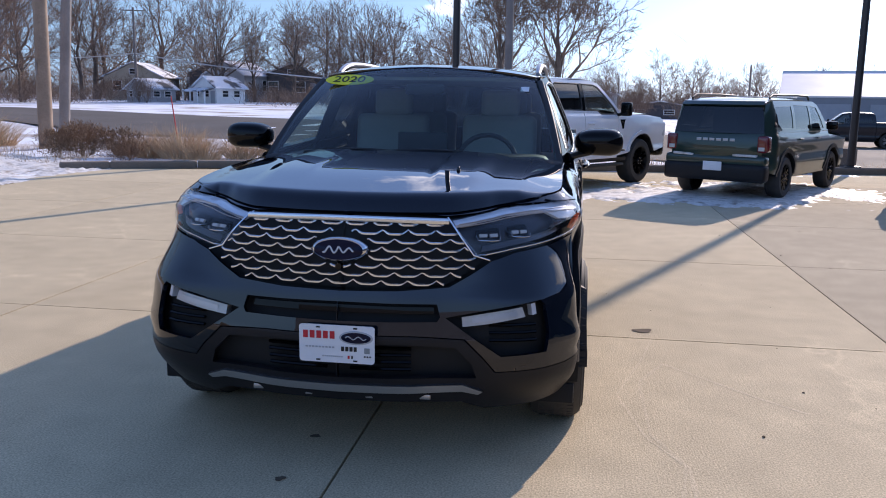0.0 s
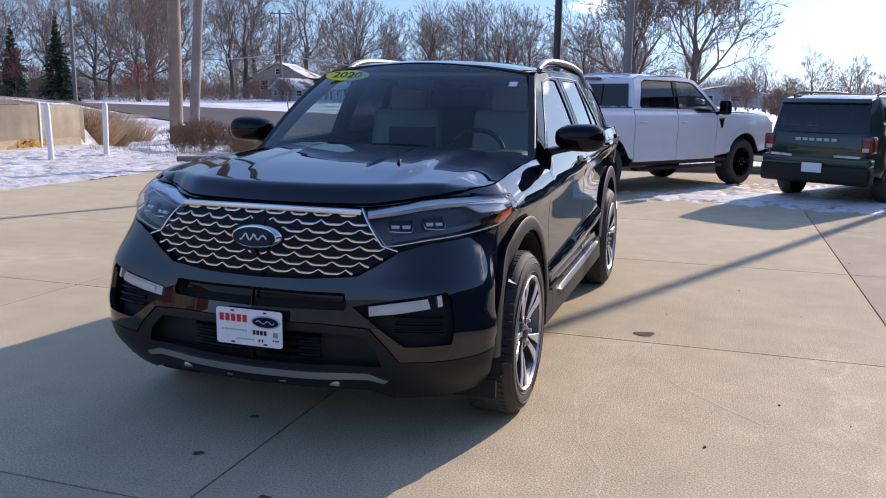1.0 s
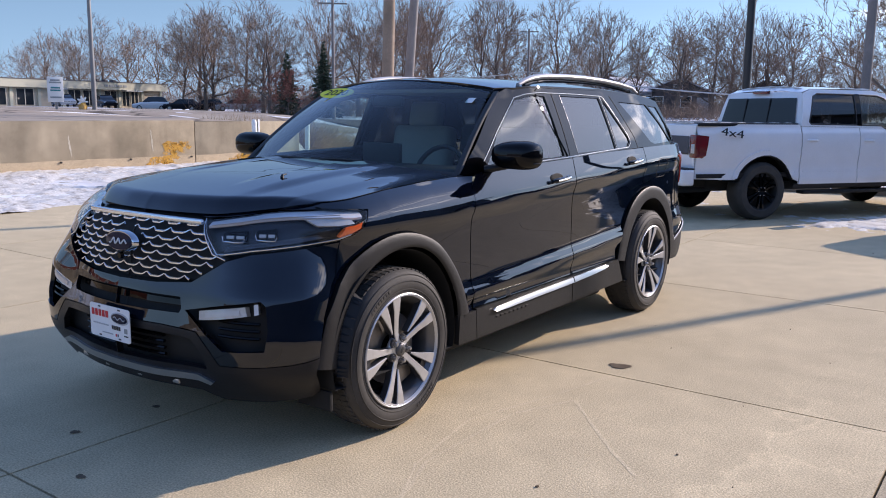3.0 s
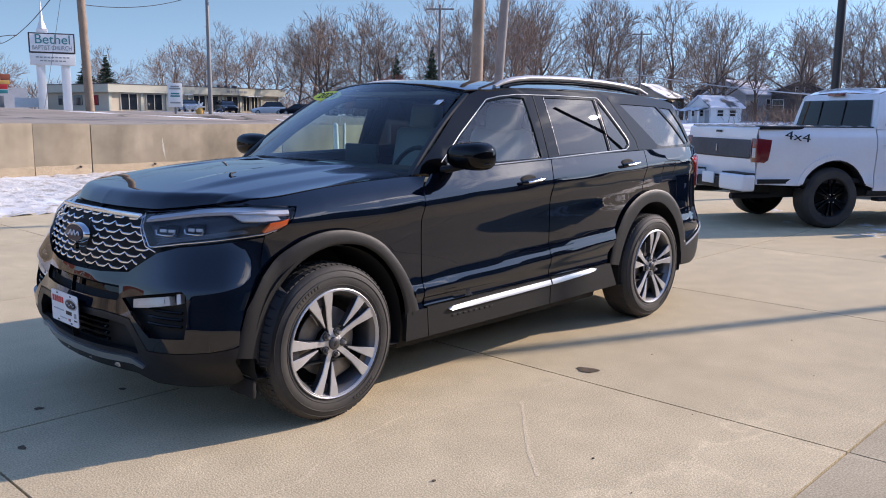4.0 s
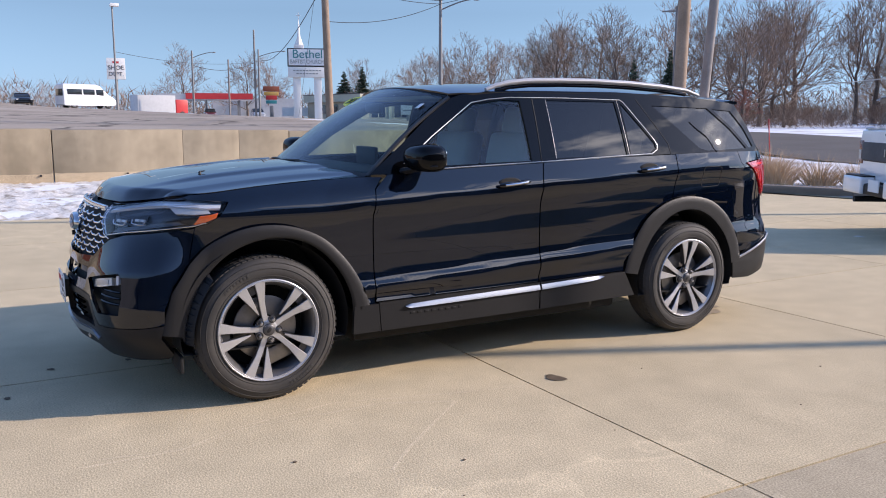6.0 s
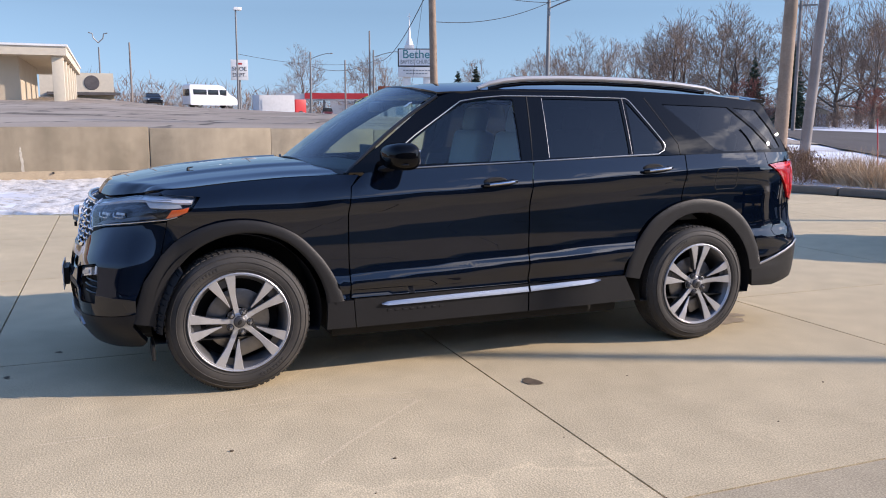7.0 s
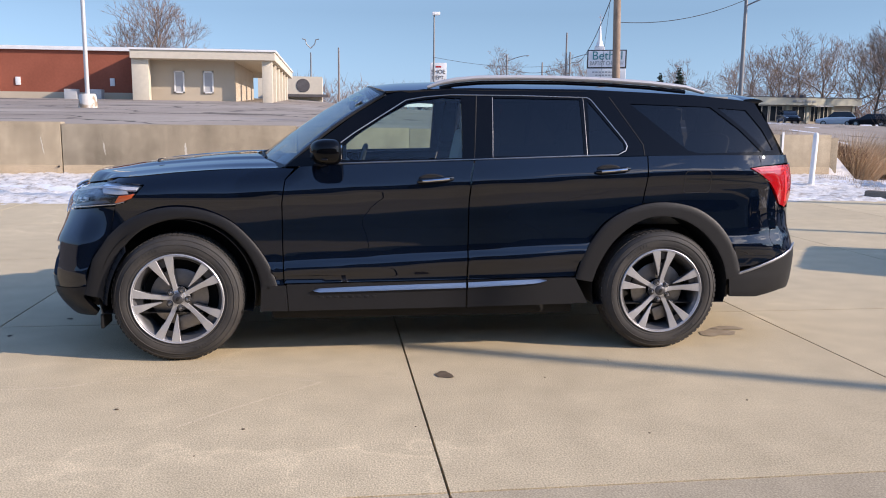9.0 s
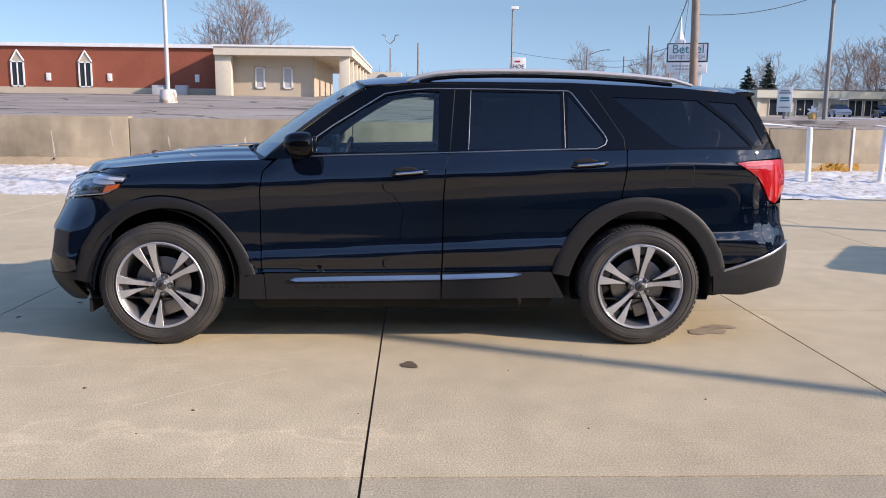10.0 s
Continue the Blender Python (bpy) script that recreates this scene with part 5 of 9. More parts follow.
M_LAMPW = mat("white_lamp_guide", (0.62, 0.64, 0.67), 0.2, var=0.04, coat=1.0)
M_RUNLAMP = mat("clear_lamp_plastic", (0.5, 0.5, 0.48), 0.2, var=0.1, scale=25, coat=1.0)
M_YELLOW = mat("yellow_sticker", (0.85, 0.78, 0.02), 0.5, var=0.04)
M_BLUE = mat("blue_enamel", (0.0018, 0.004, 0.024), 0.35, coat=0.25, spec=0.1)
M_LAMPRED = mat("dark_red_lens", (0.16, 0.006, 0.01), 0.15, var=0.2, scale=9, coat=1.0)
M_REDINK = mat("red_ink", (0.6, 0.02, 0.03), 0.5)
M_BLKINK = mat("black_ink", (0.01, 0.01, 0.01), 0.5)
M_SILVINK = mat("silver_ink", (0.45, 0.46, 0.48), 0.4)


def spaced(pts):
    """Points joined into running-length functions x(s), y(s), and the length."""
    s = [0.0]
    for a, b in zip(pts, pts[1:]):
        s.append(s[-1] + math.dist(a, b))
    return curve(*[(q, p[0]) for q, p in zip(s, pts)]), curve(*[(q, p[1]) for q, p in zip(s, pts)]), s[-1]


fx, fy, F_LEN = spaced([(.962, -1.55), (.957, -1.70), (.945, -1.82), (.920, -1.94), (.872, -2.06), (.79, -2.165), (.68, -2.245), (.52, -2.315), (.35, -2.36), (.18, -2.387), (0, -2.395)])
rx, ry, R_LEN = spaced([(.958, 1.9), (.950, 2.1), (.930, 2.25), (.89, 2.38), (.82, 2.48), (.70, 2.56), (.5, 2.61), (.25, 2.635), (0, 2.64)])
side_x = curve((-1.55, .962), (-1.0, .966), (0, .968), (1.0, .966), (1.9, .958))
D_FRONT = curve((.15, .14), (.24, .075), (.30, .042), (.38, .023), (.44, .014), (.50, .008), (.56, .008), (.60, .015), (.72, .040), (.78, .058), (.90, .076), (1.0, .105), (1.04, .135), (1.10, .2))
D_SIDE = curve((.12, .12), (.22, .065), (.29, .03), (.36, .014), (.45, .014), (.50, .026), (.545, .011), (.578, .0035), (.595, .006), (.655, .027), (.675, .0296), (.72, .0306), (.80, .0318), (.90, .0330), (.975, .0300), (1.01, .0220), (1.035, .0125), (1.052, .0090), (1.075, .0118), (1.12, .026), (1.18, .049), (1.24, .072))
D_REAR = curve((.15, .2), (.30, .05), (.42, .012), (.60, .0), (.68, .014), (.78, .046), (.90, .056), (1.05, .05), (1.2, .07), (1.3, .1))
HOODROLL = curve((-2.1, 1.04), (-1.95, 1.07), (-1.75, 1.108), (-1.5, 1.137), (-1.2, 1.156), (-.87, 1.166), (-.5, 1.4))


CORNER = lambda z: smooth01((.955 - z) / .25) * (.15 + .85 * smooth01((z - .22) / .2))
HOODLINE = curve((-2.0, 1.078), (-1.96, 1.084), (-1.935, 1.094), (-1.90, 1.101), (-1.82, 1.107), (-1.75, 1.113), (-1.5, 1.137), (-1.2, 1.156), (-.87, 1.166), (-.5, 1.4))


def wrap(u, z, proud=0.0):
    """The skin below the belt: u runs along the side as y does, and on round both ends."""
    def at(w):
        if w < -1.55:
            s = min(-1.55 - w, F_LEN)
            return Vector((fx(s), fy(s)))
        if w > 1.9:
            s = min(w - 1.9, R_LEN)
            return Vector((rx(s), ry(s)))
        return Vector((side_x(w), w))
    p = at(u)
    t = at(u + .01) - at(u - .01)
    t = t.normalized() if t.length > 1e-6 else Vector((-1, 0))
    n = Vector((t.y, -t.x))
    wf = smooth01((-1.72 - u) / .62)
    wr = smooth01((u - 1.98) / .55)
    ws = (1 - wf) * (1 - wr)
    d = wf * D_FRONT(z) + wr * D_REAR(z) + ws * D_SIDE(z - .05 * max(-1.2, min(1.7, u)) * smooth01((z - .46) / .12))
    if u < -.7:
        g = max(0.0, 1 - (HOODROLL(u) - z) / .10)
        d += .055 * g * g * smooth01((-.72 - u) / .2)
    # square shoulders of the bumper below the lamps
    d -= .084 * smooth01((-1.80 - u) / .28) * smooth01((u + 2.66) / .46) * CORNER(z)
    p = p - n * (d - proud)
    return Vector((max(p.x, 0.0), p.y, z))


def inverse(f, lo, hi, rising):
    def g(v):
        a, b = lo, hi
        for _ in range(40):
            c = (a + b) / 2
            if (f(c) < v) == rising:
                a = c
            else:
                b = c
        return (a + b) / 2
    return g


inv_fx = inverse(fx, 0, F_LEN, False)
inv_fy = inverse(fy, 0, F_LEN, False)
inv_rx = inverse(rx, 0, R_LEN, False)
inv_ry = inverse(ry, 0, R_LEN, True)


def fr(x, z):
    return (-1.55 - inv_fx(x), z)


def sd(y, z):
    return (-1.55 - inv_fy(y) if y < -1.55 else 1.9 + inv_ry(y) if y > 1.9 else y, z)


def rr(x, z):
    return (1.9 + inv_rx(x), z)


def clad(u, z, proud=0.0):
    p = wrap(u, .40 + .02 * math.sin(z * 9), proud)
    return Vector((p.x - .03 * smooth01((.30 - z) / .1), p.y, z))


XB = curve((-1.0, .815), (-.88, .832), (-.6, .872), (-.2, .893), (.3, .902), (1.2, .898), (1.8, .878), (2.2, .835), (2.5, .77))
XT = curve((-.6, .646), (-.3, .664), (.27, .708), (1.0, .710), (1.6, .692), (2.0, .660), (2.3, .63))


def cabin(y, z, proud=0.0):
    """The skin of the side above the belt."""
    t = (z - 1.2) / .44
    x = XB(y) + (XT(y) - XB(y)) * t + .008 * math.sin(math.pi * min(1, max(0, t)))
    return Vector((x + proud * .9, y, z + proud * .35))


ROOF_Z = curve((-.42, 1.668), (-.33, 1.688), (-.1, 1.714), (.3, 1.727), (1.0, 1.727), (1.6, 1.71), (2.1, 1.675), (2.32, 1.648))


def roof(x, y, proud=0.0):
    return Vector((x, y, ROOF_Z(y) - .068 * (abs(x) / .69) ** 2.6 + proud))


def screen(x, v, proud=0.0):
    """The windscreen: x across at the foot (-1 to 1), v from foot to head."""
    w = .832 + (.662 - .832) * v
    y = -1.075 + .20 * x * x + v * (.735 - .13 * x * x)
    z = 1.205 - .038 * x * x + v * (.482 - .03 * x * x) + .03 * math.sin(math.pi * v)
    return Vector((w * x, y - proud * .5, z + proud * .85))


HZ = curve((-2.35, 1.082), (-2.2, 1.106), (-2.0, 1.135), (-1.62, 1.186), (-1.15, 1.222), (-.9, 1.228))
HE = curve((-2.3, 1.078), (-2.06, 1.088), (-1.9, 1.098), (-1.76, 1.113), (-1.47, 1.142), (-1.12, 1.162), (-.87, 1.166))


def hood_top(x, y):
    """Crowned sheet with a raised middle, its edges creased, and a shallow sunk field before the cowl."""
    a = abs(x)
    z = HZ(y) - (HZ(y) - HE(y)) * min(1.1, a / .86) ** 2.4
    z += .012 * smooth01((.57 + .05 * (y + 1.1) - a) / .10) * smooth01((y + 2.2) / .5)
    return z - .007 * smooth01((.31 + .03 * (y + 1.1) - a) / .03) * smooth01((y + 2.0) / .45)


HOOD_BACK = curve((0, -1.095), (.25, -1.088), (.5, -1.055), (.75, -.995), (1, -.925))
U_NOSE, U_CORNER = -1.55 - F_LEN, -1.55 - inv_fy(-1.93)
LIP_Z = curve((U_NOSE, 1.046), (fr(.46, 0)[0], 1.047), (fr(.6, 0)[0], 1.056), (fr(.75, 0)[0], 1.067), (sd(-2.02, 0)[0], 1.0765), (U_CORNER, 1.081))


def hood_lip(a):
    u = U_NOSE + (U_CORNER - U_NOSE) * a
    return wrap(u, LIP_Z(u), .004)


def hood_side(w):
    u = U_CORNER + (-.865 - U_CORNER) * w
    p = wrap(u, HOODLINE(u) - .002)
    return Vector((p.x - .004, p.y, p.z + .004))


def hood(q, v, proud=0.0):
    """q across from -1 to 1, v from the lip (0) to the cowl (1); the lip rolls over."""
    a = min(1.0, abs(q))
    w = min(1.0, max(0.0, v)) ** 1.5
    lip, side, lip1 = hood_lip(a), hood_side(w), hood_lip(1.0)
    k = a ** 4
    x = lip.x + (.835 * a - lip.x) * w + (side.x - (lip1.x + (.835 - lip1.x) * w)) * k
    y = lip.y + (HOOD_BACK(a) - lip.y) * w + (side.y - (lip1.y + (-.925 - lip1.y) * w)) * k
    d = min(1.0, max(0.0, y - lip.y) / .085)
    f = (1 - (1 - d) ** 2.6)
    z = lip.z + (hood_top(x, y) - lip.z) * f
    z += (side.z - z) * smooth01((a - .80) / .20) ** 1.3
    return Vector((math.copysign(x, q), y, z + proud))


def dense(pts, step=.03, closed=True, round_off=0):
    for _ in range(round_off):
        q = []
        k = len(pts)
        for i in range(k):
            a, b = pts[i], pts[(i + 1) % k]
            q += [(a[0] * .75 + b[0] * .25, a[1] * .75 + b[1] * .25), (a[0] * .25 + b[0] * .75, a[1] * .25 + b[1] * .75)]
        pts = q
    out = []
    k = len(pts)
    for i in range(k if closed else k - 1):
        a, b = pts[i], pts[(i + 1) % k]
        m = max(1, round(math.dist(a, b) / step))
        out += [(a[0] + (b[0] - a[0]) * j / m, a[1] + (b[1] - a[1]) * j / m) for j in range(m)]
    return out if closed else out + [pts[-1]]


def inside(loops, px, py):
    res = np.zeros(len(px), bool)
    for lp in loops:
        for (x0, y0), (x1, y1) in zip(lp, lp[1:] + lp[:1]):
            if y0 != y1:
                res ^= ((y0 > py) != (y1 > py)) & (px < (x1 - x0) * (py - y0) / (y1 - y0) + x0)
    return res


def skin(name, loops, surf, material, parent, label="", step=.035, flange=.014, sides=(1, -1), proud=0.0, centre=(0, 0.1, .7), edge=0.03):
    """A panel of sheet cut from a curved surface by outlines (holes: further loops), with turned-in edges; made for both sides of the car on demand."""
    from_cdt = delaunay
    loops = [dense(lp, edge) for lp in loops]
    allp = np.array([p for lp in loops for p in lp])
    lo, hi = allp.min(0), allp.max(0)
    gxs, gys = np.arange(lo[0] + step / 2, hi[0], step), np.arange(lo[1] + step / 2, hi[1], step)
    g = np.array([(x, y) for x in gxs for y in gys]) if len(gxs) and len(gys) else np.zeros((0, 2))
    if len(g):
        ok = inside(loops, g[:, 0], g[:, 1])
        g = g[ok]
        if len(g):
            dist = np.sqrt(((g[:, None, :] - allp[None, :, :]) ** 2).sum(2)).min(1)
            g = g[dist > .5 * min(step, edge)]
    pts = [Vector(p) for p in allp] + [Vector(p) for p in g]
    es, c = [], 0
    for lp in loops:
        k = len(lp)
        es += [(c + i, c + (i + 1) % k) for i in range(k)]
        c += k
    v2, e2, f2, *_ = from_cdt(pts, es, [], 0, 1e-5)
    cen = np.array([sum((v2[i] for i in f), Vector((0, 0))) / len(f) for f in f2])
    ok = inside(loops, cen[:, 0], cen[:, 1])
    f2 = [f for f, k in zip(f2, ok) if k]
    h = .004
    p3, n3 = [], []
    for v in v2:
        p = surf(v.x, v.y, proud)
        n = (surf(v.x + h, v.y, proud) - surf(v.x - h, v.y, proud)).cross(surf(v.x, v.y + h, proud) - surf(v.x, v.y - h, proud))
        n = n.normalized() if n.length > 1e-12 else Vector((0, 0, 1))
        if n.dot(p - Vector(centre)) < 0:
            n = -n
        p3.append(p)
        n3.append(n)
    seen = {}
    faces = []
    for f in f2:
        a, b, c3 = p3[f[0]], p3[f[1]], p3[f[2]]
        f = list(f)
        if (b - a).cross(c3 - a).dot(n3[f[0]] + n3[f[1]] + n3[f[2]]) < 0:
            f = f[::-1]
        faces.append(f)
        for i in range(len(f)):
            k = (f[i], f[(i + 1) % len(f)])
            seen[k] = seen.get(k, 0) + 1
    rim = [k for k in seen if (k[1], k[0]) not in seen] if flange else []
    made = []
    for s in sides:
        vs = [(p.x * s, p.y, p.z) for p in p3]
        ns = [(n.x * s, n.y, n.z) for n in n3]
        fs = [f if s > 0 else f[::-1] for f in faces]
        for a, b in rim:
            i = len(vs)
            for j, deep in ((a, 0), (b, 0), (b, flange), (a, flange)):
                p = p3[j] - n3[j] * deep
                vs.append((p.x * s, p.y, p.z))
                ns.append((0, 0, 0))
            q = [i, i + 3, i + 2, i + 1]
            fs.append(q if s > 0 else q[::-1])
        me = bpy.data.meshes.new(name)
        me.from_pydata(vs, [], fs)
        me.polygons.foreach_set("use_smooth", [True] * len(me.polygons))
        me.normals_split_custom_set_from_vertices(ns)
        me.materials.append(material)
        ob = new(name, me)
        ob.parent = parent
        if label:
            tagged(ob, label)
        made.append(ob)
    return made


def bar_on(name, pts, surf, r, material, parent, flat=.5, n=8, sides=(1, -1), proud=0.0, label="", closed=False, up=(1, 0, 0)):
    """A moulding that follows a line on a surface."""
    for s in sides:
        q = [surf(u, v, proud) for u, v in pts]
        bm = bmesh.new()
        tube(bm, [(p.x * s, p.y, p.z) for p in q], r, n, flat, up, closed)
        part(name, bm, material, parent, label)


suv = thing("suv", "shiny black three-row SUV with chrome grille, parked on concrete", "car")

def flowing(pts, m=4):
    """The same points with a smooth run between them."""
    q = [pts[0]] + list(pts) + [pts[-1]]
    out = []
    for a, b, c, d in zip(q, q[1:], q[2:], q[3:]):
        for i in range(m):
            t = i / m
            out.append(tuple(.5 * (2 * b[j] + (c[j] - a[j]) * t + (2 * a[j] - 5 * b[j] + 4 * c[j] - d[j]) * t * t + (3 * b[j] - a[j] - 3 * c[j] + d[j]) * t ** 3) for j in (0, 1)))
    return out + [pts[-1]]


# fenders, doors, quarters
ARCH_F = [(-1.90, .77), (-1.81, .85), (-1.66, .917), (-1.5, .94), (-1.34, .917), (-1.19, .85), (-1.07, .735), (-.99, .62), (-.945, .52), (-.925, .458)]
ARCH_R = [(.945, .47), (.985, .60), (1.05, .72), (1.14, .83), (1.26, .905), (1.385, .945), (1.51, .958), (1.64, .945), (1.76, .908), (1.88, .83), (1.97, .73), (2.03, .62), (2.06, .53)]
skin("fender", [[sd(*p) for p in [(-.888, .458), (-.893, .7), (-.893, .96), (-.872, 1.1), (-.815, 1.163), (-.95, 1.163), (-1.2, 1.154), (-1.5, 1.135), (-1.66, 1.119), (-1.74, 1.110), (-1.82, 1.103), (-1.89, 1.098), (-1.924, 1.086), (-1.88, 1.078), (-1.78, 1.074), (-1.688, 1.068), (-1.74, 1.0), (-1.80, .962), (-1.865, .944)] + flowing(ARCH_F)]], wrap, M_PAINT, suv)
doors = {}
for nm, lp in (("front_door", [(-.881, .468), (.243, .478), (.247, .7), (.25, .95), (.262, 1.12), (.285, 1.216), (-.3, 1.198), (-.78, 1.176), (-.865, 1.1), (-.886, .96), (-.886, .7)]),
               ("rear_door", [(.252, .478), (.945, .485)] + flowing(ARCH_R[1:6]) + [(1.376, .95), (1.392, 1.06), (1.402, 1.248), (.8, 1.236), (.294, 1.218), (.270, 1.12), (.258, .95), (.255, .7)])):
    doors[nm] = skin(nm, [lp], wrap, M_PAINT, suv, step=.03)
skin("quarter_panel", [[sd(*p) for p in [(1.383, .952)] + flowing(ARCH_R[6:])] + [sd(2.15, .535), sd(2.3, .575), sd(2.42, .62), rr(.72, .66), rr(.72, .905), sd(2.43, .905), sd(2.365, .93), sd(2.26, 1.08), sd(2.09, 1.178), sd(2.2, 1.191), sd(2.35, 1.200), rr(.72, 1.204), rr(.72, 1.256), sd(2.36, 1.256), sd(2.2, 1.256), (1.9, 1.258), (1.41, 1.25), (1.400, 1.06)]], wrap, M_PAINT, suv)
# shoulder ledges where the glasshouse sits inside the lower skin
for s in (1, -1):
    bm = bmesh.new()
    ys = stops(-.86, 2.42, .06)
    row = []
    for y in ys:
        zb = 1.177 + .04 * (y + .8) if y < .3 else 1.221 + .03 * (y - .3)
        zb = min(zb, 1.252)
        a, b = wrap(*sd(y, zb)), cabin(y, zb - .004)
        row.append([bm.verts.new((p.x * s, p.y, p.z)) for p in (a - Vector((.02, 0, .02)), a, b, b - Vector((.03, 0, 0)))])
    for p, q in zip(row, row[1:]):
        for i in range(3):
            bm.faces.new((p[i], p[i + 1], q[i + 1], q[i]))
    bmesh.ops.recalc_face_normals(bm, faces=bm.faces)
    part("belt_ledge", bm, M_PAINT, suv)

# glasshouse
G1 = [(-.63, 1.212), (.218, 1.232), (.226, 1.600), (.10, 1.606), (-.10, 1.578), (-.26, 1.49), (-.44, 1.372)]
G2 = [(.405, 1.243), (1.0, 1.252), (1.0, 1.602), (.425, 1.606)]
G3 = [(1.036, 1.254), (1.215, 1.262), (1.272, 1.295), (1.268, 1.325), (1.05, 1.598)]
G5 = [(1.955, 1.560), (2.16, 1.548), (2.26, 1.42), (2.325, 1.29), (2.27, 1.278), (2.13, 1.42)]
G4 = [(1.335, 1.580), (1.90, 1.566), (2.09, 1.42), (2.235, 1.276), (1.78, 1.266), (1.70, 1.285)]
CAB = [(-.875, 1.170), (-.60, 1.375), (-.30, 1.598), (-.16, 1.638), (.0, 1.656), (.3, 1.666), (1.04, 1.668), (1.79, 1.643), (2.12, 1.615), (2.235, 1.597), (2.31, 1.45), (2.385, 1.25), (1.4, 1.245), (.29, 1.214), (-.78, 1.172)]
skin("cabin_frame", [CAB, G1, G2, G3, G4, G5], cabin, M_GLOSSBLK, suv, "gloss black window surround and pillars", step=.04, flange=.03)
skin("front_side_window", [G1], cabin, M_GLASS, suv, "clear side window", proud=-.008, flange=0)
for nm, g in (("rear_side_window", G2), ("rear_vent_window", G3), ("quarter_window", G4), ("tailgate_side_glass", G5)):
    skin(nm, [g], cabin, M_GLASSQ if g is G4 or g is G5 else M_GLASSD, suv, "dark tinted window", proud=-.006, flange=0)
bar_on("window_trim", dense([(-.62, 1.190), (-.3, 1.203), (.29, 1.221), (.8, 1.24), (1.225, 1.254)], .05, False), cabin, .0050, M_SATIN, suv, .5, proud=.003, label="bright chrome belt moulding")
bar_on("window_trim", dense([(1.225, 1.256), (1.275, 1.28), (1.287, 1.31), (1.27, 1.345), (1.075, 1.60), (1.05, 1.614), (.6, 1.621), (.16, 1.620), (.0, 1.606), (-.12, 1.585), (-.44, 1.385), (-.655, 1.232)], .04, False), cabin, .0032, M_SATIN, suv, .5, proud=.003, label="bright chrome window moulding")
bar_on("window_divider", dense([(1.018, 1.255), (1.022, 1.61)], .05, False), cabin, .0024, M_BARREL, suv, .4, proud=.002)
bar_on("window_divider", dense([(.408, 1.24), (.428, 1.61)], .05, False), cabin, .0024, M_BARREL, suv, .4, proud=.002)
bar_on("pillar_seam", dense([(.29, 1.22), (.325, 1.615)], .05, False), cabin, .004, M_DARK, suv, .4, proud=.001)
bar_on("quarter_seam", dense([(1.40, 1.25), (1.395, 1.32), (1.20, 1.62)], .05, False), cabin, .003, M_DARK, suv, .4, proud=.001)

# roof, windscreen, hood
skin("roof", [[(-.655, -.25), (-.5, -.297), (-.25, -.328), (0, -.338), (.25, -.328), (.5, -.297), (.655, -.25), (.69, -.1), (.705, .3), (.705, 1.0), (.69, 1.6), (.655, 2.1), (.60, 2.30), (0, 2.34), (-.60, 2.30), (-.655, 2.1), (-.69, 1.6), (-.705, 1.0), (-.705, .3), (-.69, -.1)]], roof, M_PAINT, suv, sides=(1,), step=.07, flange=.03, edge=.06)
skin("windscreen", [[(-1, 0), (-.5, 0), (0, 0), (.5, 0), (1, 0), (.985, .5), (.975, 1), (.5, 1), (0, 1), (-.5, 1), (-.975, 1), (-.985, .5)]], screen, M_SCREEN, suv, "clear windscreen with yellow year sticker", sides=(1,), step=.08, flange=0, edge=.08)
for s in (1, -1):
    bm = bmesh.new()
    tube(bm, [screen(s * (.992 + .003 * i), i / 10, -.004) for i in range(11)], .022, 8, .5, (0, -.5, .85))
    part("windscreen_pillar", bm, M_DASH, suv)
bm = bmesh.new()
tube(bm, [screen(x / 10, 1.0, -.006) for x in range(-10, 11)], .022, 8, .35, (0, -.5, .85))
part("windscreen_header", bm, M_GLOSSBLK, suv)
bm = bmesh.new()
tube(bm, [screen(x / 10, -.02, -.01) for x in range(-10, 11)], .05, 8, .5, (0, -.5, .85))
part("cowl", bm, M_CLAD, suv, "black plastic cowl with wiper arms")
for a, b in ((.55, -.12), (-.05, -.70)):
    bm = bmesh.new()
    tube(bm, [screen(a + (b - a) * i / 8, .008 + .02 * math.sin(i / 8 * 3.1), .014) for i in range(9)], .008, 6)
    part("wiper", bm, M_DASH, suv)
def full_lip():
    low = [fr(0, 1.046), fr(.25, 1.044), fr(.455, 1.034), fr(.6, 1.043), fr(.75, 1.061), sd(-2.02, 1.073), sd(-1.88, 1.077), sd(-1.72, 1.072)]
    return low + [sd(-1.72, 1.10), sd(-1.88, 1.108), sd(-2.02, 1.10), fr(.75, 1.095), fr(.4, 1.095), fr(0, 1.095)]


skin("hood", [[(-1, 0), (1, 0), (1, 1), (-1, 1)]], hood, M_PAINT, suv, sides=(1,), step=.032, flange=.035, edge=.032)
skin("hood_lip", [full_lip()], wrap, M_PAINT, suv, proud=-.012, flange=0, step=.03)
skin("front_filler", [[fr(0, .60), fr(0, 1.09), fr(.5, 1.075), fr(.8, 1.07), sd(-1.8, 1.05), sd(-1.85, .9), fr(.8, .6)]], wrap, M_DARK, suv, proud=-.075, flange=0)
bm = bmesh.new()
p = hood(.42, .55)
rod(bm, p, p + Vector((0, .004, .014)), .010, .006, 10)
rod(bm, p + Vector((0, .004, .012)), p + Vector((0, .03, .016)), .005, .003, 8)
part("washer_nozzle", bm, M_DASH, suv)

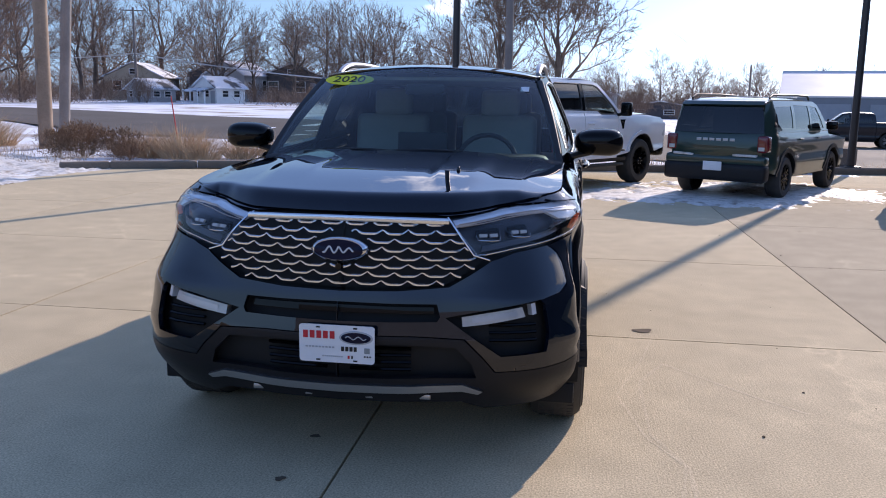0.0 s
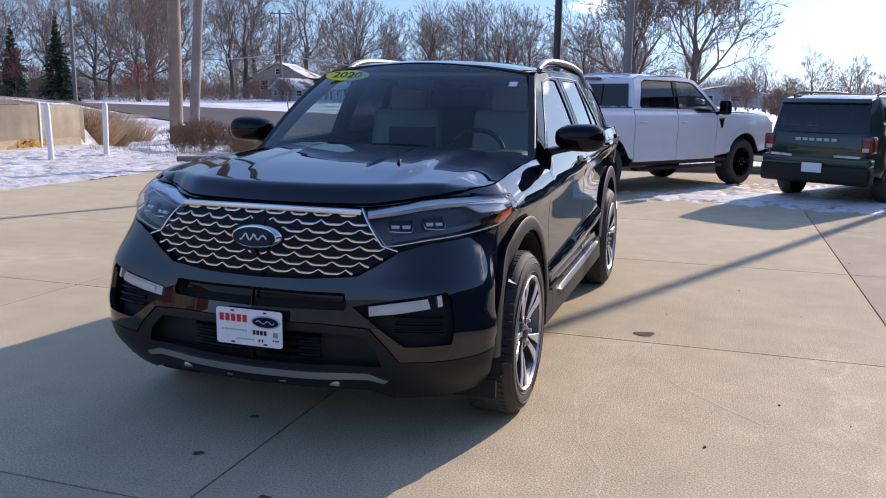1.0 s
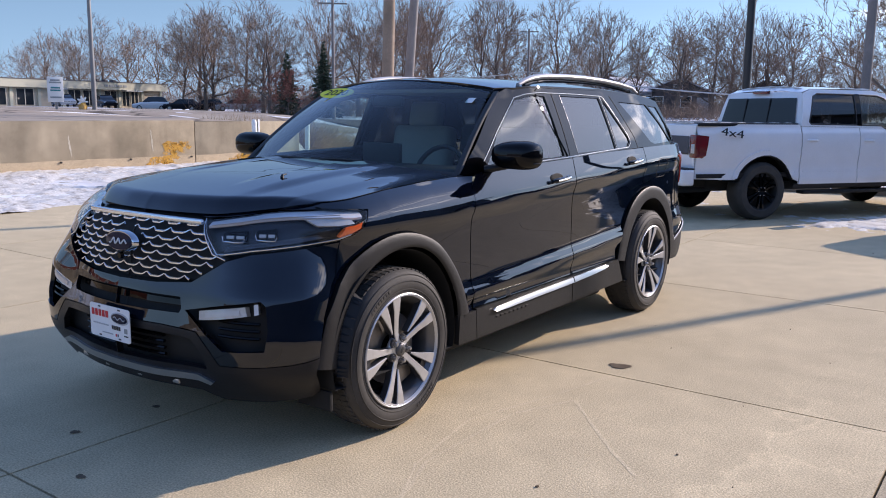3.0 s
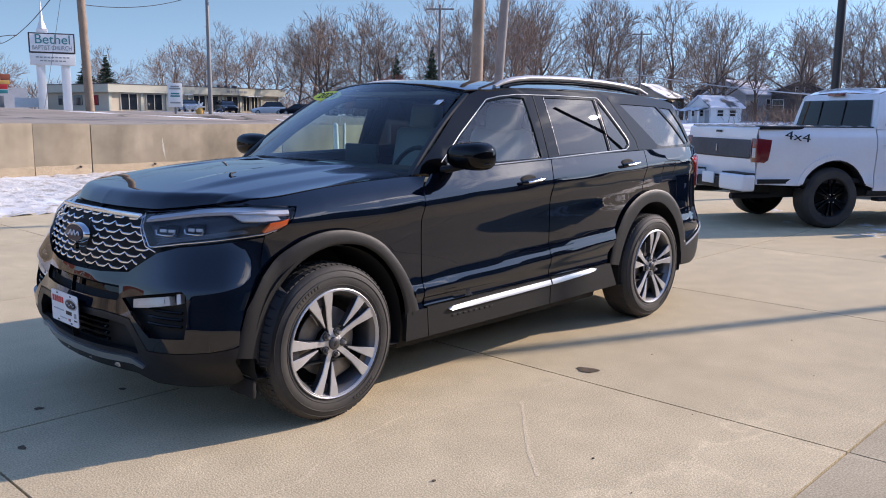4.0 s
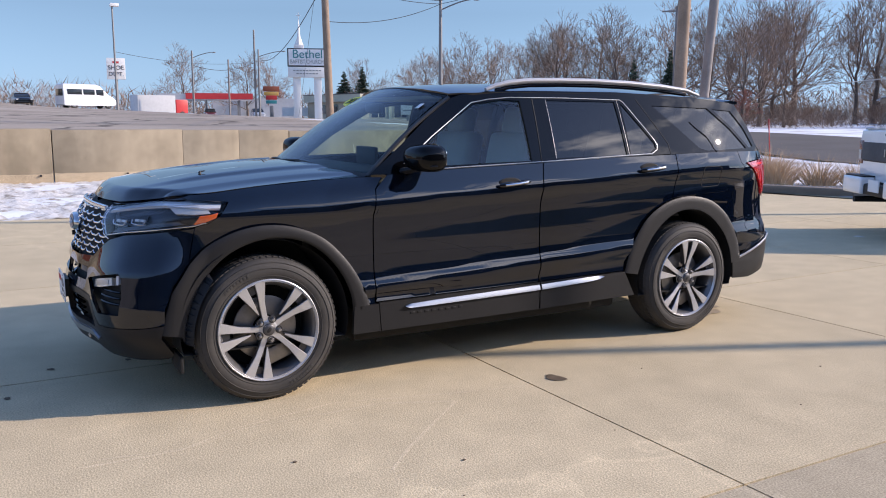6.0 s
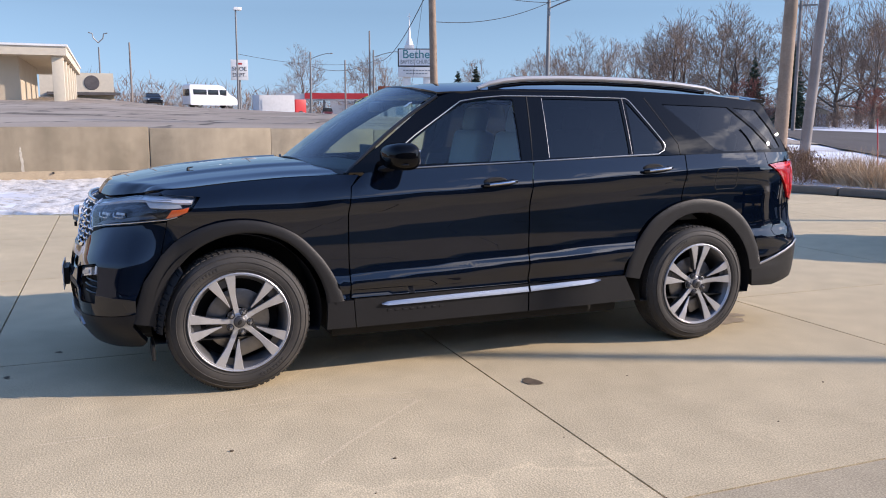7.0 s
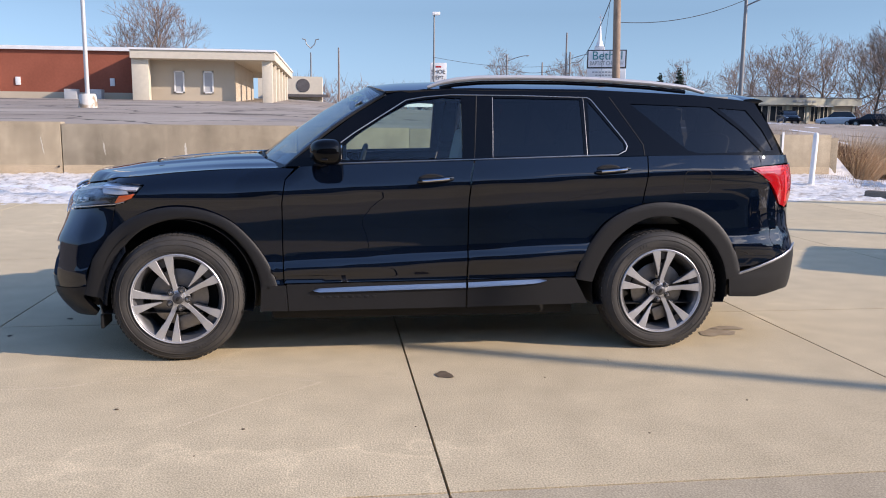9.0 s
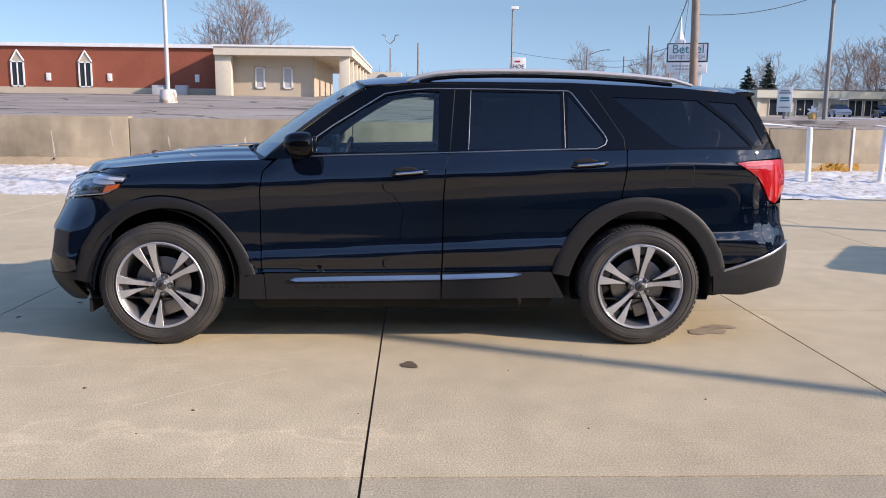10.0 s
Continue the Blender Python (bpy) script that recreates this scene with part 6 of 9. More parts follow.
# front: bumper skin with its openings
GRILLE = [(0, 1.042), (.25, 1.040), (.452, 1.030), (.505, .955), (.545, .895), (.612, .872), (.53, .82), (.445, .772), (.25, .757), (0, .752)]
LAMP = [fr(.462, 1.025), fr(.6, 1.040), fr(.75, 1.058), sd(-2.02, 1.070), sd(-1.88, 1.074), sd(-1.70, 1.066), sd(-1.745, 1.0), sd(-1.80, .962), sd(-1.87, .944), sd(-2.03, .928), fr(.72, .905), fr(.56, .884)]
POCKET = [fr(.432, .652), fr(.62, .693), fr(.765, .722), fr(.780, .70), fr(.785, .60), fr(.775, .515), fr(.63, .503)]
SLOT = [(0, .708), (.40, .704), (.412, .655), (.40, .636), (0, .632)]
LOWER = [(0, .572), (.30, .572), (.50, .562), (.565, .49), (.60, .385), (.52, .368), (0, .362)]
full = lambda lp: [fr(x, z) for x, z in lp]
PAINTED = full([(0, .748), (.25, .753), (.447, .768)] + [(.532, .816), (.618, .868), (.72, .897)]) + [sd(-2.03, .920), sd(-1.87, .937), sd(-1.905, .76), sd(-1.975, .66), sd(-2.01, .55), sd(-2.015, .47), fr(.84, .455), fr(.70, .445), fr(.615, .44), fr(.57, .50), fr(.505, .572), fr(.30, .582), fr(0, .582)]
skin("front_bumper", [PAINTED, full([(.002, p[1]) if p[0] == 0 else p for p in SLOT]), POCKET], wrap, M_PAINT, suv, "gloss black front bumper skin", flange=.02)
skin("lower_bumper", [full([(0, .578), (.30, .578), (.50, .567), (.572, .49), (.612, .436), (.70, .441), (.84, .451)]) + [sd(-2.015, .466), sd(-2.03, .40), sd(-1.99, .30), sd(-2.02, .275), fr(.80, .262), fr(.6, .262), fr(.5, .30), fr(0, .30)],
                     full([(.003, .545), (.28, .545), (.47, .535), (.53, .47), (.55, .41), (.002, .40)])], wrap, M_CLADD, suv, "grained black lower bumper", flange=.03)
skin("bumper_backing", [full([(0, .74), (.5, .76), (.9, .70), (.9, .36), (0, .33)])], wrap, M_DARK, suv, proud=-.06, flange=0)
for s in (1, -1):
    for z in (.435, .465, .495, .522):
        bm = bmesh.new()
        tube(bm, [(wrap(*fr(x, z), -.03).x * s, wrap(*fr(x, z), -.03).y, z) for x in (.05, .15, .25, .30)], .010, 6, .7)
        part("intake_louvre", bm, M_GLOSSBLK, suv)
    for z in (.56, .59, .62):
        bm = bmesh.new()
        tube(bm, [(wrap(*fr(x, z), -.04).x * s, wrap(*fr(x, z), -.04).y, z) for x in (.60, .66, .72, .76)], .009, 6, .7)
        part("side_louvre", bm, M_GLOSSBLK, suv)
skin("slot_bar", [full([(.001, .688), (.39, .684), (.39, .66), (.001, .66)])], wrap, M_GLOSSBLK, suv, proud=-.035, flange=.01)
# silver skid strip
skin("skid_strip", [full([(0, .372), (.30, .373), (.50, .381), (.575, .352), (.56, .338), (.50, .352), (.30, .342), (0, .340)])], wrap, M_SATIN, suv, "satin silver skid strip", proud=.012, flange=.015, step=.02)
for x in (.10, .33, -.10, -.33):
    bm = bmesh.new()
    p = wrap(*fr(abs(x), .32))
    box(bm, (x, p.y + .012, .322), (.085, .02, .022), bevel=.006)
    part("skid_lug", bm, M_SATIN, suv)

# grille: dark recess, chrome links, frame and badge
skin("grille_back", [full(GRILLE)], wrap, M_DARK, suv, proud=-.045, flange=0)


def in_grille(x, z):
    return bool(inside([GRILLE + [(-a, b) for a, b in GRILLE[-2:0:-1]]], np.array([x]), np.array([z]))[0])


def on_front(x, z, proud=0.0):
    p = wrap(*fr(abs(x), z), proud)
    return Vector((math.copysign(p.x, x), p.y, p.z))


PITCH = .114
for row in range(8):
    z0 = 1.002 - row * .0325
    run = []
    for i in range(-220, 221):
        x = i * .003
        t = ((x / PITCH) + (.5 if row % 2 else 0)) % 1.0
        k = abs(t - .5) * 2
        z = z0 + .017 * max(0.0, (k - .36) / .64) ** 1.7
        ok = in_grille(x, z - .004) and in_grille(x, z + .004) and not ((x / .125) ** 2 + ((z - .912) / .068) ** 2 < 1)
        if ok:
            run.append((x, z))
        if run and (not ok or i == 220):
            if len(run) > 6:
                bm = bmesh.new()
                pts = run[::3] + [run[-1]]
                tube(bm, [on_front(a, b, -.012) for a, b in pts], [.0056 - .0026 * min(1, (b - z0) / .015) for a, b in pts], 6, 1.0, (0, 1, 0))
                part("grille_link", bm, M_GRILLE, suv)
            run = []
bm = bmesh.new()
tube(bm, [on_front(x * .0455, 1.024 - .006 * (x / 10) ** 2, .014) for x in range(-10, 11)], .013, 8, .75, (0, 1, 0))
part("grille_bar", bm, M_GRILLE, suv, "wide chrome bar along the grille top")
for s in (1, -1):
    bm = bmesh.new()
    tube(bm, [on_front(s * x, z, .002) for x, z in dense([(.455, 1.03), (.505, .955), (.548, .893), (.612, .872)], .03, False)], .0035, 6, .8, (0, 1, 0))
    part("grille_edge", bm, M_GRILLE, suv)
badge = part("badge", lathe(bmesh.new(), [(0.0, .012), (.9, .012), (1.0, .004), (1.06, -.012)], 40, Matrix.Translation(on_front(.001, .912, .012)) @ Matrix.Rotation(radians(83), 4, "X") @ Matrix.Diagonal((.110, .048, 1, 1))), M_CHROME, suv, "blue oval badge with chrome rim")
part("badge_field", lathe(bmesh.new(), [(0.0, .0), (.94, .0), (1.0, -.004)], 40, Matrix.Translation(on_front(.001, .912, .0265)) @ Matrix.Rotation(radians(83), 4, "X") @ Matrix.Diagonal((.101, .0415, 1, 1))), M_BLUE, badge)
bm = bmesh.new()
tube(bm, [on_front(x, .912 + (.012 - .09 * max(0, x)) * math.sin(x * 150 + 1), .030) for x in stops(-.064, .064, .003)], .0036, 6, 1, (0, 1, 0))
part("badge_script", bm, M_LAMPW, badge)
bm = bmesh.new()
rod(bm, on_front(.001, .845, .0), on_front(.001, .845, .016), .016, .013, 14)
part("camera_lens", bm, M_GLOSSBLK, suv)

# headlamps
LAMP_TOP = curve(*[(q[0], q[1]) for q in LAMP[:6]])
for s in (1, -1):
    lamp = new("headlamp")
    lamp.parent = suv
    tagged(lamp, "clear headlamp with chrome blade and amber corner")
    skin("housing", [LAMP], wrap, M_HOUSING, lamp, proud=-.060, flange=0, sides=(s,))
    skin("lens", [LAMP], wrap, M_LENS, lamp, proud=.002, flange=0, sides=(s,))

    def ledge(u, z, proud=0.0):
        return wrap(u, z, proud - .004 - 1.3 * max(0.0, z - LAMP_TOP(u) + .034))
    skin("blade", [[fr(.478, 1.016), fr(.6, 1.032), fr(.75, 1.050), sd(-2.02, 1.062), sd(-1.88, 1.068), sd(-1.716, 1.062), sd(-1.738, 1.038), sd(-1.80, 1.038), sd(-1.9, 1.043), sd(-2.03, 1.045), fr(.75, 1.036), fr(.6, 1.018), fr(.484, 1.002)]], ledge, M_LAMPW, lamp, "white light guide along the upper edge", flange=.012, sides=(s,), step=.014, edge=.014)
    for zo in (.012, .020):
        bar_on("guide_line", [(u, LAMP_TOP(u) - zo - .012) for u in stops(fr(.50, 0)[0], sd(-1.84, 0)[0], .03)], ledge, .0022, M_SATIN, lamp, sides=(s,), proud=.002)
    bar_on("edge_trim", dense([fr(.466, 1.020), fr(.49, .985), fr(.565, .892), fr(.60, .893), fr(.72, .912), sd(-2.03, .935), sd(-1.87, .951), sd(-1.81, .967)], .03, False), wrap, .0030, M_CHROME, lamp, sides=(s,), proud=-.004)
    skin("corner_reflector", [[sd(-1.838, 1.002), sd(-1.79, 1.006), sd(-1.748, 1.016), sd(-1.760, .990), sd(-1.81, .970), sd(-1.86, .958), sd(-1.872, .957)]], wrap, M_AMBER, lamp, "amber side reflector", proud=-.006, flange=.02, sides=(s,), step=.02, edge=.02)
    # pale piece set in where the lamp's outer corner reads bright
    skin("pale_corner", [[sd(-2.0, 1.040), sd(-1.90, 1.042), sd(-1.80, 1.036), sd(-1.785, 1.012), sd(-1.86, 1.008), sd(-1.96, 1.012)]], wrap, M_RUNLAMP, lamp, "pale piece in the lamp corner above the amber", proud=-.014, flange=.01, sides=(s,), step=.02, edge=.02)
    for x, w in ((.628, .118), (.775, .118)):
        u0 = fr(x, 0)[0]
        z0 = .960 + .06 * (x - .6)
        ring = dense([(u0 + w * .5, z0 + .026), (u0 - w * .5, z0 + .020), (u0 - w * .56, z0 + .006), (u0 - w * .5, z0 - .018), (u0 + w * .42, z0 - .024), (u0 + w * .5, z0 - .014)], .02)
        skin("projector", [ring], wrap, M_GLOSSBLK, lamp, proud=-.040, flange=.02, sides=(s,), step=.02, edge=.02)
        low_half = [(u0 + w * .48, z0 - .004), (u0 + w * .40, z0 - .020), (u0, z0 - .020), (u0 - w * .46, z0 - .016), (u0 - w * .54, z0 + .004)]
        bar_on("projector_frame", dense(low_half, .012, False), wrap, .0026, M_CHROME, lamp, sides=(s,), proud=-.022)
        for dx in (-.22, .22):
            skin("projector_lens", [[(u0 + w * (dx + .17), z0 + .006), (u0 + w * (dx - .17), z0 + .006), (u0 + w * (dx - .15), z0 - .006), (u0 + w * (dx + .15), z0 - .006)]], wrap, M_RUNLAMP, lamp, proud=-.030, flange=.01, sides=(s,), step=.02, edge=.02)
    skin("lamp_floor", [[fr(.585, .900), fr(.72, .920), sd(-2.02, .944), sd(-1.92, .955), sd(-1.95, .972), fr(.72, .936), fr(.60, .920)]], lambda u, z, p=0.0: wrap(u, z, p - .045 + 1.2 * max(0, LAMP_TOP(u) - .12 - z)), M_RIMD, lamp, flange=0, sides=(s,), step=.02, edge=.02)
    # lower running lamps in their pockets
    skin("pocket_back", [POCKET], wrap, M_GLOSSBLK, suv, proud=-.065, flange=0, sides=(s,))
    run_lamp = skin("running_lamp", [[fr(.500, .614), fr(.497, .652), fr(.60, .672), fr(.712, .693), fr(.720, .655), fr(.60, .629)]], wrap, M_RUNLAMP, suv, "clear white running lamp", proud=-.02, flange=.05, sides=(s,), step=.02, edge=.02)[0]
    skin("lamp_insert", [[fr(.535, .630), fr(.535, .650), fr(.62, .666), fr(.692, .679), fr(.695, .660), fr(.62, .644)]], wrap, M_SATIN, run_lamp, proud=-.016, flange=.004, sides=(s,), step=.02, edge=.02)
    skin("side_marker", [[fr(.742, .704), fr(.756, .707), fr(.758, .664), fr(.744, .660)]], wrap, M_LAMPW, suv, proud=-.02, flange=.04, sides=(s,), step=.02, edge=.02)

# wheel-arch claddings and sills
INNER_F = [(-1.03, .30), (-1.025, .42), (-1.04, .53), (-1.10, .66), (-1.20, .775), (-1.32, .845), (-1.45, .868), (-1.58, .855), (-1.71, .80), (-1.81, .71), (-1.88, .60), (-1.92, .48), (-1.935, .36), (-1.955, .27)]
INNER_R = [(1.03, .315), (1.055, .45), (1.10, .57), (1.18, .70), (1.29, .80), (1.40, .855), (1.51, .868), (1.63, .852), (1.76, .785), (1.87, .68), (1.935, .57), (1.97, .45), (1.98, .34)]


def arch_surface(outer, inner, dip=.022):
    """Arch moulding: rolled over towards the body and rounded into the wheel well."""
    mid = Vector((outer[len(outer) // 2][0], .40))
    grow = lambda pts, k: np.array([sd(mid.x + (p[0] - mid.x) * k, mid.y + (p[1] - mid.y) * k) for p in pts])
    po, pi = grow(outer, 1.014), grow(inner, .984)

    def away(line, u, z):
        a, b = line[:-1], line[1:]
        t = np.clip(((u - a[:, 0]) * (b - a)[:, 0] + (z - a[:, 1]) * (b - a)[:, 1]) / ((b - a) ** 2).sum(1), 0, 1)
        return float(np.hypot(a[:, 0] + t * (b - a)[:, 0] - u, a[:, 1] + t * (b - a)[:, 1] - z).min())

    def surf(u, z, proud=0.0):
        p = clad(u, z)
        do, di = away(po, u, z), away(pi, u, z)
        k = .020 * math.sqrt(1 - (1 - min(1, do / .05)) ** 2) - dip * (1 - math.sqrt(max(0, 1 - (1 - min(1, di / .022)) ** 2)))
        return Vector((p.x + k + proud - .008, p.y, z))
    return surf


for outer, inner, ends in ((ARCH_F, INNER_F, [(-1.95, .40), (-2.035, .42), (-2.015, .50), (-1.98, .63), (-1.90, .765)]), (ARCH_R, INNER_R, None)):
    fo, fi = flowing(outer), flowing(inner)
    if ends:
        lp = [(-.925, .455)] + flowing(inner[1:13]) + ends[:-1] + flowing([ends[-1]] + outer[1:])[:-1]
        fo = ends[1:-1] + flowing([ends[-1]] + outer[1:])
    else:
        lp = [outer[0]] + flowing(inner[1:12]) + [(2.06, .47)] + flowing(outer)[::-1][:-1]
    skin("arch_cladding", [[sd(*p) for p in lp]], arch_surface(fo, fi if ends else flowing(inner[1:12]), .022 if ends else .003), M_CLAD, suv, "grained black wheel-arch cladding", proud=0, flange=.05, step=.011, edge=.014)
skin("sill_end", [[(-1.03, .298), (-.862, .298), (-.872, .455), (-.922, .455), (-1.02, .452)]], clad, M_CLAD, suv, proud=.012, flange=.03)
skin("door_cladding", [[(-.856, .298), (.238, .303), (.240, .472), (-.868, .462)]], clad, M_CLAD, suv, "grained black door cladding", proud=.012, flange=.03)
skin("door_cladding", [[(.248, .303), (1.03, .312), (.94, .478), (.248, .473)]], clad, M_CLAD, suv, "grained black door cladding", proud=.012, flange=.03)
def sill_strip(u0, u1, z_low, z_high):
    """A crowned bright bar along the sill, leaning back so that it mirrors the sky, its ends drawn to points."""
    for s in (1, -1):
        bm = bmesh.new()
        rows = []
        for u in stops(u0, u1, .02):
            a, b = z_low(u), z_high(u)
            row = []
            for i in range(8):
                v = i / 7
                z = a + (b - a) * v
                p = wrap(u, .42)
                row.append(bm.verts.new((s * (p.x + .030 - .015 * v ** 1.3 - .02 * (v == 1) - .02 * (v == 0)), u, z)))
            rows.append(row)
        for p, q in zip(rows, rows[1:]):
            for i in range(7):
                bm.faces.new((p[i], q[i], q[i + 1], p[i + 1]) if s > 0 else (p[i + 1], q[i + 1], q[i], p[i]))
        bmesh.ops.recalc_face_normals(bm, faces=bm.faces)
        part("sill_strip", bm, M_STRIP, suv, "polished sill strip")


sill_strip(-.71, .236, curve((-.71, .424), (-.67, .4105), (.24, .4225)), curve((-.71, .427), (-.67, .441), (.24, .4655)))
sill_strip(.250, .752, curve((.25, .4225), (.68, .4440), (.76, .466)), curve((.25, .4665), (.70, .4770), (.76, .468)))
for s in (1, -1):
    for k in range(8):
        bm = bmesh.new()
        u = -.66 + k * .046
        p = wrap(u, .385, .0095)
        box(bm, (p.x * s, u, .382), (.012, .028, .014), bevel=.004)
        part("raised_mark", bm, M_CLAD, suv)
# rear lower bumper and tail lamps
skin("rear_bumper", [[sd(*p) for p in [(2.0, .335), (1.99, .45), (2.07, .49), (2.15, .52), (2.3, .56), (2.42, .605)]] + [rr(.72, .645), rr(.3, .66), rr(.01, .66), rr(.01, .36), rr(.7, .36), sd(2.40, .36), sd(2.2, .325)]], wrap, M_CLAD, suv, "grained black rear bumper", proud=.006, flange=.03)
bar_on("bumper_strip", [sd(2.05, .485), sd(2.12, .505), sd(2.2, .53), sd(2.3, .565), sd(2.38, .595), sd(2.45, .625), rr(.72, .652)], wrap, .009, M_SATIN, suv, .6, proud=.012)
skin("tailgate", [[rr(.715, .665), rr(.715, 1.25), rr(.01, 1.25), rr(.01, .665)]], wrap, M_PAINT, suv, flange=.02)
for s in (1, -1):
    tail = skin("tail_lamp", [[sd(2.10, 1.176), sd(2.2, 1.186), sd(2.35, 1.192), rr(.60, 1.195), rr(.60, 1.06), rr(.74, 1.0), sd(2.44, .912), sd(2.37, .935), sd(2.31, 1.03), sd(2.26, 1.085), sd(2.17, 1.14)]], wrap, M_REDLENS, suv, "red tail lamp with bright guides", proud=.010, flange=.025, sides=(s,), step=.025)[0]
    skin("light_guide", [[sd(2.15, 1.168), sd(2.4, 1.178), sd(2.41, 1.166), sd(2.17, 1.155)]], wrap, M_GUIDE, tail, proud=.0125, flange=.004, sides=(s,), step=.02, edge=.02)
    skin("light_guide", [[sd(2.40, 1.15), sd(2.425, 1.15), sd(2.445, .95), sd(2.425, .95)]], wrap, M_GUIDE, tail, proud=.0125, flange=.004, sides=(s,), step=.02, edge=.02)
bm = bmesh.new()
v = [(-.60, 2.27, 1.63), (.60, 2.27, 1.63), (.76, 2.42, 1.25), (-.76, 2.42, 1.25)]
bm.faces.new([bm.verts.new(p) for p in v])
bmesh.ops.solidify(bm, geom=bm.faces[:], thickness=.006)
part("rear_window", bm, M_GLASSD, suv, "dark tinted rear window")
bm = bmesh.new()
tube(bm, [(x * .062, 2.27 - .03 * (x / 10) ** 2, 1.655 - .045 * (x / 10) ** 2) for x in range(-10, 11)], .075, 8, .22)
part("spoiler", bm, M_PAINT, suv)
# fuel flap, door handles
for s in (1, -1):
    if s > 0:
        bar_on("fuel_flap_seam", dense([(1.65, 1.03), (1.65, 1.14), (1.665, 1.157), (1.81, 1.160), (1.826, 1.145), (1.83, 1.04), (1.815, 1.02), (1.665, 1.015)], .03), wrap, .0022, M_DARK, suv, .5, sides=(1,), proud=.0005, closed=True)
    for nm, y0, z0 in (("front_door", .04, 1.098), ("rear_door", 1.165, 1.158)):
        door = doors[nm][0 if s > 0 else 1]
        bm = bmesh.new()
        p = wrap(y0 - .02, z0 + .005)
        lathe(bm, [(.0, .004), (.85, .004), (1.0, -.004)], 24, Matrix.Translation((p.x * s, p.y, p.z)) @ Matrix.Rotation(radians(90 * s), 4, "Y") @ Matrix.Diagonal((.034, .085, 1, 1)))
        part("handle_cup", bm, M_DARK, door)
        bm = bmesh.new()
        q = [(wrap(y0 - .11 + .22 * i / 8, z0 + .018 * i / 8 - .005, .018 + .020 * math.sin(math.pi * i / 8) ** .6)) for i in range(9)]
        tube(bm, [(p.x * s, p.y, p.z) for p in q], [.009] + [.013] * 7 + [.009], 8, 1.2, (0, 0, 1))
        part("door_handle", bm, M_PAINT, door)
        bm = bmesh.new()
        tube(bm, [(p.x * s + .012 * s, p.y, p.z) for p in q[1:-1]], .006, 6, 1.1, (0, 0, 1))
        part("handle_strip", bm, M_CHROME, door, "chrome handle strip")
# mirrors
for s in (1, -1):
    mir = new("door_mirror")
    mir.parent = suv
    bm = bmesh.new()
    bmesh.ops.create_uvsphere(bm, u_segments=28, v_segments=16, radius=1)
    for v in bm.verts:
        x, y, z = v.co
        sq = lambda a, e: math.copysign(abs(a) ** e, a)
        v.co = Vector((sq(x, .7) * .138, sq(y, .75) * (.118 if y < 0 else .078), sq(z, .7) * (.076 + .008 * x)))
        v.co = Vector((s * (1.038 + v.co.x), -.60 + v.co.y + .03 * v.co.x, 1.272 + v.co.z))
    part("mirror_shell", bm, M_GLOSSBLK, mir)
    bm = bmesh.new()
    box(bm, (s * 1.038, -.548, 1.272), (.20, .006, .085), bevel=.02)
    part("mirror_glass", bm, M_CHROME, mir)
    bm = bmesh.new()
    tube(bm, [(s * .87, -.66, 1.19), (s * .92, -.64, 1.20), (s * 1.0, -.62, 1.215)], [.045, .035, .03], 8, .55)
    part("mirror_arm", bm, M_CLAD, mir)
    bm = bmesh.new()
    tube(bm, [(s * (1.038 + .145 * math.sin(a)), -.60 - .085 * math.cos(a), 1.232) for a in stops(-.6, 1.4, .2)], .006, 6)
    part("mirror_strip", bm, M_CLAD, mir)
# roof rails
for s in (1, -1):
    bm = bmesh.new()
    ys = [.02, .10, .20, .35, .6, .9, 1.2, 1.5, 1.75, 1.88]
    zs = [1.668, 1.696, 1.716, 1.731, 1.738, 1.739, 1.732, 1.716, 1.694, 1.660]
    tube(bm, [(s * (.655 - .02 * max(0, y - 1)), y, z) for y, z in zip(ys, zs)], [.014, .020] + [.023] * 6 + [.019, .014], 10, .75)
    rail = part("roof_rail", bm, M_RAIL, suv, "satin silver roof rail")
    bm = bmesh.new()
    tube(bm, [(s * (.648 - .02 * max(0, y - 1)), y, z - .030) for y, z in zip(ys[1:-1], zs[1:-1])], .014, 8, .9)
    part("rail_base", bm, M_GLOSSBLK, rail)

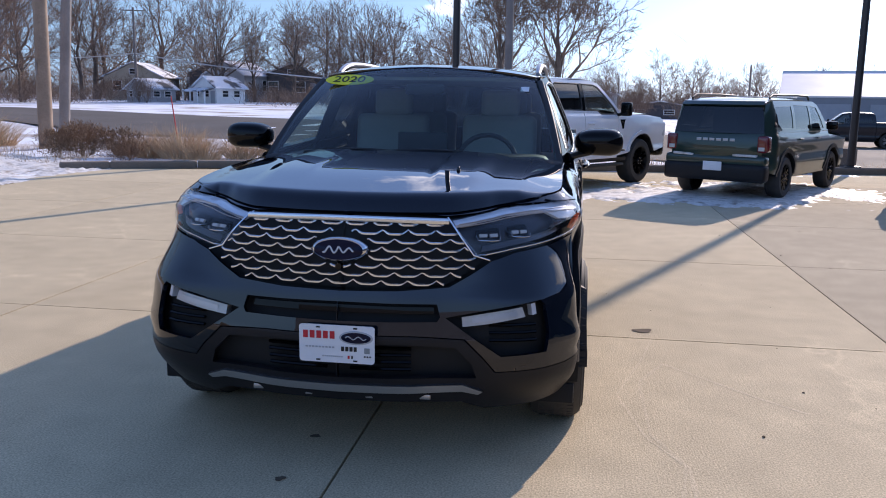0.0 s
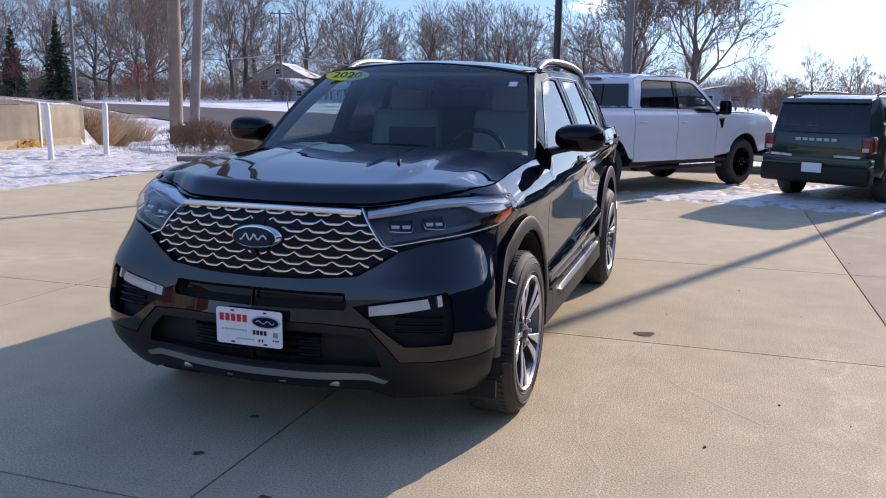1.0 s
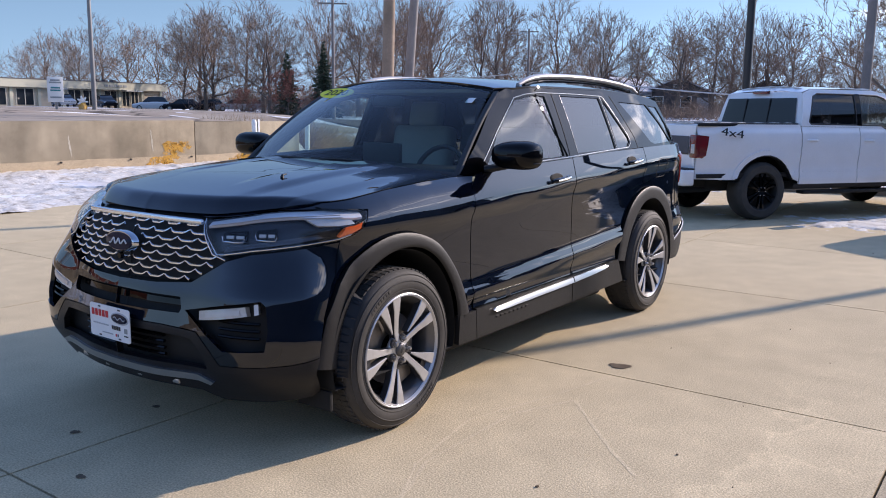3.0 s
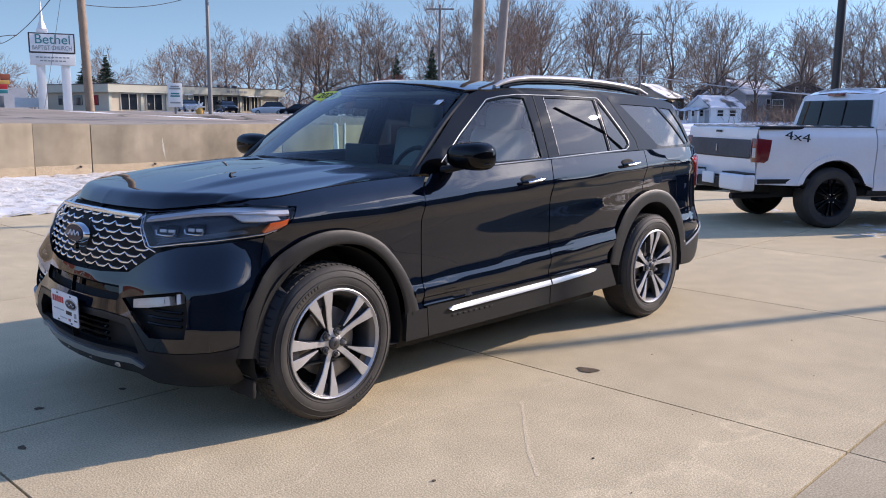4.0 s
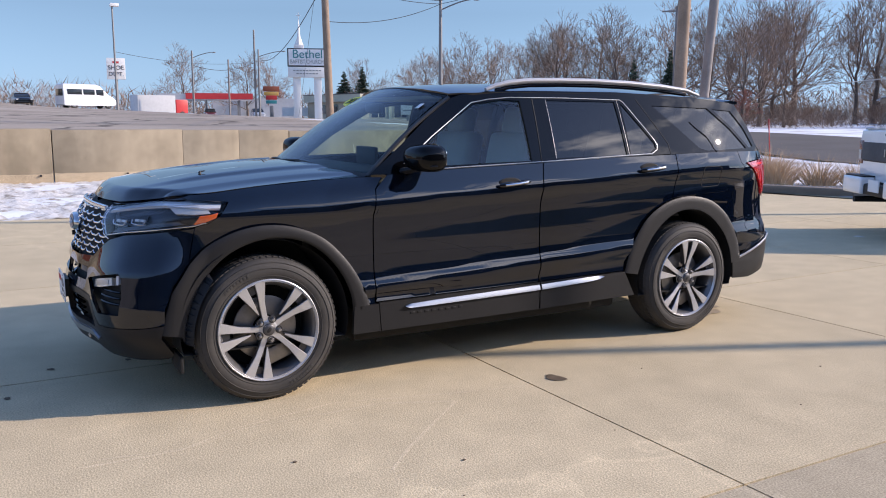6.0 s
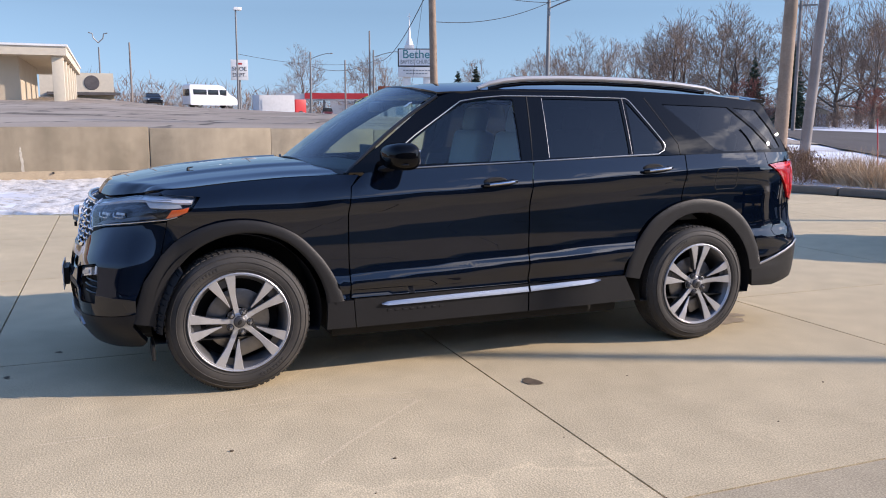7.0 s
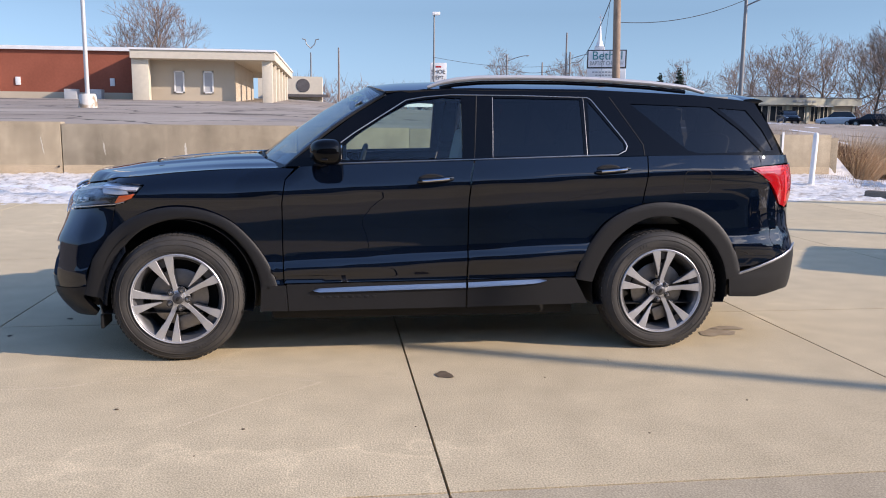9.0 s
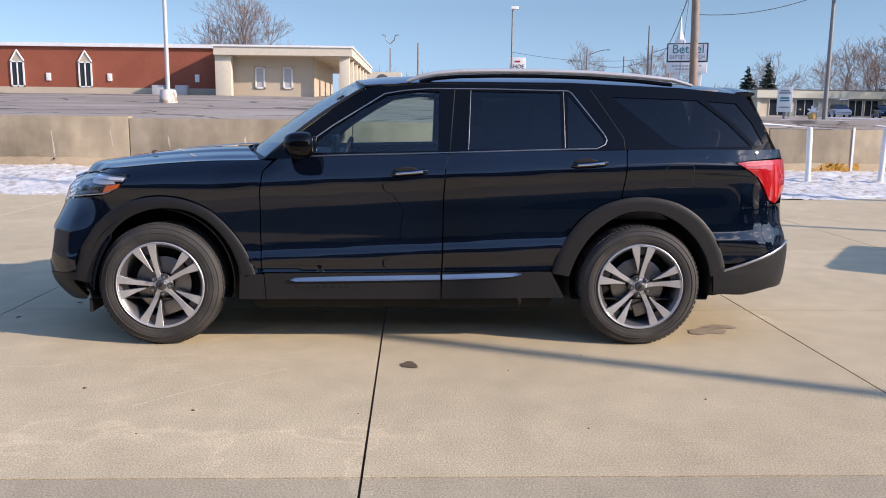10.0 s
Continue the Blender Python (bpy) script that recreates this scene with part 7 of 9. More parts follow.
# wheels
def wheel_mesh_set(parent, y, s, turn):
    """One wheel: tyre, twin-spoke alloy rim, hub, nuts, disc; s the side of the car."""
    m = Matrix.Translation((s * .985, y, .386)) @ Matrix.Rotation(radians(90 * s), 4, "Y") @ Matrix.Rotation(radians(turn), 4, "Z")
    wheel = new("wheel")
    wheel.parent = parent
    tyre_prof = [(.262, -.20), (.268, -.035), (.275, -.012), (.300, -.002), (.325, .000), (.352, -.008), (.370, -.020), (.381, -.040), (.386, -.065), (.3865, -.125), (.386, -.19), (.378, -.225), (.36, -.24), (.30, -.245), (.262, -.23)]
    bm = lathe(bmesh.new(), tyre_prof, 96, m)
    part("tyre", bm, M_RUBBER, wheel, "black road tyre with raised sidewall ribs")
    for r, h in ((.292, -.0035), (.333, .0002), (.361, -.0115)):
        part("sidewall_rib", lathe(bmesh.new(), [(r - .003, h - .003), (r - .001, h + .0015), (r + .001, h + .0015), (r + .003, h - .003)], 72, m), M_RUBBER, wheel)
    for a0, n_bars in ((-turn * s + 200, 8), (-turn * s + 20, 8)):
        for i in range(n_bars):
            bm = bmesh.new()
            box(bm, (0, 0, 0), (.017, .014, .003), m @ Matrix.Rotation(radians(a0 + i * 3.6), 4, "Z") @ Matrix.Translation((.317, 0, .0005)), bevel=.001)
            part("sidewall_mark", bm, M_RUBBER, wheel)
    bm = bmesh.new()
    for k in range(72):
        a = 2 * math.pi * k / 72
        for w, h in ((.030, -.056), (.026, -.098), (.026, -.140), (.030, -.185)):
            box(bm, (0, 0, 0), (.006, .0235, w), m @ Matrix.Rotation(a + (.02 if h < -.1 else 0), 4, "Z") @ Matrix.Translation((.3855, 0, h)))
    part("tread", bm, M_RUBBER, wheel, smooth=False)
    bm = lathe(bmesh.new(), [(.266, -.006), (.270, -.001), (.274, -.004), (.276, -.015), (.270, -.03)], 72, m)
    lathe(bm, [(.258, -.012), (.262, -.005), (.267, -.006)], 72, m)
    rim = part("rim", bm, M_RIM, wheel, "machined silver rim edge")
    part("barrel", lathe(bmesh.new(), [(.262, -.012), (.245, -.03), (.235, -.06), (.228, -.16), (.235, -.20)], 64, m), M_BARREL, wheel)
    for k in range(5):
        mm = m @ Matrix.Rotation(2 * math.pi * k / 5, 4, "Z")
        # a long blade to the hub and a short one that tapers beside it, both broad at the rim
        for long_one in (True, False):
            bm = bmesh.new()
            e = -1 if long_one else 1
            rows = [(.030, e * .004, .017), (.085, e * .011, .0150), (.150, e * .023, .0165), (.205, e * .038, .0225), (.2635, e * .0535, .0310)] if long_one else [(.095, e * .017, .0035), (.150, e * .027, .0120), (.205, e * .040, .0215), (.2635, e * .0535, .0305)]
            rings = []
            for r, c, w in rows:
                h = -.031 + .0245 * smooth01((r - .05) / .20)
                rings.append([bm.verts.new(mm @ Vector(p)) for p in ((r, c - w * .86, h - .040), (r, c - w, h - .004), (r, c - w + .0028, h), (r, c + w - .0028, h), (r, c + w, h - .004), (r, c + w * .86, h - .040))])
            for u, v in zip(rings, rings[1:]):
                for q in range(5):
                    bm.faces.new((u[q], u[q + 1], v[q + 1], v[q])).material_index = 1 if q in (0, 4) else 0
            bm.faces.new(rings[0]).material_index = 1
            bm.faces.new(rings[-1][::-1]).material_index = 1
            bmesh.ops.recalc_face_normals(bm, faces=bm.faces)
            part("spoke", bm, [M_RIM, M_RIMD], wheel, smooth=False)
        bm = bmesh.new()
        prism(bm, [(.205, -.030), (.258, -.034), (.258, .034), (.205, .030)], -.050, -.034, mm)
        part("spoke_web", bm, M_RIMD, wheel, smooth=False)
        bm = bmesh.new()
        c = mm @ Matrix.Rotation(radians(28), 4, "Z")
        lathe(bm, [(.0, -.004), (.008, -.005), (.0105, -.012), (.0115, -.035)], 6, c @ Matrix.Translation((.057, 0, 0)))
        part("lug_nut", bm, M_SATIN, wheel)
        bm = bmesh.new()
        lathe(bm, [(.014, -.028), (.016, -.024), (.020, -.024), (.022, -.035)], 12, c @ Matrix.Translation((.057, 0, 0)))
        part("nut_seat", bm, M_RIMD, wheel)
    part("hub", lathe(bmesh.new(), [(.0, -.026), (.040, -.027), (.058, -.033), (.066, -.042), (.068, -.055)], 40, m), M_RIM, wheel)
    part("centre_cap", lathe(bmesh.new(), [(.0, -.012), (.026, -.013), (.031, -.017), (.033, -.024)], 32, m), M_RIMD, wheel)
    bm = bmesh.new()
    lathe(bm, [(.0, -.0115), (.85, -.0118), (1, -.0128)], 20, m @ Matrix.Rotation(radians(-turn - 40), 4, "Z") @ Matrix.Diagonal((.017, .010, 1, 1)))
    part("cap_oval", bm, M_DARK, wheel)
    part("brake_disc", lathe(bmesh.new(), [(.07, -.085), (.165, -.085), (.172, -.088), (.172, -.10)], 48, m), M_DISC, wheel)
    bm = bmesh.new()
    box(bm, (0, 0, 0), (.09, .16, .07), m @ Matrix.Rotation(radians(-turn + 20), 4, "Z") @ Matrix.Translation((.155, 0, -.10)), bevel=.015)
    part("brake_caliper", bm, M_DISC, wheel)
    part("wheel_back", lathe(bmesh.new(), [(.0, -.17), (.23, -.17)], 32, m), M_DARK, wheel)


for y, turn in ((-1.5125, 57), (1.5125, 33.5)):
    for s in (1, -1):
        wheel_mesh_set(suv, y, s, turn)
        bm = bmesh.new()
        lathe(bm, [(.455, .0), (.455, -.36), (.0, -.36)], 48, Matrix.Translation((s * .955, y, .41)) @ Matrix.Rotation(radians(90 * s), 4, "Y"))
        for v in [v for v in bm.verts if v.co.z < .30]:
            v.co.z = .30
        part("wheel_liner", bm, M_DARK, suv)
# floor pan
bm = bmesh.new()
box(bm, (0, 0, .31), (1.66, 1.95, .20), bevel=.04)
box(bm, (0, .1, .33), (1.10, 4.2, .20), bevel=.04)
box(bm, (0, -2.05, .36), (1.3, .25, .16), bevel=.04)
box(bm, (0, 2.3, .42), (1.5, .3, .2), bevel=.04)
part("floor_pan", bm, M_DARK, suv)
bm = bmesh.new()
box(bm, (0, -1.50, .83), (1.0, .7, .4))
part("engine_bay", bm, M_DARK, suv)
bm = bmesh.new()
tube(bm, [(.80, y, .335) for y in (-.85, 0, .9)], .03, 8)
tube(bm, [(-.80, y, .335) for y in (-.85, 0, .9)], .03, 8)
part("sill_tube", bm, M_DARK, suv)
# mud flaps before the wheels
for s in (1, -1):
    bm = bmesh.new()
    box(bm, (s * .84, -1.96, .25), (.20, .02, .09), bevel=.008)
    part("air_deflector", bm, M_DARK, suv)

# cabin
cab = new("interior")
cab.parent = suv
tagged(cab, "light grey leather cabin with dark dashboard")
bm = bmesh.new()
box(bm, (0, -.72, 1.02), (1.55, .55, .34), bevel=.09, seg=3)
part("dashboard", bm, M_DASH, cab)
bm = bmesh.new()
box(bm, (0, .05, .80), (1.66, 1.9, .5))
box(bm, (0, 1.6, .97), (1.66, 1.2, .14))
part("cabin_floor", bm, M_DASH, cab)


def seat(x, y, w, tilt=-12):
    m = Matrix.Translation((x, y, .70)) @ Matrix.Rotation(radians(tilt), 4, "X")
    bm = bmesh.new()
    box(bm, (0, -.22, .14), (w, .52, .16), bevel=.05, seg=3, m=Matrix.Translation((x, y, .70)))
    part("seat_cushion", bm, M_SEAT, cab)
    bm = bmesh.new()
    box(bm, (0, .06, .42), (w, .14, .60), bevel=.06, seg=3, m=m)
    part("seat_back", bm, M_SEAT, cab)
    bm = bmesh.new()
    box(bm, (0, .05, .80), (min(w, .27), .11, .19), bevel=.045, seg=3, m=m)
    part("headrest", bm, M_SEAT, cab)


for x in (-.38, .38):
    seat(x, .25, .52)
    seat(x, 1.12, .50)
    seat(x, 1.85, .46)
bm = bmesh.new()
tube(bm, [(.38 + .18 * math.cos(a), -.42 + .06 * math.sin(a), 1.12 + .17 * math.sin(a)) for a in stops(0, 2 * math.pi, .3)[:-1]], .015, 8, closed=True)
wheel_s = part("steering_wheel", bm, M_DASH, cab)
bm = bmesh.new()
box(bm, (.38, -.44, 1.12), (.30, .03, .06), bevel=.012)
part("steering_hub", bm, M_DASH, cab)
bm = bmesh.new()
box(bm, (0, -.44, 1.555), (.24, .04, .065), bevel=.02)
part("rear_view_mirror", bm, M_DASH, cab)
bm = bmesh.new()
box(bm, (0, -.50, 1.24), (.30, .03, .13), bevel=.012)
part("centre_screen", bm, M_DASH, cab)
bm = bmesh.new()
box(bm, (0, .9, 1.625), (1.30, 2.3, .02))
part("headlining", bm, M_SEAT, cab)

# year sticker on the windscreen
c = screen(-.70, .875, .004)
sm = Matrix.Translation(c) @ Matrix.Rotation(radians(-5), 4, "Z") @ Matrix.Rotation(radians(33), 4, "X")
bm = bmesh.new()
lathe(bm, [(0, .0015), (1, .0015), (1, -.0015)], 40, sm @ Matrix.Diagonal((.155, .058, 1, 1)))
sticker = part("year_sticker", bm, M_YELLOW, suv, "yellow oval year sticker", smooth=False)
words("year", "2020", .090, M_BLKINK, sticker, sm @ Matrix.Translation((0, .0, .003)) @ Matrix.Diagonal((1.15, 1, 1, 1)), .001)
c = screen(.86, .80, .003)
bm = bmesh.new()
box(bm, (0, 0, 0), (.05, .05, .002), Matrix.Translation(c) @ Matrix.Rotation(radians(33), 4, "X"))
part("service_sticker", bm, M_PLATE, suv)

# dealer plate with plain shapes for its marks
py0 = -2.412
bm = bmesh.new()
box(bm, (.012, py0 + .012, .548), (.20, .03, .10))
part("plate_bracket", bm, M_CLAD, suv)
pl = Matrix.Translation((.012, py0, .550)) @ Matrix.Rotation(radians(90), 4, "X")
bm = bmesh.new()
k = []
for cx, cy, a0 in ((.14, .064, 0), (-.14, .064, 90), (-.14, -.064, 180), (.14, -.064, 270)):
    k += [(cx + .012 * math.cos(radians(a0 + t)), cy + .012 * math.sin(radians(a0 + t))) for t in (0, 30, 60, 90)]
prism(bm, k, 0, .004, pl)
plate = part("dealer_plate", bm, M_PLATE, suv, "white dealer plate with red, blue and grey marks", smooth=False)


def plate_bar(name, x, y, w, h, material):
    b = bmesh.new()
    box(b, (x, y, .005), (w, h, .002), pl)
    part(name, b, material, plate, smooth=False)


for i in range(5):
    plate_bar("red_bar", -.126 + i * .027, .036, .019, .030, M_REDINK)
bm = bmesh.new()
lathe(bm, [(0, .0065), (.92, .0065), (1, .004)], 32, pl @ Matrix.Translation((.078, .028, 0)) @ Matrix.Diagonal((.068, .028, 1, 1)))
part("silver_oval", bm, M_SILVINK, plate)
bm = bmesh.new()
lathe(bm, [(0, .0075), (.95, .0075), (1, .006)], 32, pl @ Matrix.Translation((.078, .028, 0)) @ Matrix.Diagonal((.061, .022, 1, 1)))
part("blue_oval", bm, M_BLUE, plate)
bm = bmesh.new()
tube(bm, [pl @ Vector((.078 + x, .028 + .006 * math.sin(x * 150), .008)) for x in stops(-.042, .042, .004)], .0022, 5)
part("oval_script", bm, M_SILVINK, plate)
for i in range(9):
    plate_bar("grey_bar", -.122 + i * .0135, -.014, .009, .006, M_SILVINK)
for i in range(4):
    plate_bar("black_bar", .024 + i * .017, -.018, .012, .018, M_BLKINK)
plate_bar("grey_mark", .122, -.022, .022, .022, M_GREY)
for i in range(3):
    plate_bar("black_bar", .113 + i * .011, -.046, .007, .006, M_BLKINK)
for i in range(10):
    plate_bar("grey_bar", -.055 + i * .0085, -.050, .0055, .005, M_SILVINK)
plate_bar("red_bar", .048, -.051, .008, .012, M_REDINK)
plate_bar("black_bar", .062, -.051, .006, .012, M_BLKINK)
for x in (-.075, .075):
    for y in (.066, -.066):
        plate_bar("plate_slot", x, y, .016, .006, M_BLKINK)

# ---- parked vehicles ----
M_TRUCKW = mat("white_truck_paint", (0.80, 0.80, 0.81), 0.35, var=0.04, coat=1.0)
M_GREENP = mat("dark_green_paint", (0.020, 0.045, 0.033), 0.32, 0.2, var=0.08, coat=1.0, spec=0.2)
M_DKRED = mat("dark_red_paint", (0.10, 0.012, 0.012), 0.35, var=0.08, coat=1.0)
M_DKBLUE = mat("dark_blue_paint", (0.010, 0.013, 0.02), 0.35, var=0.08, coat=0.7, spec=0.1)
M_SILVERP = mat("silver_paint", (0.42, 0.43, 0.44), 0.35, 0.3, var=0.05, coat=1.0)


def deck(name, rows, material, parent, label="", cols=10, crown=0.03, thick=0.0):
    """A crowned sheet through crosswise rows of (half width, y, z)."""
    bm = bmesh.new()
    grid = []
    for w, y, z in rows:
        grid.append([bm.verts.new((w * t, y, z + crown * (1 - t * t))) for t in [-1 + 2 * i / cols for i in range(cols + 1)]])
    for a, b in zip(grid, grid[1:]):
        for i in range(cols):
            bm.faces.new((a[i], a[i + 1], b[i + 1], b[i]))
    bmesh.ops.recalc_face_normals(bm, faces=bm.faces)
    if thick:
        bmesh.ops.solidify(bm, geom=bm.faces[:], thickness=thick)
    return part(name, bm, material, parent, label)


def face(name, rows, material, parent, label="", cols=10, bulge=0.04, sign=1):
    """An upright sheet across the car: rows of (half width, y, z), bowed outward in y."""
    bm = bmesh.new()
    grid = []
    for w, y, z in rows:
        grid.append([bm.verts.new((w * t, y + sign * bulge * (1 - t * t), z)) for t in [-1 + 2 * i / cols for i in range(cols + 1)]])
    for a, b in zip(grid, grid[1:]):
        for i in range(cols):
            bm.faces.new((a[i], a[i + 1], b[i + 1], b[i]))
    bmesh.ops.recalc_face_normals(bm, faces=bm.faces)
    return part(name, bm, material, parent, label)


def plain_wheel(parent, x, y, r, w, rim_m, spokes=6, rim_r=0.62):
    """A parked car's wheel, outer face towards the sign of x."""
    s = 1 if x > 0 else -1
    m = Matrix.Translation((x, y, r)) @ Matrix.Rotation(radians(90 * s), 4, "Y")
    wh = new("wheel")
    wh.parent = parent
    q = rim_r * r
    part("tyre", lathe(bmesh.new(), [(q, -w), (q, -.02), (q + .02, 0), (r * .88, 0), (r * .97, -.03), (r, -.06), (r, -w + .06), (r * .95, -w)], 40, m), M_RUBBER, wh)
    part("barrel", lathe(bmesh.new(), [(q, -.01), (q * .93, -.05), (q * .9, -.14), (0, -.14)], 32, m), M_DARK, wh)
    for k in range(spokes):
        bm = bmesh.new()
        mk = m @ Matrix.Rotation(2 * math.pi * k / spokes, 4, "Z")
        for e in (-1, 1):
            prism(bm, [(.05, e * .006), (q * .55, e * .012), (q, e * .030), (q, e * .062), (q * .55, e * .036), (.05, e * .028)], -.06, -.02, mk)
        part("spoke", bm, rim_m, wh, smooth=False)
        bm = bmesh.new()
        lathe(bm, [(0, -.004), (.009, -.006), (.011, -.02)], 6, mk @ Matrix.Rotation(.5, 4, "Z") @ Matrix.Translation((.062, 0, 0)))
        part("lug_nut", bm, M_CHROME, wh)
    part("hub", lathe(bmesh.new(), [(0, -.012), (.06, -.014), (.085, -.05)], 20, m), rim_m, wh)
    return wh


def arch(yc, r, zc, z0):
    """Points of a wheel-arch from rear foot to front foot."""
    a0 = math.asin(max(-1, min(1, (z0 - zc) / r)))
    return [(yc + r * math.cos(a), zc + r * math.sin(a)) for a in stops(a0, math.pi - a0, .22)]


def side_surface(half, belt, top_half, top, tail=9.0):
    """A body side with a shoulder and a lower crease, drawn in towards both ends; tail: where the rear corner begins to round."""
    low = curve((.2, .07), (.45, .035), (.56, .012), (.62, .008), (.74, .022), (.95, .006), (belt - .22, .0), (belt - .08, .014), (belt, .045))

    def f(y, z, proud=0.0):
        if z <= belt:
            x = half - low(z)
        else:
            t = (z - belt) / (top - belt)
            x = half - .045 - (half - .045 - top_half) * t + .025 * math.sin(math.pi * min(1, t))
        taper = .07 * smooth01((abs(y) - 1.9) / 1.0) + .16 * max(0.0, (y - tail) / .3) ** 2
        return Vector((x - taper + proud, y, z))
    return f


def pickup(label, m, paint, rim_m, tailgate_m, marks=True):
    """A crew-cab pickup, front towards -y."""
    t = thing("pickup_truck", label, "pickup truck", m)
    sf = side_surface(1.01, 1.33, .80, 1.94)
    R, FY, RY = .425, -1.845, 1.845
    mid = dict(centre=(0, 0, .9))
    kw = dict(step=.06, edge=.04, flange=.03, **mid)
    skin("bed_side", [[(1.225, .56), (1.225, 1.39), (2.98, 1.39), (3.0, .62), (2.45, .60)] + arch(RY, .52, .44, .60)[:] + [(1.28, .58)]], sf, paint, t, **kw)
    skin("fender", [[(-.98, .56), (-.98, 1.30), (-1.15, 1.325), (-2.0, 1.30), (-2.62, 1.245), (-2.80, 1.12), (-2.84, .95), (-2.80, .66), (-2.40, .60)] + arch(FY, .51, .44, .60)[::-1]], sf, paint, t, **kw)
    # doors: the front one with a dropped sill under its glass
    skin("front_door", [[(-.965, .50), (-.965, 1.275), (-.42, 1.285), (-.34, 1.345), (.11, 1.35), (.11, .50)]], sf, paint, t, **kw)
    skin("rear_door", [[(.125, .50), (.125, 1.35), (1.205, 1.365), (1.21, .50)]], sf, paint, t, **kw)
    W1 = [(-.98, 1.315), (-.90, 1.40), (-.42, 1.79), (-.30, 1.825), (.065, 1.838), (.065, 1.385), (-.32, 1.378), (-.42, 1.318)]
    W2 = [(.165, 1.388), (.165, 1.838), (.86, 1.842), (.95, 1.80), (1.06, 1.43), (1.03, 1.398)]
    skin("cab_frame", [[(-1.17, 1.27), (-.46, 1.855), (-.22, 1.905), (.98, 1.908), (1.12, 1.85), (1.215, 1.37), (.12, 1.352), (-.33, 1.347), (-.43, 1.285)], W1, W2], sf, paint, t, **kw)
    for nm, w, g in (("front_side_window", W1, M_GLASSD2), ("rear_side_window", W2, M_GLASSD)):
        skin(nm, [w], sf, g, t, proud=-.01, step=.1, flange=0, **mid)
        for s in (1, -1):
            bm = bmesh.new()
            tube(bm, [(p.x * s, p.y, p.z) for p in (sf(y, z, -.001) for y, z in dense(w, .06))], .012, 6, .5, (1, 0, 0), True)
            part("window_seal", bm, M_DASH, t)
    skin("door_pillar", [[(.068, 1.375), (.068, 1.85), (.162, 1.85), (.162, 1.38)]], sf, M_GLOSSBLK, t, "gloss black door pillar", proud=.003, step=.08, flange=.006, **mid)
    for outer, yc in ((.585, RY), (.575, FY)):
        skin("arch_flare", [arch(yc, outer, .44, .62) + arch(yc, .512, .44, .62)[::-1]], sf, paint, t, proud=.022, step=.05, edge=.04, flange=.05, **mid)
        skin("arch_lip", [arch(yc, .525, .44, .60) + arch(yc, .495, .44, .60)[::-1]], sf, M_CLAD, t, proud=.012, step=.05, edge=.04, flange=.12, **mid)
    skin("sill_panel", [[(-1.30, .46), (-1.30, .52), (1.30, .52), (1.30, .46)]], sf, M_CLAD, t, proud=.0, step=.1, flange=.03, **mid)
    skin("fender_vent", [[(-1.10, 1.05), (-1.02, 1.22), (-1.20, 1.22), (-1.16, 1.16), (-1.14, 1.05)]], sf, M_GLOSSBLK, t, "black fender vent", proud=.006, step=.05, flange=.01, **mid)
    skin("door_crease", [[(-.90, .70), (-.90, .715), (1.16, .715), (1.16, .70)]], sf, paint, t, proud=.010, step=.08, flange=.012, **mid)
    deck("roof", [(.70, -.50, 1.85), (.79, -.25, 1.905), (.81, .3, 1.925), (.81, .98, 1.912), (.78, 1.12, 1.852)], paint, t, crown=.045)
    deck("windscreen", [(.93, -1.19, 1.31), (.83, -.84, 1.59), (.72, -.49, 1.855)], M_GLASSD2, t, crown=.04)
    deck("hood", [(.78, -2.86, 1.08), (.84, -2.82, 1.17), (.90, -2.66, 1.25), (.94, -2.0, 1.315), (.96, -1.14, 1.335)], paint, t, crown=.055)
    deck("hood_bulge", [(.40, -2.70, 1.285), (.46, -2.3, 1.345), (.50, -1.6, 1.375), (.52, -1.20, 1.38)], paint, t, crown=.03)
    face("cab_back", [(.95, 1.215, .6), (.95, 1.215, 1.36), (.86, 1.15, 1.72), (.80, 1.10, 1.87)], paint, t, bulge=.03)
    face("rear_window", [(.84, 1.228, 1.41), (.77, 1.162, 1.78)], M_GLASSD, t, "dark tinted rear window", bulge=.035)
    bm = bmesh.new()
    for x in (-.27, .27):
        tube(bm, [(x, 1.262 - .002, 1.42), (x * .98, 1.205, 1.77)], .009, 6)
    part("window_divider", bm, M_DASH, t)
    bm = bmesh.new()
    box(bm, (0, 1.17, 1.865), (.34, .05, .045), bevel=.012)
    part("brake_light", bm, M_LAMPRED, t)
    bm = bmesh.new()
    box(bm, (0, 2.1, .66), (1.9, 1.75, .06))
    part("bed_floor", bm, M_CLAD, t)
    bm = bmesh.new()
    box(bm, (0, 2.1, 1.385), (1.86, 1.74, .05), bevel=.015)
    part("bed_cover", bm, M_CLAD, t, "black roll cover dusted with snow")
    face("tailgate", [(.915, 3.0, .70), (.925, 3.015, .86), (.925, 3.02, 1.26), (.92, 3.01, 1.37), (.90, 2.96, 1.40)], paint, t, bulge=.02)
    face("tailgate_panel", [(.80, 3.03, .96), (.81, 3.046, .98), (.81, 3.046, 1.20), (.80, 3.034, 1.22)], tailgate_m, t, "dark grey tailgate panel", bulge=.02)
    bm = bmesh.new()
    box(bm, (0, 3.052, 1.325), (.16, .012, .03), bevel=.006)
    part("tailgate_latch", bm, M_DASH, t)
    bm = bmesh.new()
    box(bm, (0, 3.079, 1.09), (.03, .006, .10), bevel=.002)
    part("tailgate_mark", bm, M_SATIN, t)
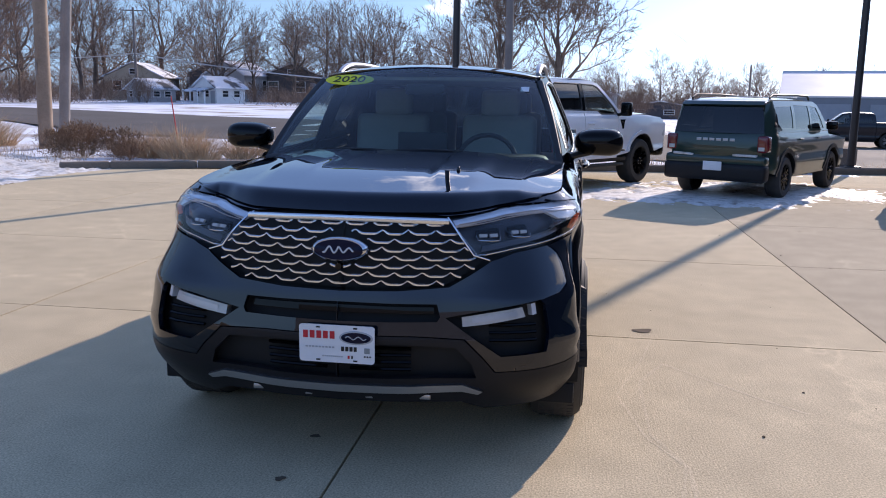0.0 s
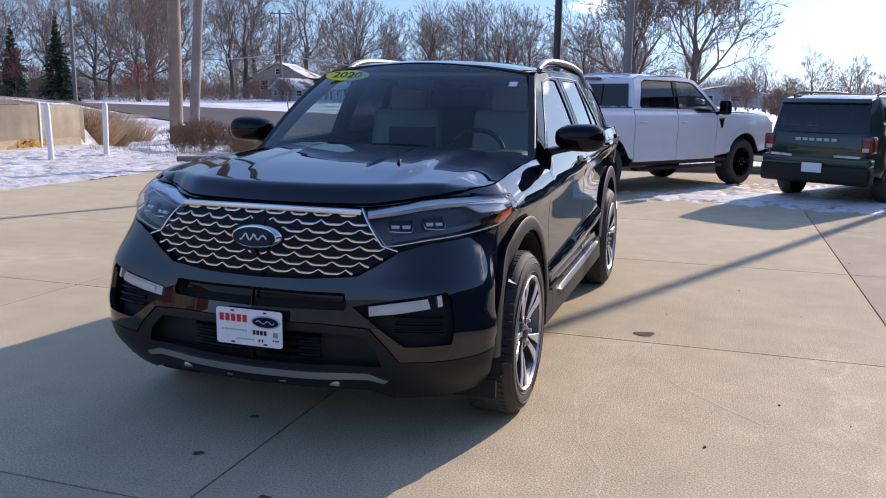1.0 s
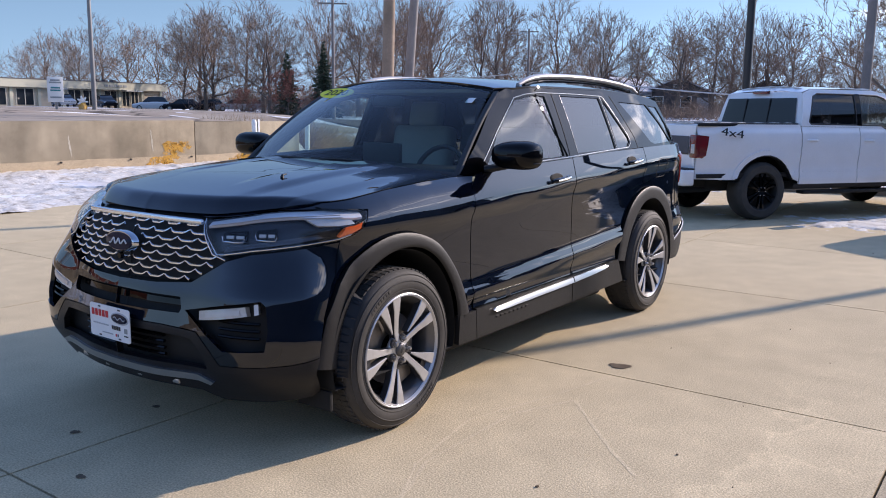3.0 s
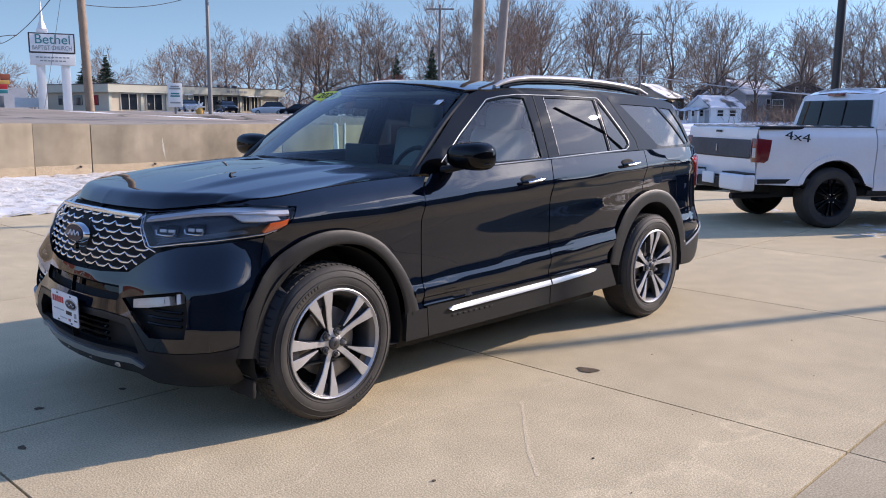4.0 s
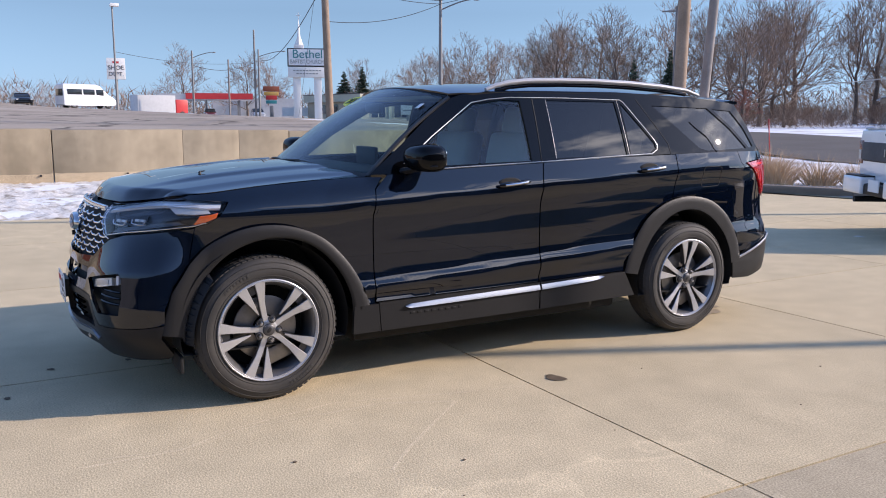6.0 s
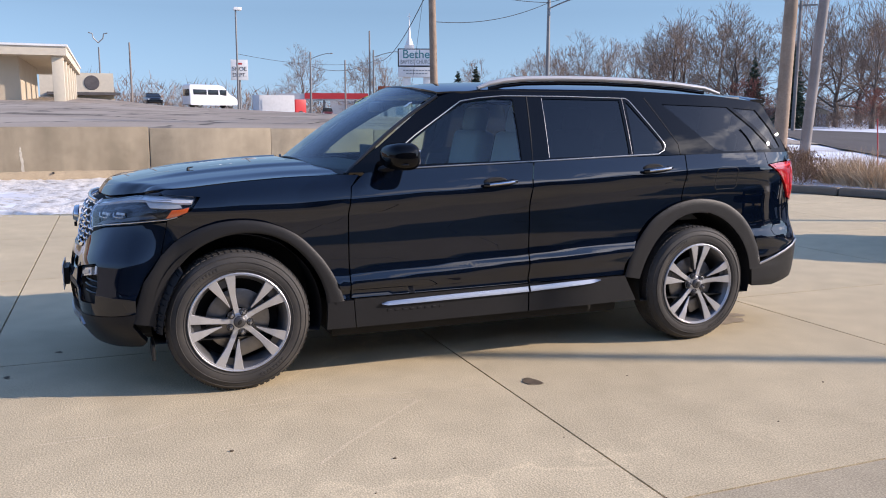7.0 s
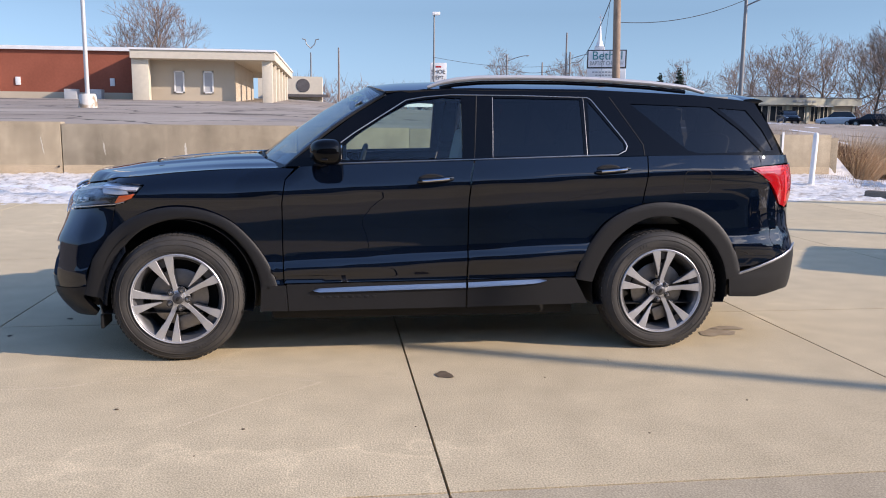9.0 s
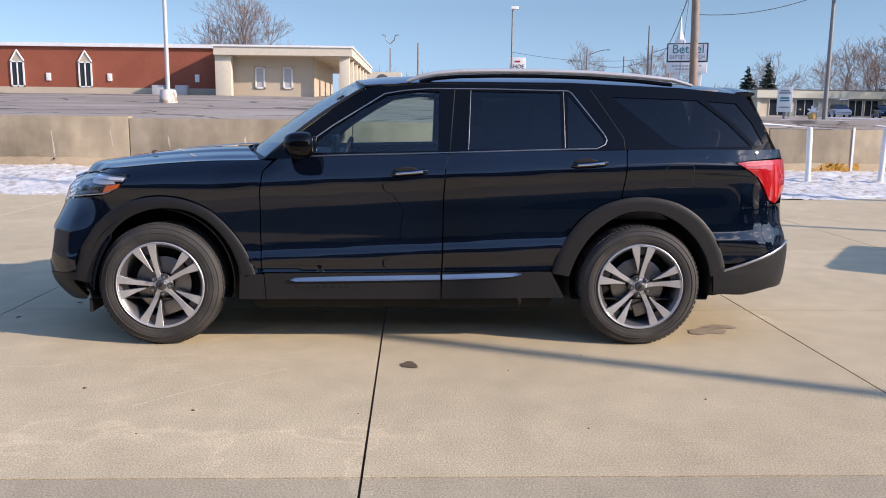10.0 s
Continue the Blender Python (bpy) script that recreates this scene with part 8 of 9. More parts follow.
    for s in (1, -1):
        # wrap-round tail lamp, slanting forward at its outer end
        ring = [(2.80, 1.22), (2.995, 1.24), (2.998, .93), (2.90, .91), (2.84, .95)]
        tl = skin("tail_lamp", [ring], sf, M_LAMPRED, t, "red tail lamp with a clear inset", proud=.008, step=.05, edge=.04, flange=.03, sides=(s,), **mid)[0]
        bm = bmesh.new()
        box(bm, (s * .885, 2.995, 1.08), (.145, .075, .33), bevel=.02)
        part("lamp_face", bm, M_LAMPRED, tl)
        bm = bmesh.new()
        box(bm, (s * .895, 3.034, 1.045), (.08, .008, .13), bevel=.004)
        part("reversing_lamp", bm, M_RUNLAMP, tl)
        bm = bmesh.new()
        box(bm, (s * .655, 3.12, .64), (.62, .20, .23), bevel=.04, seg=3)
        part("bumper_end", bm, paint, t)
        bm = bmesh.new()
        box(bm, (s * .655, 3.10, .762), (.58, .17, .02), bevel=.008)
        part("bumper_pad", bm, M_CLAD, t)
        bm = bmesh.new()
        tube(bm, [(s * .62, 2.6, .44), (s * .62, 3.18, .44)], .042, 10)
        part("tail_pipe", bm, M_DARK, t)
        bm = bmesh.new()
        box(bm, (s * .96, 0, .40), (.16, 2.3, .05), bevel=.015)
        part("running_board", bm, M_CLAD, t)
        for y, z in ((-.06, 1.155), (1.02, 1.165)):
            bm = bmesh.new()
            q = [(s * (1.012 + .022 * math.sin(math.pi * i / 6) ** .6), y - .10 + .20 * i / 6, z) for i in range(7)]
            tube(bm, q, [.008] + [.014] * 5 + [.008], 8, 1.3, (0, 0, 1))
            part("door_handle", bm, paint, t)
        mir = new("door_mirror")
        mir.parent = t
        bm = bmesh.new()
        box(bm, (s * 1.15, -.98, 1.41), (.20, .13, .25), bevel=.05, seg=3)
        part("mirror_shell", bm, M_GLOSSBLK, mir)
        bm = bmesh.new()
        tube(bm, [(s * .95, -.97, 1.30), (s * 1.02, -.97, 1.31), (s * 1.08, -.97, 1.34)], .03, 8)
        part("mirror_arm", bm, M_GLOSSBLK, mir)
        for y in (FY, RY):
            plain_wheel(t, s * .985, y, R, .30, rim_m)
            bm = bmesh.new()
            lathe(bm, [(.53, 0), (.53, -.34), (0, -.34)], 32, Matrix.Translation((s * .96, y, .46)) @ Matrix.Rotation(radians(90 * s), 4, "Y"))
            for v in [v for v in bm.verts if v.co.z < .56]:
                v.co.z = .56
            part("wheel_liner", bm, M_DARK, t)
        bm = bmesh.new()
        box(bm, (s * .83, -2.76, 1.02), (.22, .18, .30), bevel=.05, seg=3)
        part("headlamp", bm, M_LAMPW, t)
        if marks:
            mm = Matrix.Translation((s * 1.012, 2.46, 1.265)) @ Matrix.Rotation(radians(90 * s), 4, "Z") @ Matrix.Rotation(radians(90), 4, "X")
            words("lettering", "4x4", .17, M_BLKINK, t, mm @ Matrix.Diagonal((1.45, .9, 1, 1)) @ Matrix(((1, .18, 0, 0), (0, 1, 0, 0), (0, 0, 1, 0), (0, 0, 0, 1))), .004)
            for y0, y1 in ((1.32, 2.05), (2.15, 2.9)):
                bm = bmesh.new()
                tube(bm, [(s * .90, y0 + (y1 - y0) * i / 8, 1.405 + .006 * math.sin(i * 2.1)) for i in range(9)], [.010 + .012 * abs(math.sin(i * 1.7)) for i in range(9)], 6, .6)
                part("snow_ridge", bm, M_SNOW, t, "thin ridge of snow")
    bm = bmesh.new()
    box(bm, (0, 3.10, .60), (.80, .15, .15), bevel=.03)
    part("step_bumper", bm, M_CLAD, t)
    bm = bmesh.new()
    box(bm, (0, 3.185, .66), (.32, .02, .16), bevel=.008)
    part("number_plate", bm, M_PLATE, t)
    if marks:
        bm = bmesh.new()
        tube(bm, [(-.82 + 1.64 * i / 16, 2.985, 1.405 + .006 * math.sin(i * 1.9)) for i in range(17)], [.008 + .012 * abs(math.sin(i * 1.3)) for i in range(17)], 6, .6)
        part("snow_ridge", bm, M_SNOW, t, "thin ridge of snow")
        for y0, w in ((-.36, .62), (.98, .66)):
            bm = bmesh.new()
            tube(bm, [(-w + 2 * w * i / 14, y0 + .02 * math.sin(i * 2.3), 1.925 + (.03 if y0 > 0 else .025) * (1 - (i / 7 - 1) ** 2)) for i in range(15)], [.012 + .022 * abs(math.sin(i * 1.1)) for i in range(15)], 6, .5)
            part("snow_ridge", bm, M_SNOW, t, "thin ridge of snow")
    bm = bmesh.new()
    box(bm, (0, -2.76, .70), (1.84, .24, .42), bevel=.09, seg=3)
    box(bm, (0, -2.80, 1.0), (1.42, .12, .34), bevel=.04)
    part("front_end", bm, M_GLOSSBLK, t)
    bm = bmesh.new()
    box(bm, (0, -2.86, .70), (1.70, .10, .20), bevel=.04)
    part("front_bumper", bm, M_CHROME, t)
    bm = bmesh.new()
    box(bm, (0, 0, .52), (1.3, 5.2, .22), bevel=.04)
    part("chassis", bm, M_DARK, t)
    bm = bmesh.new()
    box(bm, (0, -.1, .95), (1.80, 2.0, .70))
    part("cabin_fill", bm, M_DASH, t)
    for x in (-.4, .4):
        for y in (-.15, .62):
            bm = bmesh.new()
            box(bm, (x, y, 1.40), (.46, .14, .44), bevel=.05)
            part("seat", bm, M_DASH, t)
    return t


M_GLASSD2 = glass("tinted_car_glass", (0.45, 0.50, 0.49))
HEAD = radians(-31)                   # the slant of the parking bays
white_truck = pickup("white crew-cab pickup with black wheels, parked on snowy concrete", Matrix.Translation((.34, 9.77, 0)) @ Matrix.Rotation(HEAD - radians(3.5) + math.pi, 4, "Z") @ Matrix.Scale(.975, 4), M_TRUCKW, M_GLOSSBLK, M_ROOFD)
pickup("dark pickup parked in the yard before the warehouse", Matrix.Translation((15.9, 44.0, height(15.9, 44.0) + .01)) @ Matrix.Rotation(radians(-100), 4, "Z"), M_DKBLUE, M_SILVERP, M_DKBLUE, False)


def boxy_suv(name, label, m, paint, L, half, top, axles, rails=True, bars=True):
    """An upright small SUV, front towards -y."""
    t = thing(name, label, "car", m)
    belt = 1.12
    r = L / 2
    sf = side_surface(half, belt, half - .20, top, r - .36)
    f, r = -L / 2, L / 2
    A = axles
    kw = dict(step=.08, edge=.05, flange=.03, centre=(0, 0, .8))
    skin("side_panel", [[(f + .12, .42), (f + .06, .95), (-.95, 1.06), (-.95, belt - .01), (r - .10, belt), (r - .02, .95), (r - .03, .50), (A + .45, .42)] + arch(A, .44, .36, .42)[:] + [(A - .45, .36), (-A + .45, .36)] + arch(-A, .44, .36, .42) + [(-A - .44, .40)]], sf, paint, t, **kw)
    W1 = [(-.72, belt + .05), (-.40, top - .17), (-.02, top - .14), (-.02, belt + .05)]
    W2 = [(.08, belt + .05), (.08, top - .14), (.86, top - .13), (.90, belt + .05)]
    W3 = [(1.04, belt + .07), (1.0, top - .15), (r - .40, top - .16), (r - .26, belt + .10)]
    skin("cabin_frame", [[(-1.0, belt), (-.50, top - .12), (-.3, top - .06), (r - .36, top - .06), (r - .17, top - .12), (r - .04, belt)], W1, W2, W3], sf, paint, t, **kw)
    for w, g in ((W1, M_GLASSD2), (W2, M_GLASSD), (W3, M_GLASSD)):
        skin("side_window", [w], sf, g, t, proud=-.008, step=.1, flange=0, centre=(0, 0, .8))
    th = half - .21
    deck("roof", [(th - .06, -.52, top - .11), (th, -.3, top - .055), (th, .5, top - .03), (th, r - .42, top - .04), (th - .02, r - .2, top - .10)], paint, t, crown=.03)
    deck("windscreen", [(half - .10, -1.02, belt), (th - .06, -.52, top - .11)], M_GLASSD2, t, crown=.03)
    deck("hood", [(half - .16, f + .03, .92), (half - .10, f + .2, 1.02), (half - .06, -1.0, belt)], paint, t, crown=.04)
    face("tailgate", [(half - .16, r - .02, .60), (half - .15, r + .02, .74), (half - .15, r + .015, .90), (half - .16, r, 1.04), (half - .165, r - .045, belt + .02)], paint, t, bulge=.06)
    face("rear_window", [(half - .155, r - .035, belt - .01), (half - .185, r - .085, belt + .18), (th - .04, r - .16, top - .17)], M_GLASSD, t, "dark tinted rear window wrapped round the corners", bulge=.09)
    face("roof_visor", [(th - .03, r - .19, top - .17), (th - .01, r - .11, top - .13), (th - .02, r - .19, top - .07)], paint, t, bulge=.08)
    bm = bmesh.new()
    box(bm, (0, r - .03, .66), (half * 2 - .12, .24, .18), bevel=.07, seg=3)
    part("bumper_skin", bm, paint, t)
    bm = bmesh.new()
    box(bm, (0, r - .01, .46), (half * 2 - .10, .26, .30), bevel=.08, seg=3)
    part("rear_bumper", bm, M_CLAD, t, "black rear bumper with dusted snow")
    bm = bmesh.new()
    box(bm, (0, r + .125, .56), (.32, .02, .15), bevel=.006)
    part("number_plate", bm, M_PLATE, t)
    bm = bmesh.new()
    tube(bm, [(.0, r - .03, belt + .05), (.20, r - .045, belt + .075), (.42, r - .05, belt + .07)], .010, 6)
    part("rear_wiper", bm, M_DASH, t)
    for x in (-.55, .55):
        bm = bmesh.new()
        box(bm, (x, r + .105, .42), (.12, .02, .035), bevel=.006)
        part("reflector", bm, M_LAMPRED, t)
    for s in (1, -1):
        bm = bmesh.new()
        box(bm, (s * (half - .145), r - .055, .94), (.19, .20, .28), bevel=.05, seg=3)
        tl = part("tail_lamp", bm, M_LAMPRED, t, "red tail lamp")
        bm = bmesh.new()
        box(bm, (s * (half - .155), r + .045, .865), (.10, .012, .06), bevel=.004)
        part("reversing_lamp", bm, M_RUNLAMP, tl)
        bm = bmesh.new()
        box(bm, (s * (half - .25), f + .05, .88), (.26, .12, .18), bevel=.04)
        part("headlamp", bm, M_LAMPW, t)
        mir = new("door_mirror")
        mir.parent = t
        bm = bmesh.new()
        box(bm, (s * (half + .10), -.72, 1.22), (.20, .13, .16), bevel=.045)
        part("mirror_shell", bm, M_GLOSSBLK, mir)
        for y in (-A, A):
            plain_wheel(t, s * (half - .02), y, .36, .24, M_GLOSSBLK)
            bm = bmesh.new()
            lathe(bm, [(.45, 0), (.45, -.3), (0, -.3)], 32, Matrix.Translation((s * (half - .03), y, .38)) @ Matrix.Rotation(radians(90 * s), 4, "Y"))
            for v in [v for v in bm.verts if v.co.z < .40]:
                v.co.z = .40
            part("wheel_liner", bm, M_DARK, t)
            skin("arch_cladding", [arch(y, .50, .36, .40) + arch(y, .43, .36, .40)[::-1]], sf, M_CLAD, t, proud=.015, step=.08, edge=.05, flange=.04, sides=(s,), centre=(0, 0, .8))
        for y in (-.28, .74):
            bm = bmesh.new()
            box(bm, (s * (half + .012), y, 1.0), (.03, .19, .03), bevel=.01)
            part("door_handle", bm, paint, t)
        if rails:
            bm = bmesh.new()
            tube(bm, [(s * (th - .05), y, top + dz) for y, dz in ((-.35, -.03), (-.25, .035), (.5, .045), (r - .6, .035), (r - .45, -.02))], .018, 8)
            part("roof_rail", bm, M_CLAD, t)
        for y in (.03, .95):
            bar_on("door_seam", [(y, .40), (y, .8), (y, belt)], sf, .003, M_DARK, t, .5, sides=(s,), proud=.001)
    if bars:
        for x, w in ((-.52, .40), (.54, .36)):
            bm = bmesh.new()
            box(bm, (x, r + .05, .745), (w, .10, .035), bevel=.014)
            for v in bm.verts:
                v.co.z += .02 * noise.noise(v.co * 9)
            part("snow_ridge", bm, M_SNOW, t, "thin ridge of snow")
        for y in (-.2, .5, 1.2):
            bm = bmesh.new()
            box(bm, (.25 * math.sin(y * 5), y, top + .004), (.5, .35, .02), bevel=.008)
            part("snow_ridge", bm, M_SNOW, t, "thin ridge of snow")
        for i in range(6):
            bm = bmesh.new()
            box(bm, ((i - 2.5) * .115, r + .066 - .012 * ((i - 2.5) / 2.5) ** 2, 1.0), (.085, .014, .045), bevel=.003)
            part("raised_mark", bm, M_SILVERP, t)
    bm = bmesh.new()
    box(bm, (0, f + .1, .60), (half * 2 - .10, .22, .50), bevel=.08)
    part("front_bumper", bm, M_CLAD, t)
    bm = bmesh.new()
    box(bm, (0, 0, .42), (half * 1.5, L - .5, .26), bevel=.04)
    box(bm, (0, .3, .8), (half * 1.8, L - 2.0, .5))
    part("floor_pan", bm, M_DARK, t)
    for x in (-.36, .36):
        for y in (.1, .95):
            bm = bmesh.new()
            box(bm, (x, y, 1.25), (.44, .14, .50), bevel=.05)
            part("seat", bm, M_DASH, t)
    return t


boxy_suv("compact_suv", "dark green boxy compact SUV dusted with snow", Matrix.Translation((4.20, 10.15, 0)) @ Matrix.Rotation(radians(-31) + math.pi, 4, "Z") @ Matrix.Scale(.94, 4), M_GREENP, 4.39, .93, 1.71, 1.335)
boxy_suv("compact_suv", "dark red compact SUV parked on the snowy lot", Matrix.Translation((7.75, 9.95, 0)) @ Matrix.Rotation(HEAD + math.pi, 4, "Z"), M_DKRED, 4.5, .93, 1.70, 1.35, bars=False)


def far_car(label, x, y, rz, paint, tall=0.0, L=4.5, red_lamps=True, kind="car"):
    """A car far off: body, glasshouse, roof, wheels and lamps."""
    c = thing("far_" + kind, label, kind, Matrix.Translation((x, y, height(x, y))) @ Matrix.Rotation(rz, 4, "Z"), "far parked cars")
    bm = bmesh.new()
    rows = [(-L / 2, .72, .45, .68), (-L / 2 + .15, .86, .30, .80), (-1.0, .90, .24, .96 + tall * .3), (.3, .91, .24, 1.0 + tall * .4), (L / 2 - .2, .88, .28, 1.0 + tall * .4), (L / 2, .80, .42, .85)]
    rings = []
    for q, w, a, b in rows:
        rings.append([bm.verts.new(p) for p in ((-w * .9, q, a), (-w, q, a + .15), (-w, q, b - .14), (-w * .86, q, b), (w * .86, q, b), (w, q, b - .14), (w, q, a + .15), (w * .9, q, a))])
    for u, v in zip(rings, rings[1:]):
        for i in range(8):
            bm.faces.new((u[i], u[(i + 1) % 8], v[(i + 1) % 8], v[i]))
    bm.faces.new(rings[0])
    bm.faces.new(rings[-1])
    bmesh.ops.recalc_face_normals(bm, faces=bm.faces)
    part("body", bm, paint, c)
    zb, zt = .96 + tall * .3, 1.42 + tall
    bm = bmesh.new()
    g = [(-1.0, .82), (-.25, .66), (L / 2 - .75, .66), (L / 2 - .15, .80)]
    v0 = [bm.verts.new((s * w, q, zb if i in (0, 3) else zt)) for i, (q, w) in enumerate(g) for s in (-1, 1)]
    for i in (0, 2, 4):
        bm.faces.new((v0[i], v0[i + 1], v0[i + 3], v0[i + 2]))
    bm.faces.new(v0[0::2])
    bm.faces.new(v0[1::2])
    bmesh.ops.recalc_face_normals(bm, faces=bm.faces)
    part("glasshouse", bm, M_WINDOW, c)
    deck("roof", [(.67, -.28, zt - .01), (.68, .2, zt + .015), (.67, L / 2 - .72, zt)], paint, c, cols=6, crown=.03)
    for s in (1, -1):
        for q in (-L * .3, L * .29):
            wh = new("wheel")
            wh.parent = c
            mw = Matrix.Translation((s * .91, q, .33)) @ Matrix.Rotation(radians(90 * s), 4, "Y")
            part("tyre", lathe(bmesh.new(), [(.2, .0), (.31, .0), (.33, -.03), (.33, -.2)], 20, mw), M_RUBBER, wh)
            part("rim", lathe(bmesh.new(), [(0, -.01), (.2, -.02), (.2, 0)], 16, mw), M_SATIN, wh)
        bm = bmesh.new()
        box(bm, (s * .72, L / 2 - .04, .85 + tall * .3), (.2, .12, .2), bevel=.03)
        part("tail_lamp", bm, M_LAMPRED, c)
        bm = bmesh.new()
        box(bm, (s * .66, -L / 2 + .08, .70), (.26, .12, .13), bevel=.03)
        part("headlamp", bm, M_LAMPW, c)
    return c


rnd = random.Random(9)
for (x, y), paint, tall, lab in zip([(4 + (a - 4) * 1.3, -4 + (b + 4) * 1.3) for a, b in ((-66.8, 44.9), (-64.9, 46.9), (-63.4, 48.8), (-61.8, 50.6), (-59.8, 52.6), (-58.3, 54.6), (-56.2, 56.4))],
                                    [M_TRUCKW, M_DKBLUE, M_PAINT, M_SILVERP, M_SILVERP, M_DKBLUE, M_DKRED], [.28, .05, .05, .0, .1, .25, .1],
                                    ["white far-off SUV in a car park", "dark far-off saloon in a car park", "black far-off saloon in a car park", "silver far-off saloon in a car park", "grey far-off hatchback in a car park", "dark far-off SUV in a car park", "red-brown far-off car in a car park"]):
    far_car(lab, x, y, radians(-38 + rnd.uniform(-8, 8)), paint, tall)
far_car("silver car before the tan shops", -90.5, 49.5, radians(75), M_SILVERP, .05)
far_car("dark car before the tan shops", -90.0, 54.5, radians(75), M_DKBLUE, .15)
far_car("dark low car far behind the raised lot", -97, 2.5, radians(95), M_DKBLUE, .0)
far_car("red car at the fuel station", -126, 30, radians(80), M_DKRED, .1)
far_car("silver car at the fuel station", -121, 36, radians(80), M_SILVERP, .1)
far_car("grey car in the snow field", -2.6, 92, radians(80), M_SILVERP, .1)
van = thing("passenger_van", "white high-roof passenger van far across the raised lot", "van", Matrix.Translation((-88.5, 8.1, height(-88.5, 8.1))) @ Matrix.Rotation(radians(-160), 4, "Z"))
bm = bmesh.new()
rows = [(-2.75, .85, .5, .95), (-2.5, .98, .35, 1.15), (-1.9, 1.0, .3, 1.45), (-1.1, 1.0, .3, 2.3), (-.6, 1.0, .3, 2.45), (2.7, 1.0, .3, 2.45), (2.8, .96, .4, 2.35)]
rings = [[bm.verts.new(p) for p in ((-w, q, a), (-w, q, b * .55), (-w * .86, q, b - .1), (-w * .7, q, b), (w * .7, q, b), (w * .86, q, b - .1), (w, q, b * .55), (w, q, a))] for q, w, a, b in rows]
for u, v in zip(rings, rings[1:]):
    for i in range(8):
        bm.faces.new((u[i], u[(i + 1) % 8], v[(i + 1) % 8], v[i]))
bm.faces.new(rings[0])
bm.faces.new(rings[-1])
bmesh.ops.recalc_face_normals(bm, faces=bm.faces)
part("body", bm, M_TRUCKW, van)
for s in (1, -1):
    for q, l in ((-.95, .8), (.2, 1.2), (1.7, 1.5)):
        bm = bmesh.new()
        box(bm, (s * .965, q, 1.62), (.06, l, .62), bevel=.02)
        part("side_window", bm, M_WINDOW, van)
    for q in (-1.8, 1.75):
        plain_wheel(van, s * .99, q, .35, .22, M_SILVERP, 5)
for q, z in ((2.80, 1.6),):
    bm = bmesh.new()
    box(bm, (0, q, z), (1.5, .05, .7), bevel=.02)
    part("rear_window", bm, M_WINDOW, van)
trailer = thing("box_truck", "far box truck with a grey box and red cab", "truck", Matrix.Translation((-118, 21.5, height(-118, 21.5))) @ Matrix.Rotation(radians(-165), 4, "Z"))
bm = bmesh.new()
box(bm, (0, 1.5, 1.9), (2.4, 5.5, 2.4), bevel=.04)
part("box_body", bm, M_GREYW, trailer)
bm = bmesh.new()
box(bm, (0, -2.3, 1.5), (2.2, 1.8, 2.1), bevel=.15)
part("cab", bm, M_RED, trailer)
for s in (1, -1):
    for q in (-2.3, 2.8):
        plain_wheel(trailer, s * 1.15, q, .45, .25, M_SILVERP, 5)

# ---- kerb, posts, bushes, snow, stains ----
M_STAIN = mat("oil_stain", (0.15, 0.115, 0.08), 0.9, var=0.3, scale=20, spec=0.05)
M_DAMP = mat("damp_patch", (0.36, 0.295, 0.215), 0.85, var=0.2, scale=8, spec=0.1)
M_SEAM = concrete_mat("scuffed_concrete", (0.600, 0.496, 0.328), stain=0.5)

kerb = thing("kerb", "rounded grey concrete kerb with snow behind it", "kerb", kind="structure")
ks = [(-10.8, 8.9), (-9.9, 9.35), (-9.35, 9.9), (-8.6, 10.5), (-7, 11.19), (-5, 12.03), (-2.5, 12.44), (0, 12.86), (3, 13.35), (6, 13.85), (10, 14.5), (14.65, 15.27)]
for a, b in zip(ks[2:], ks[3:]):
    bm = bmesh.new()
    d = Vector(b) - Vector(a)
    box(bm, (0, 0, .03), (d.length - .012, .26, .24), Matrix.Translation(((a[0] + b[0]) / 2, (a[1] + b[1]) / 2 + .10, 0)) @ Matrix.Rotation(math.atan2(d.y, d.x), 4, "Z"), bevel=.045, seg=3)
    part("kerbstone", bm, M_KERB, kerb)

for i, (x, y) in enumerate(((-11.15, 8.35), (-11.05, 9.85))):
    bm = bmesh.new()
    z = height(x, y)
    lathe(bm, [(.058, -.3), (.058, 1.11), (.050, 1.15), (.03, 1.175), (0, 1.18)], 20)
    solid("bollard", bm, M_WHITE, "white-painted steel guard post in the snow", "bollard", Matrix.Translation((x, y, z)) @ Matrix.Rotation(.03 * (1 - 2 * i), 4, "X"), "guard posts")


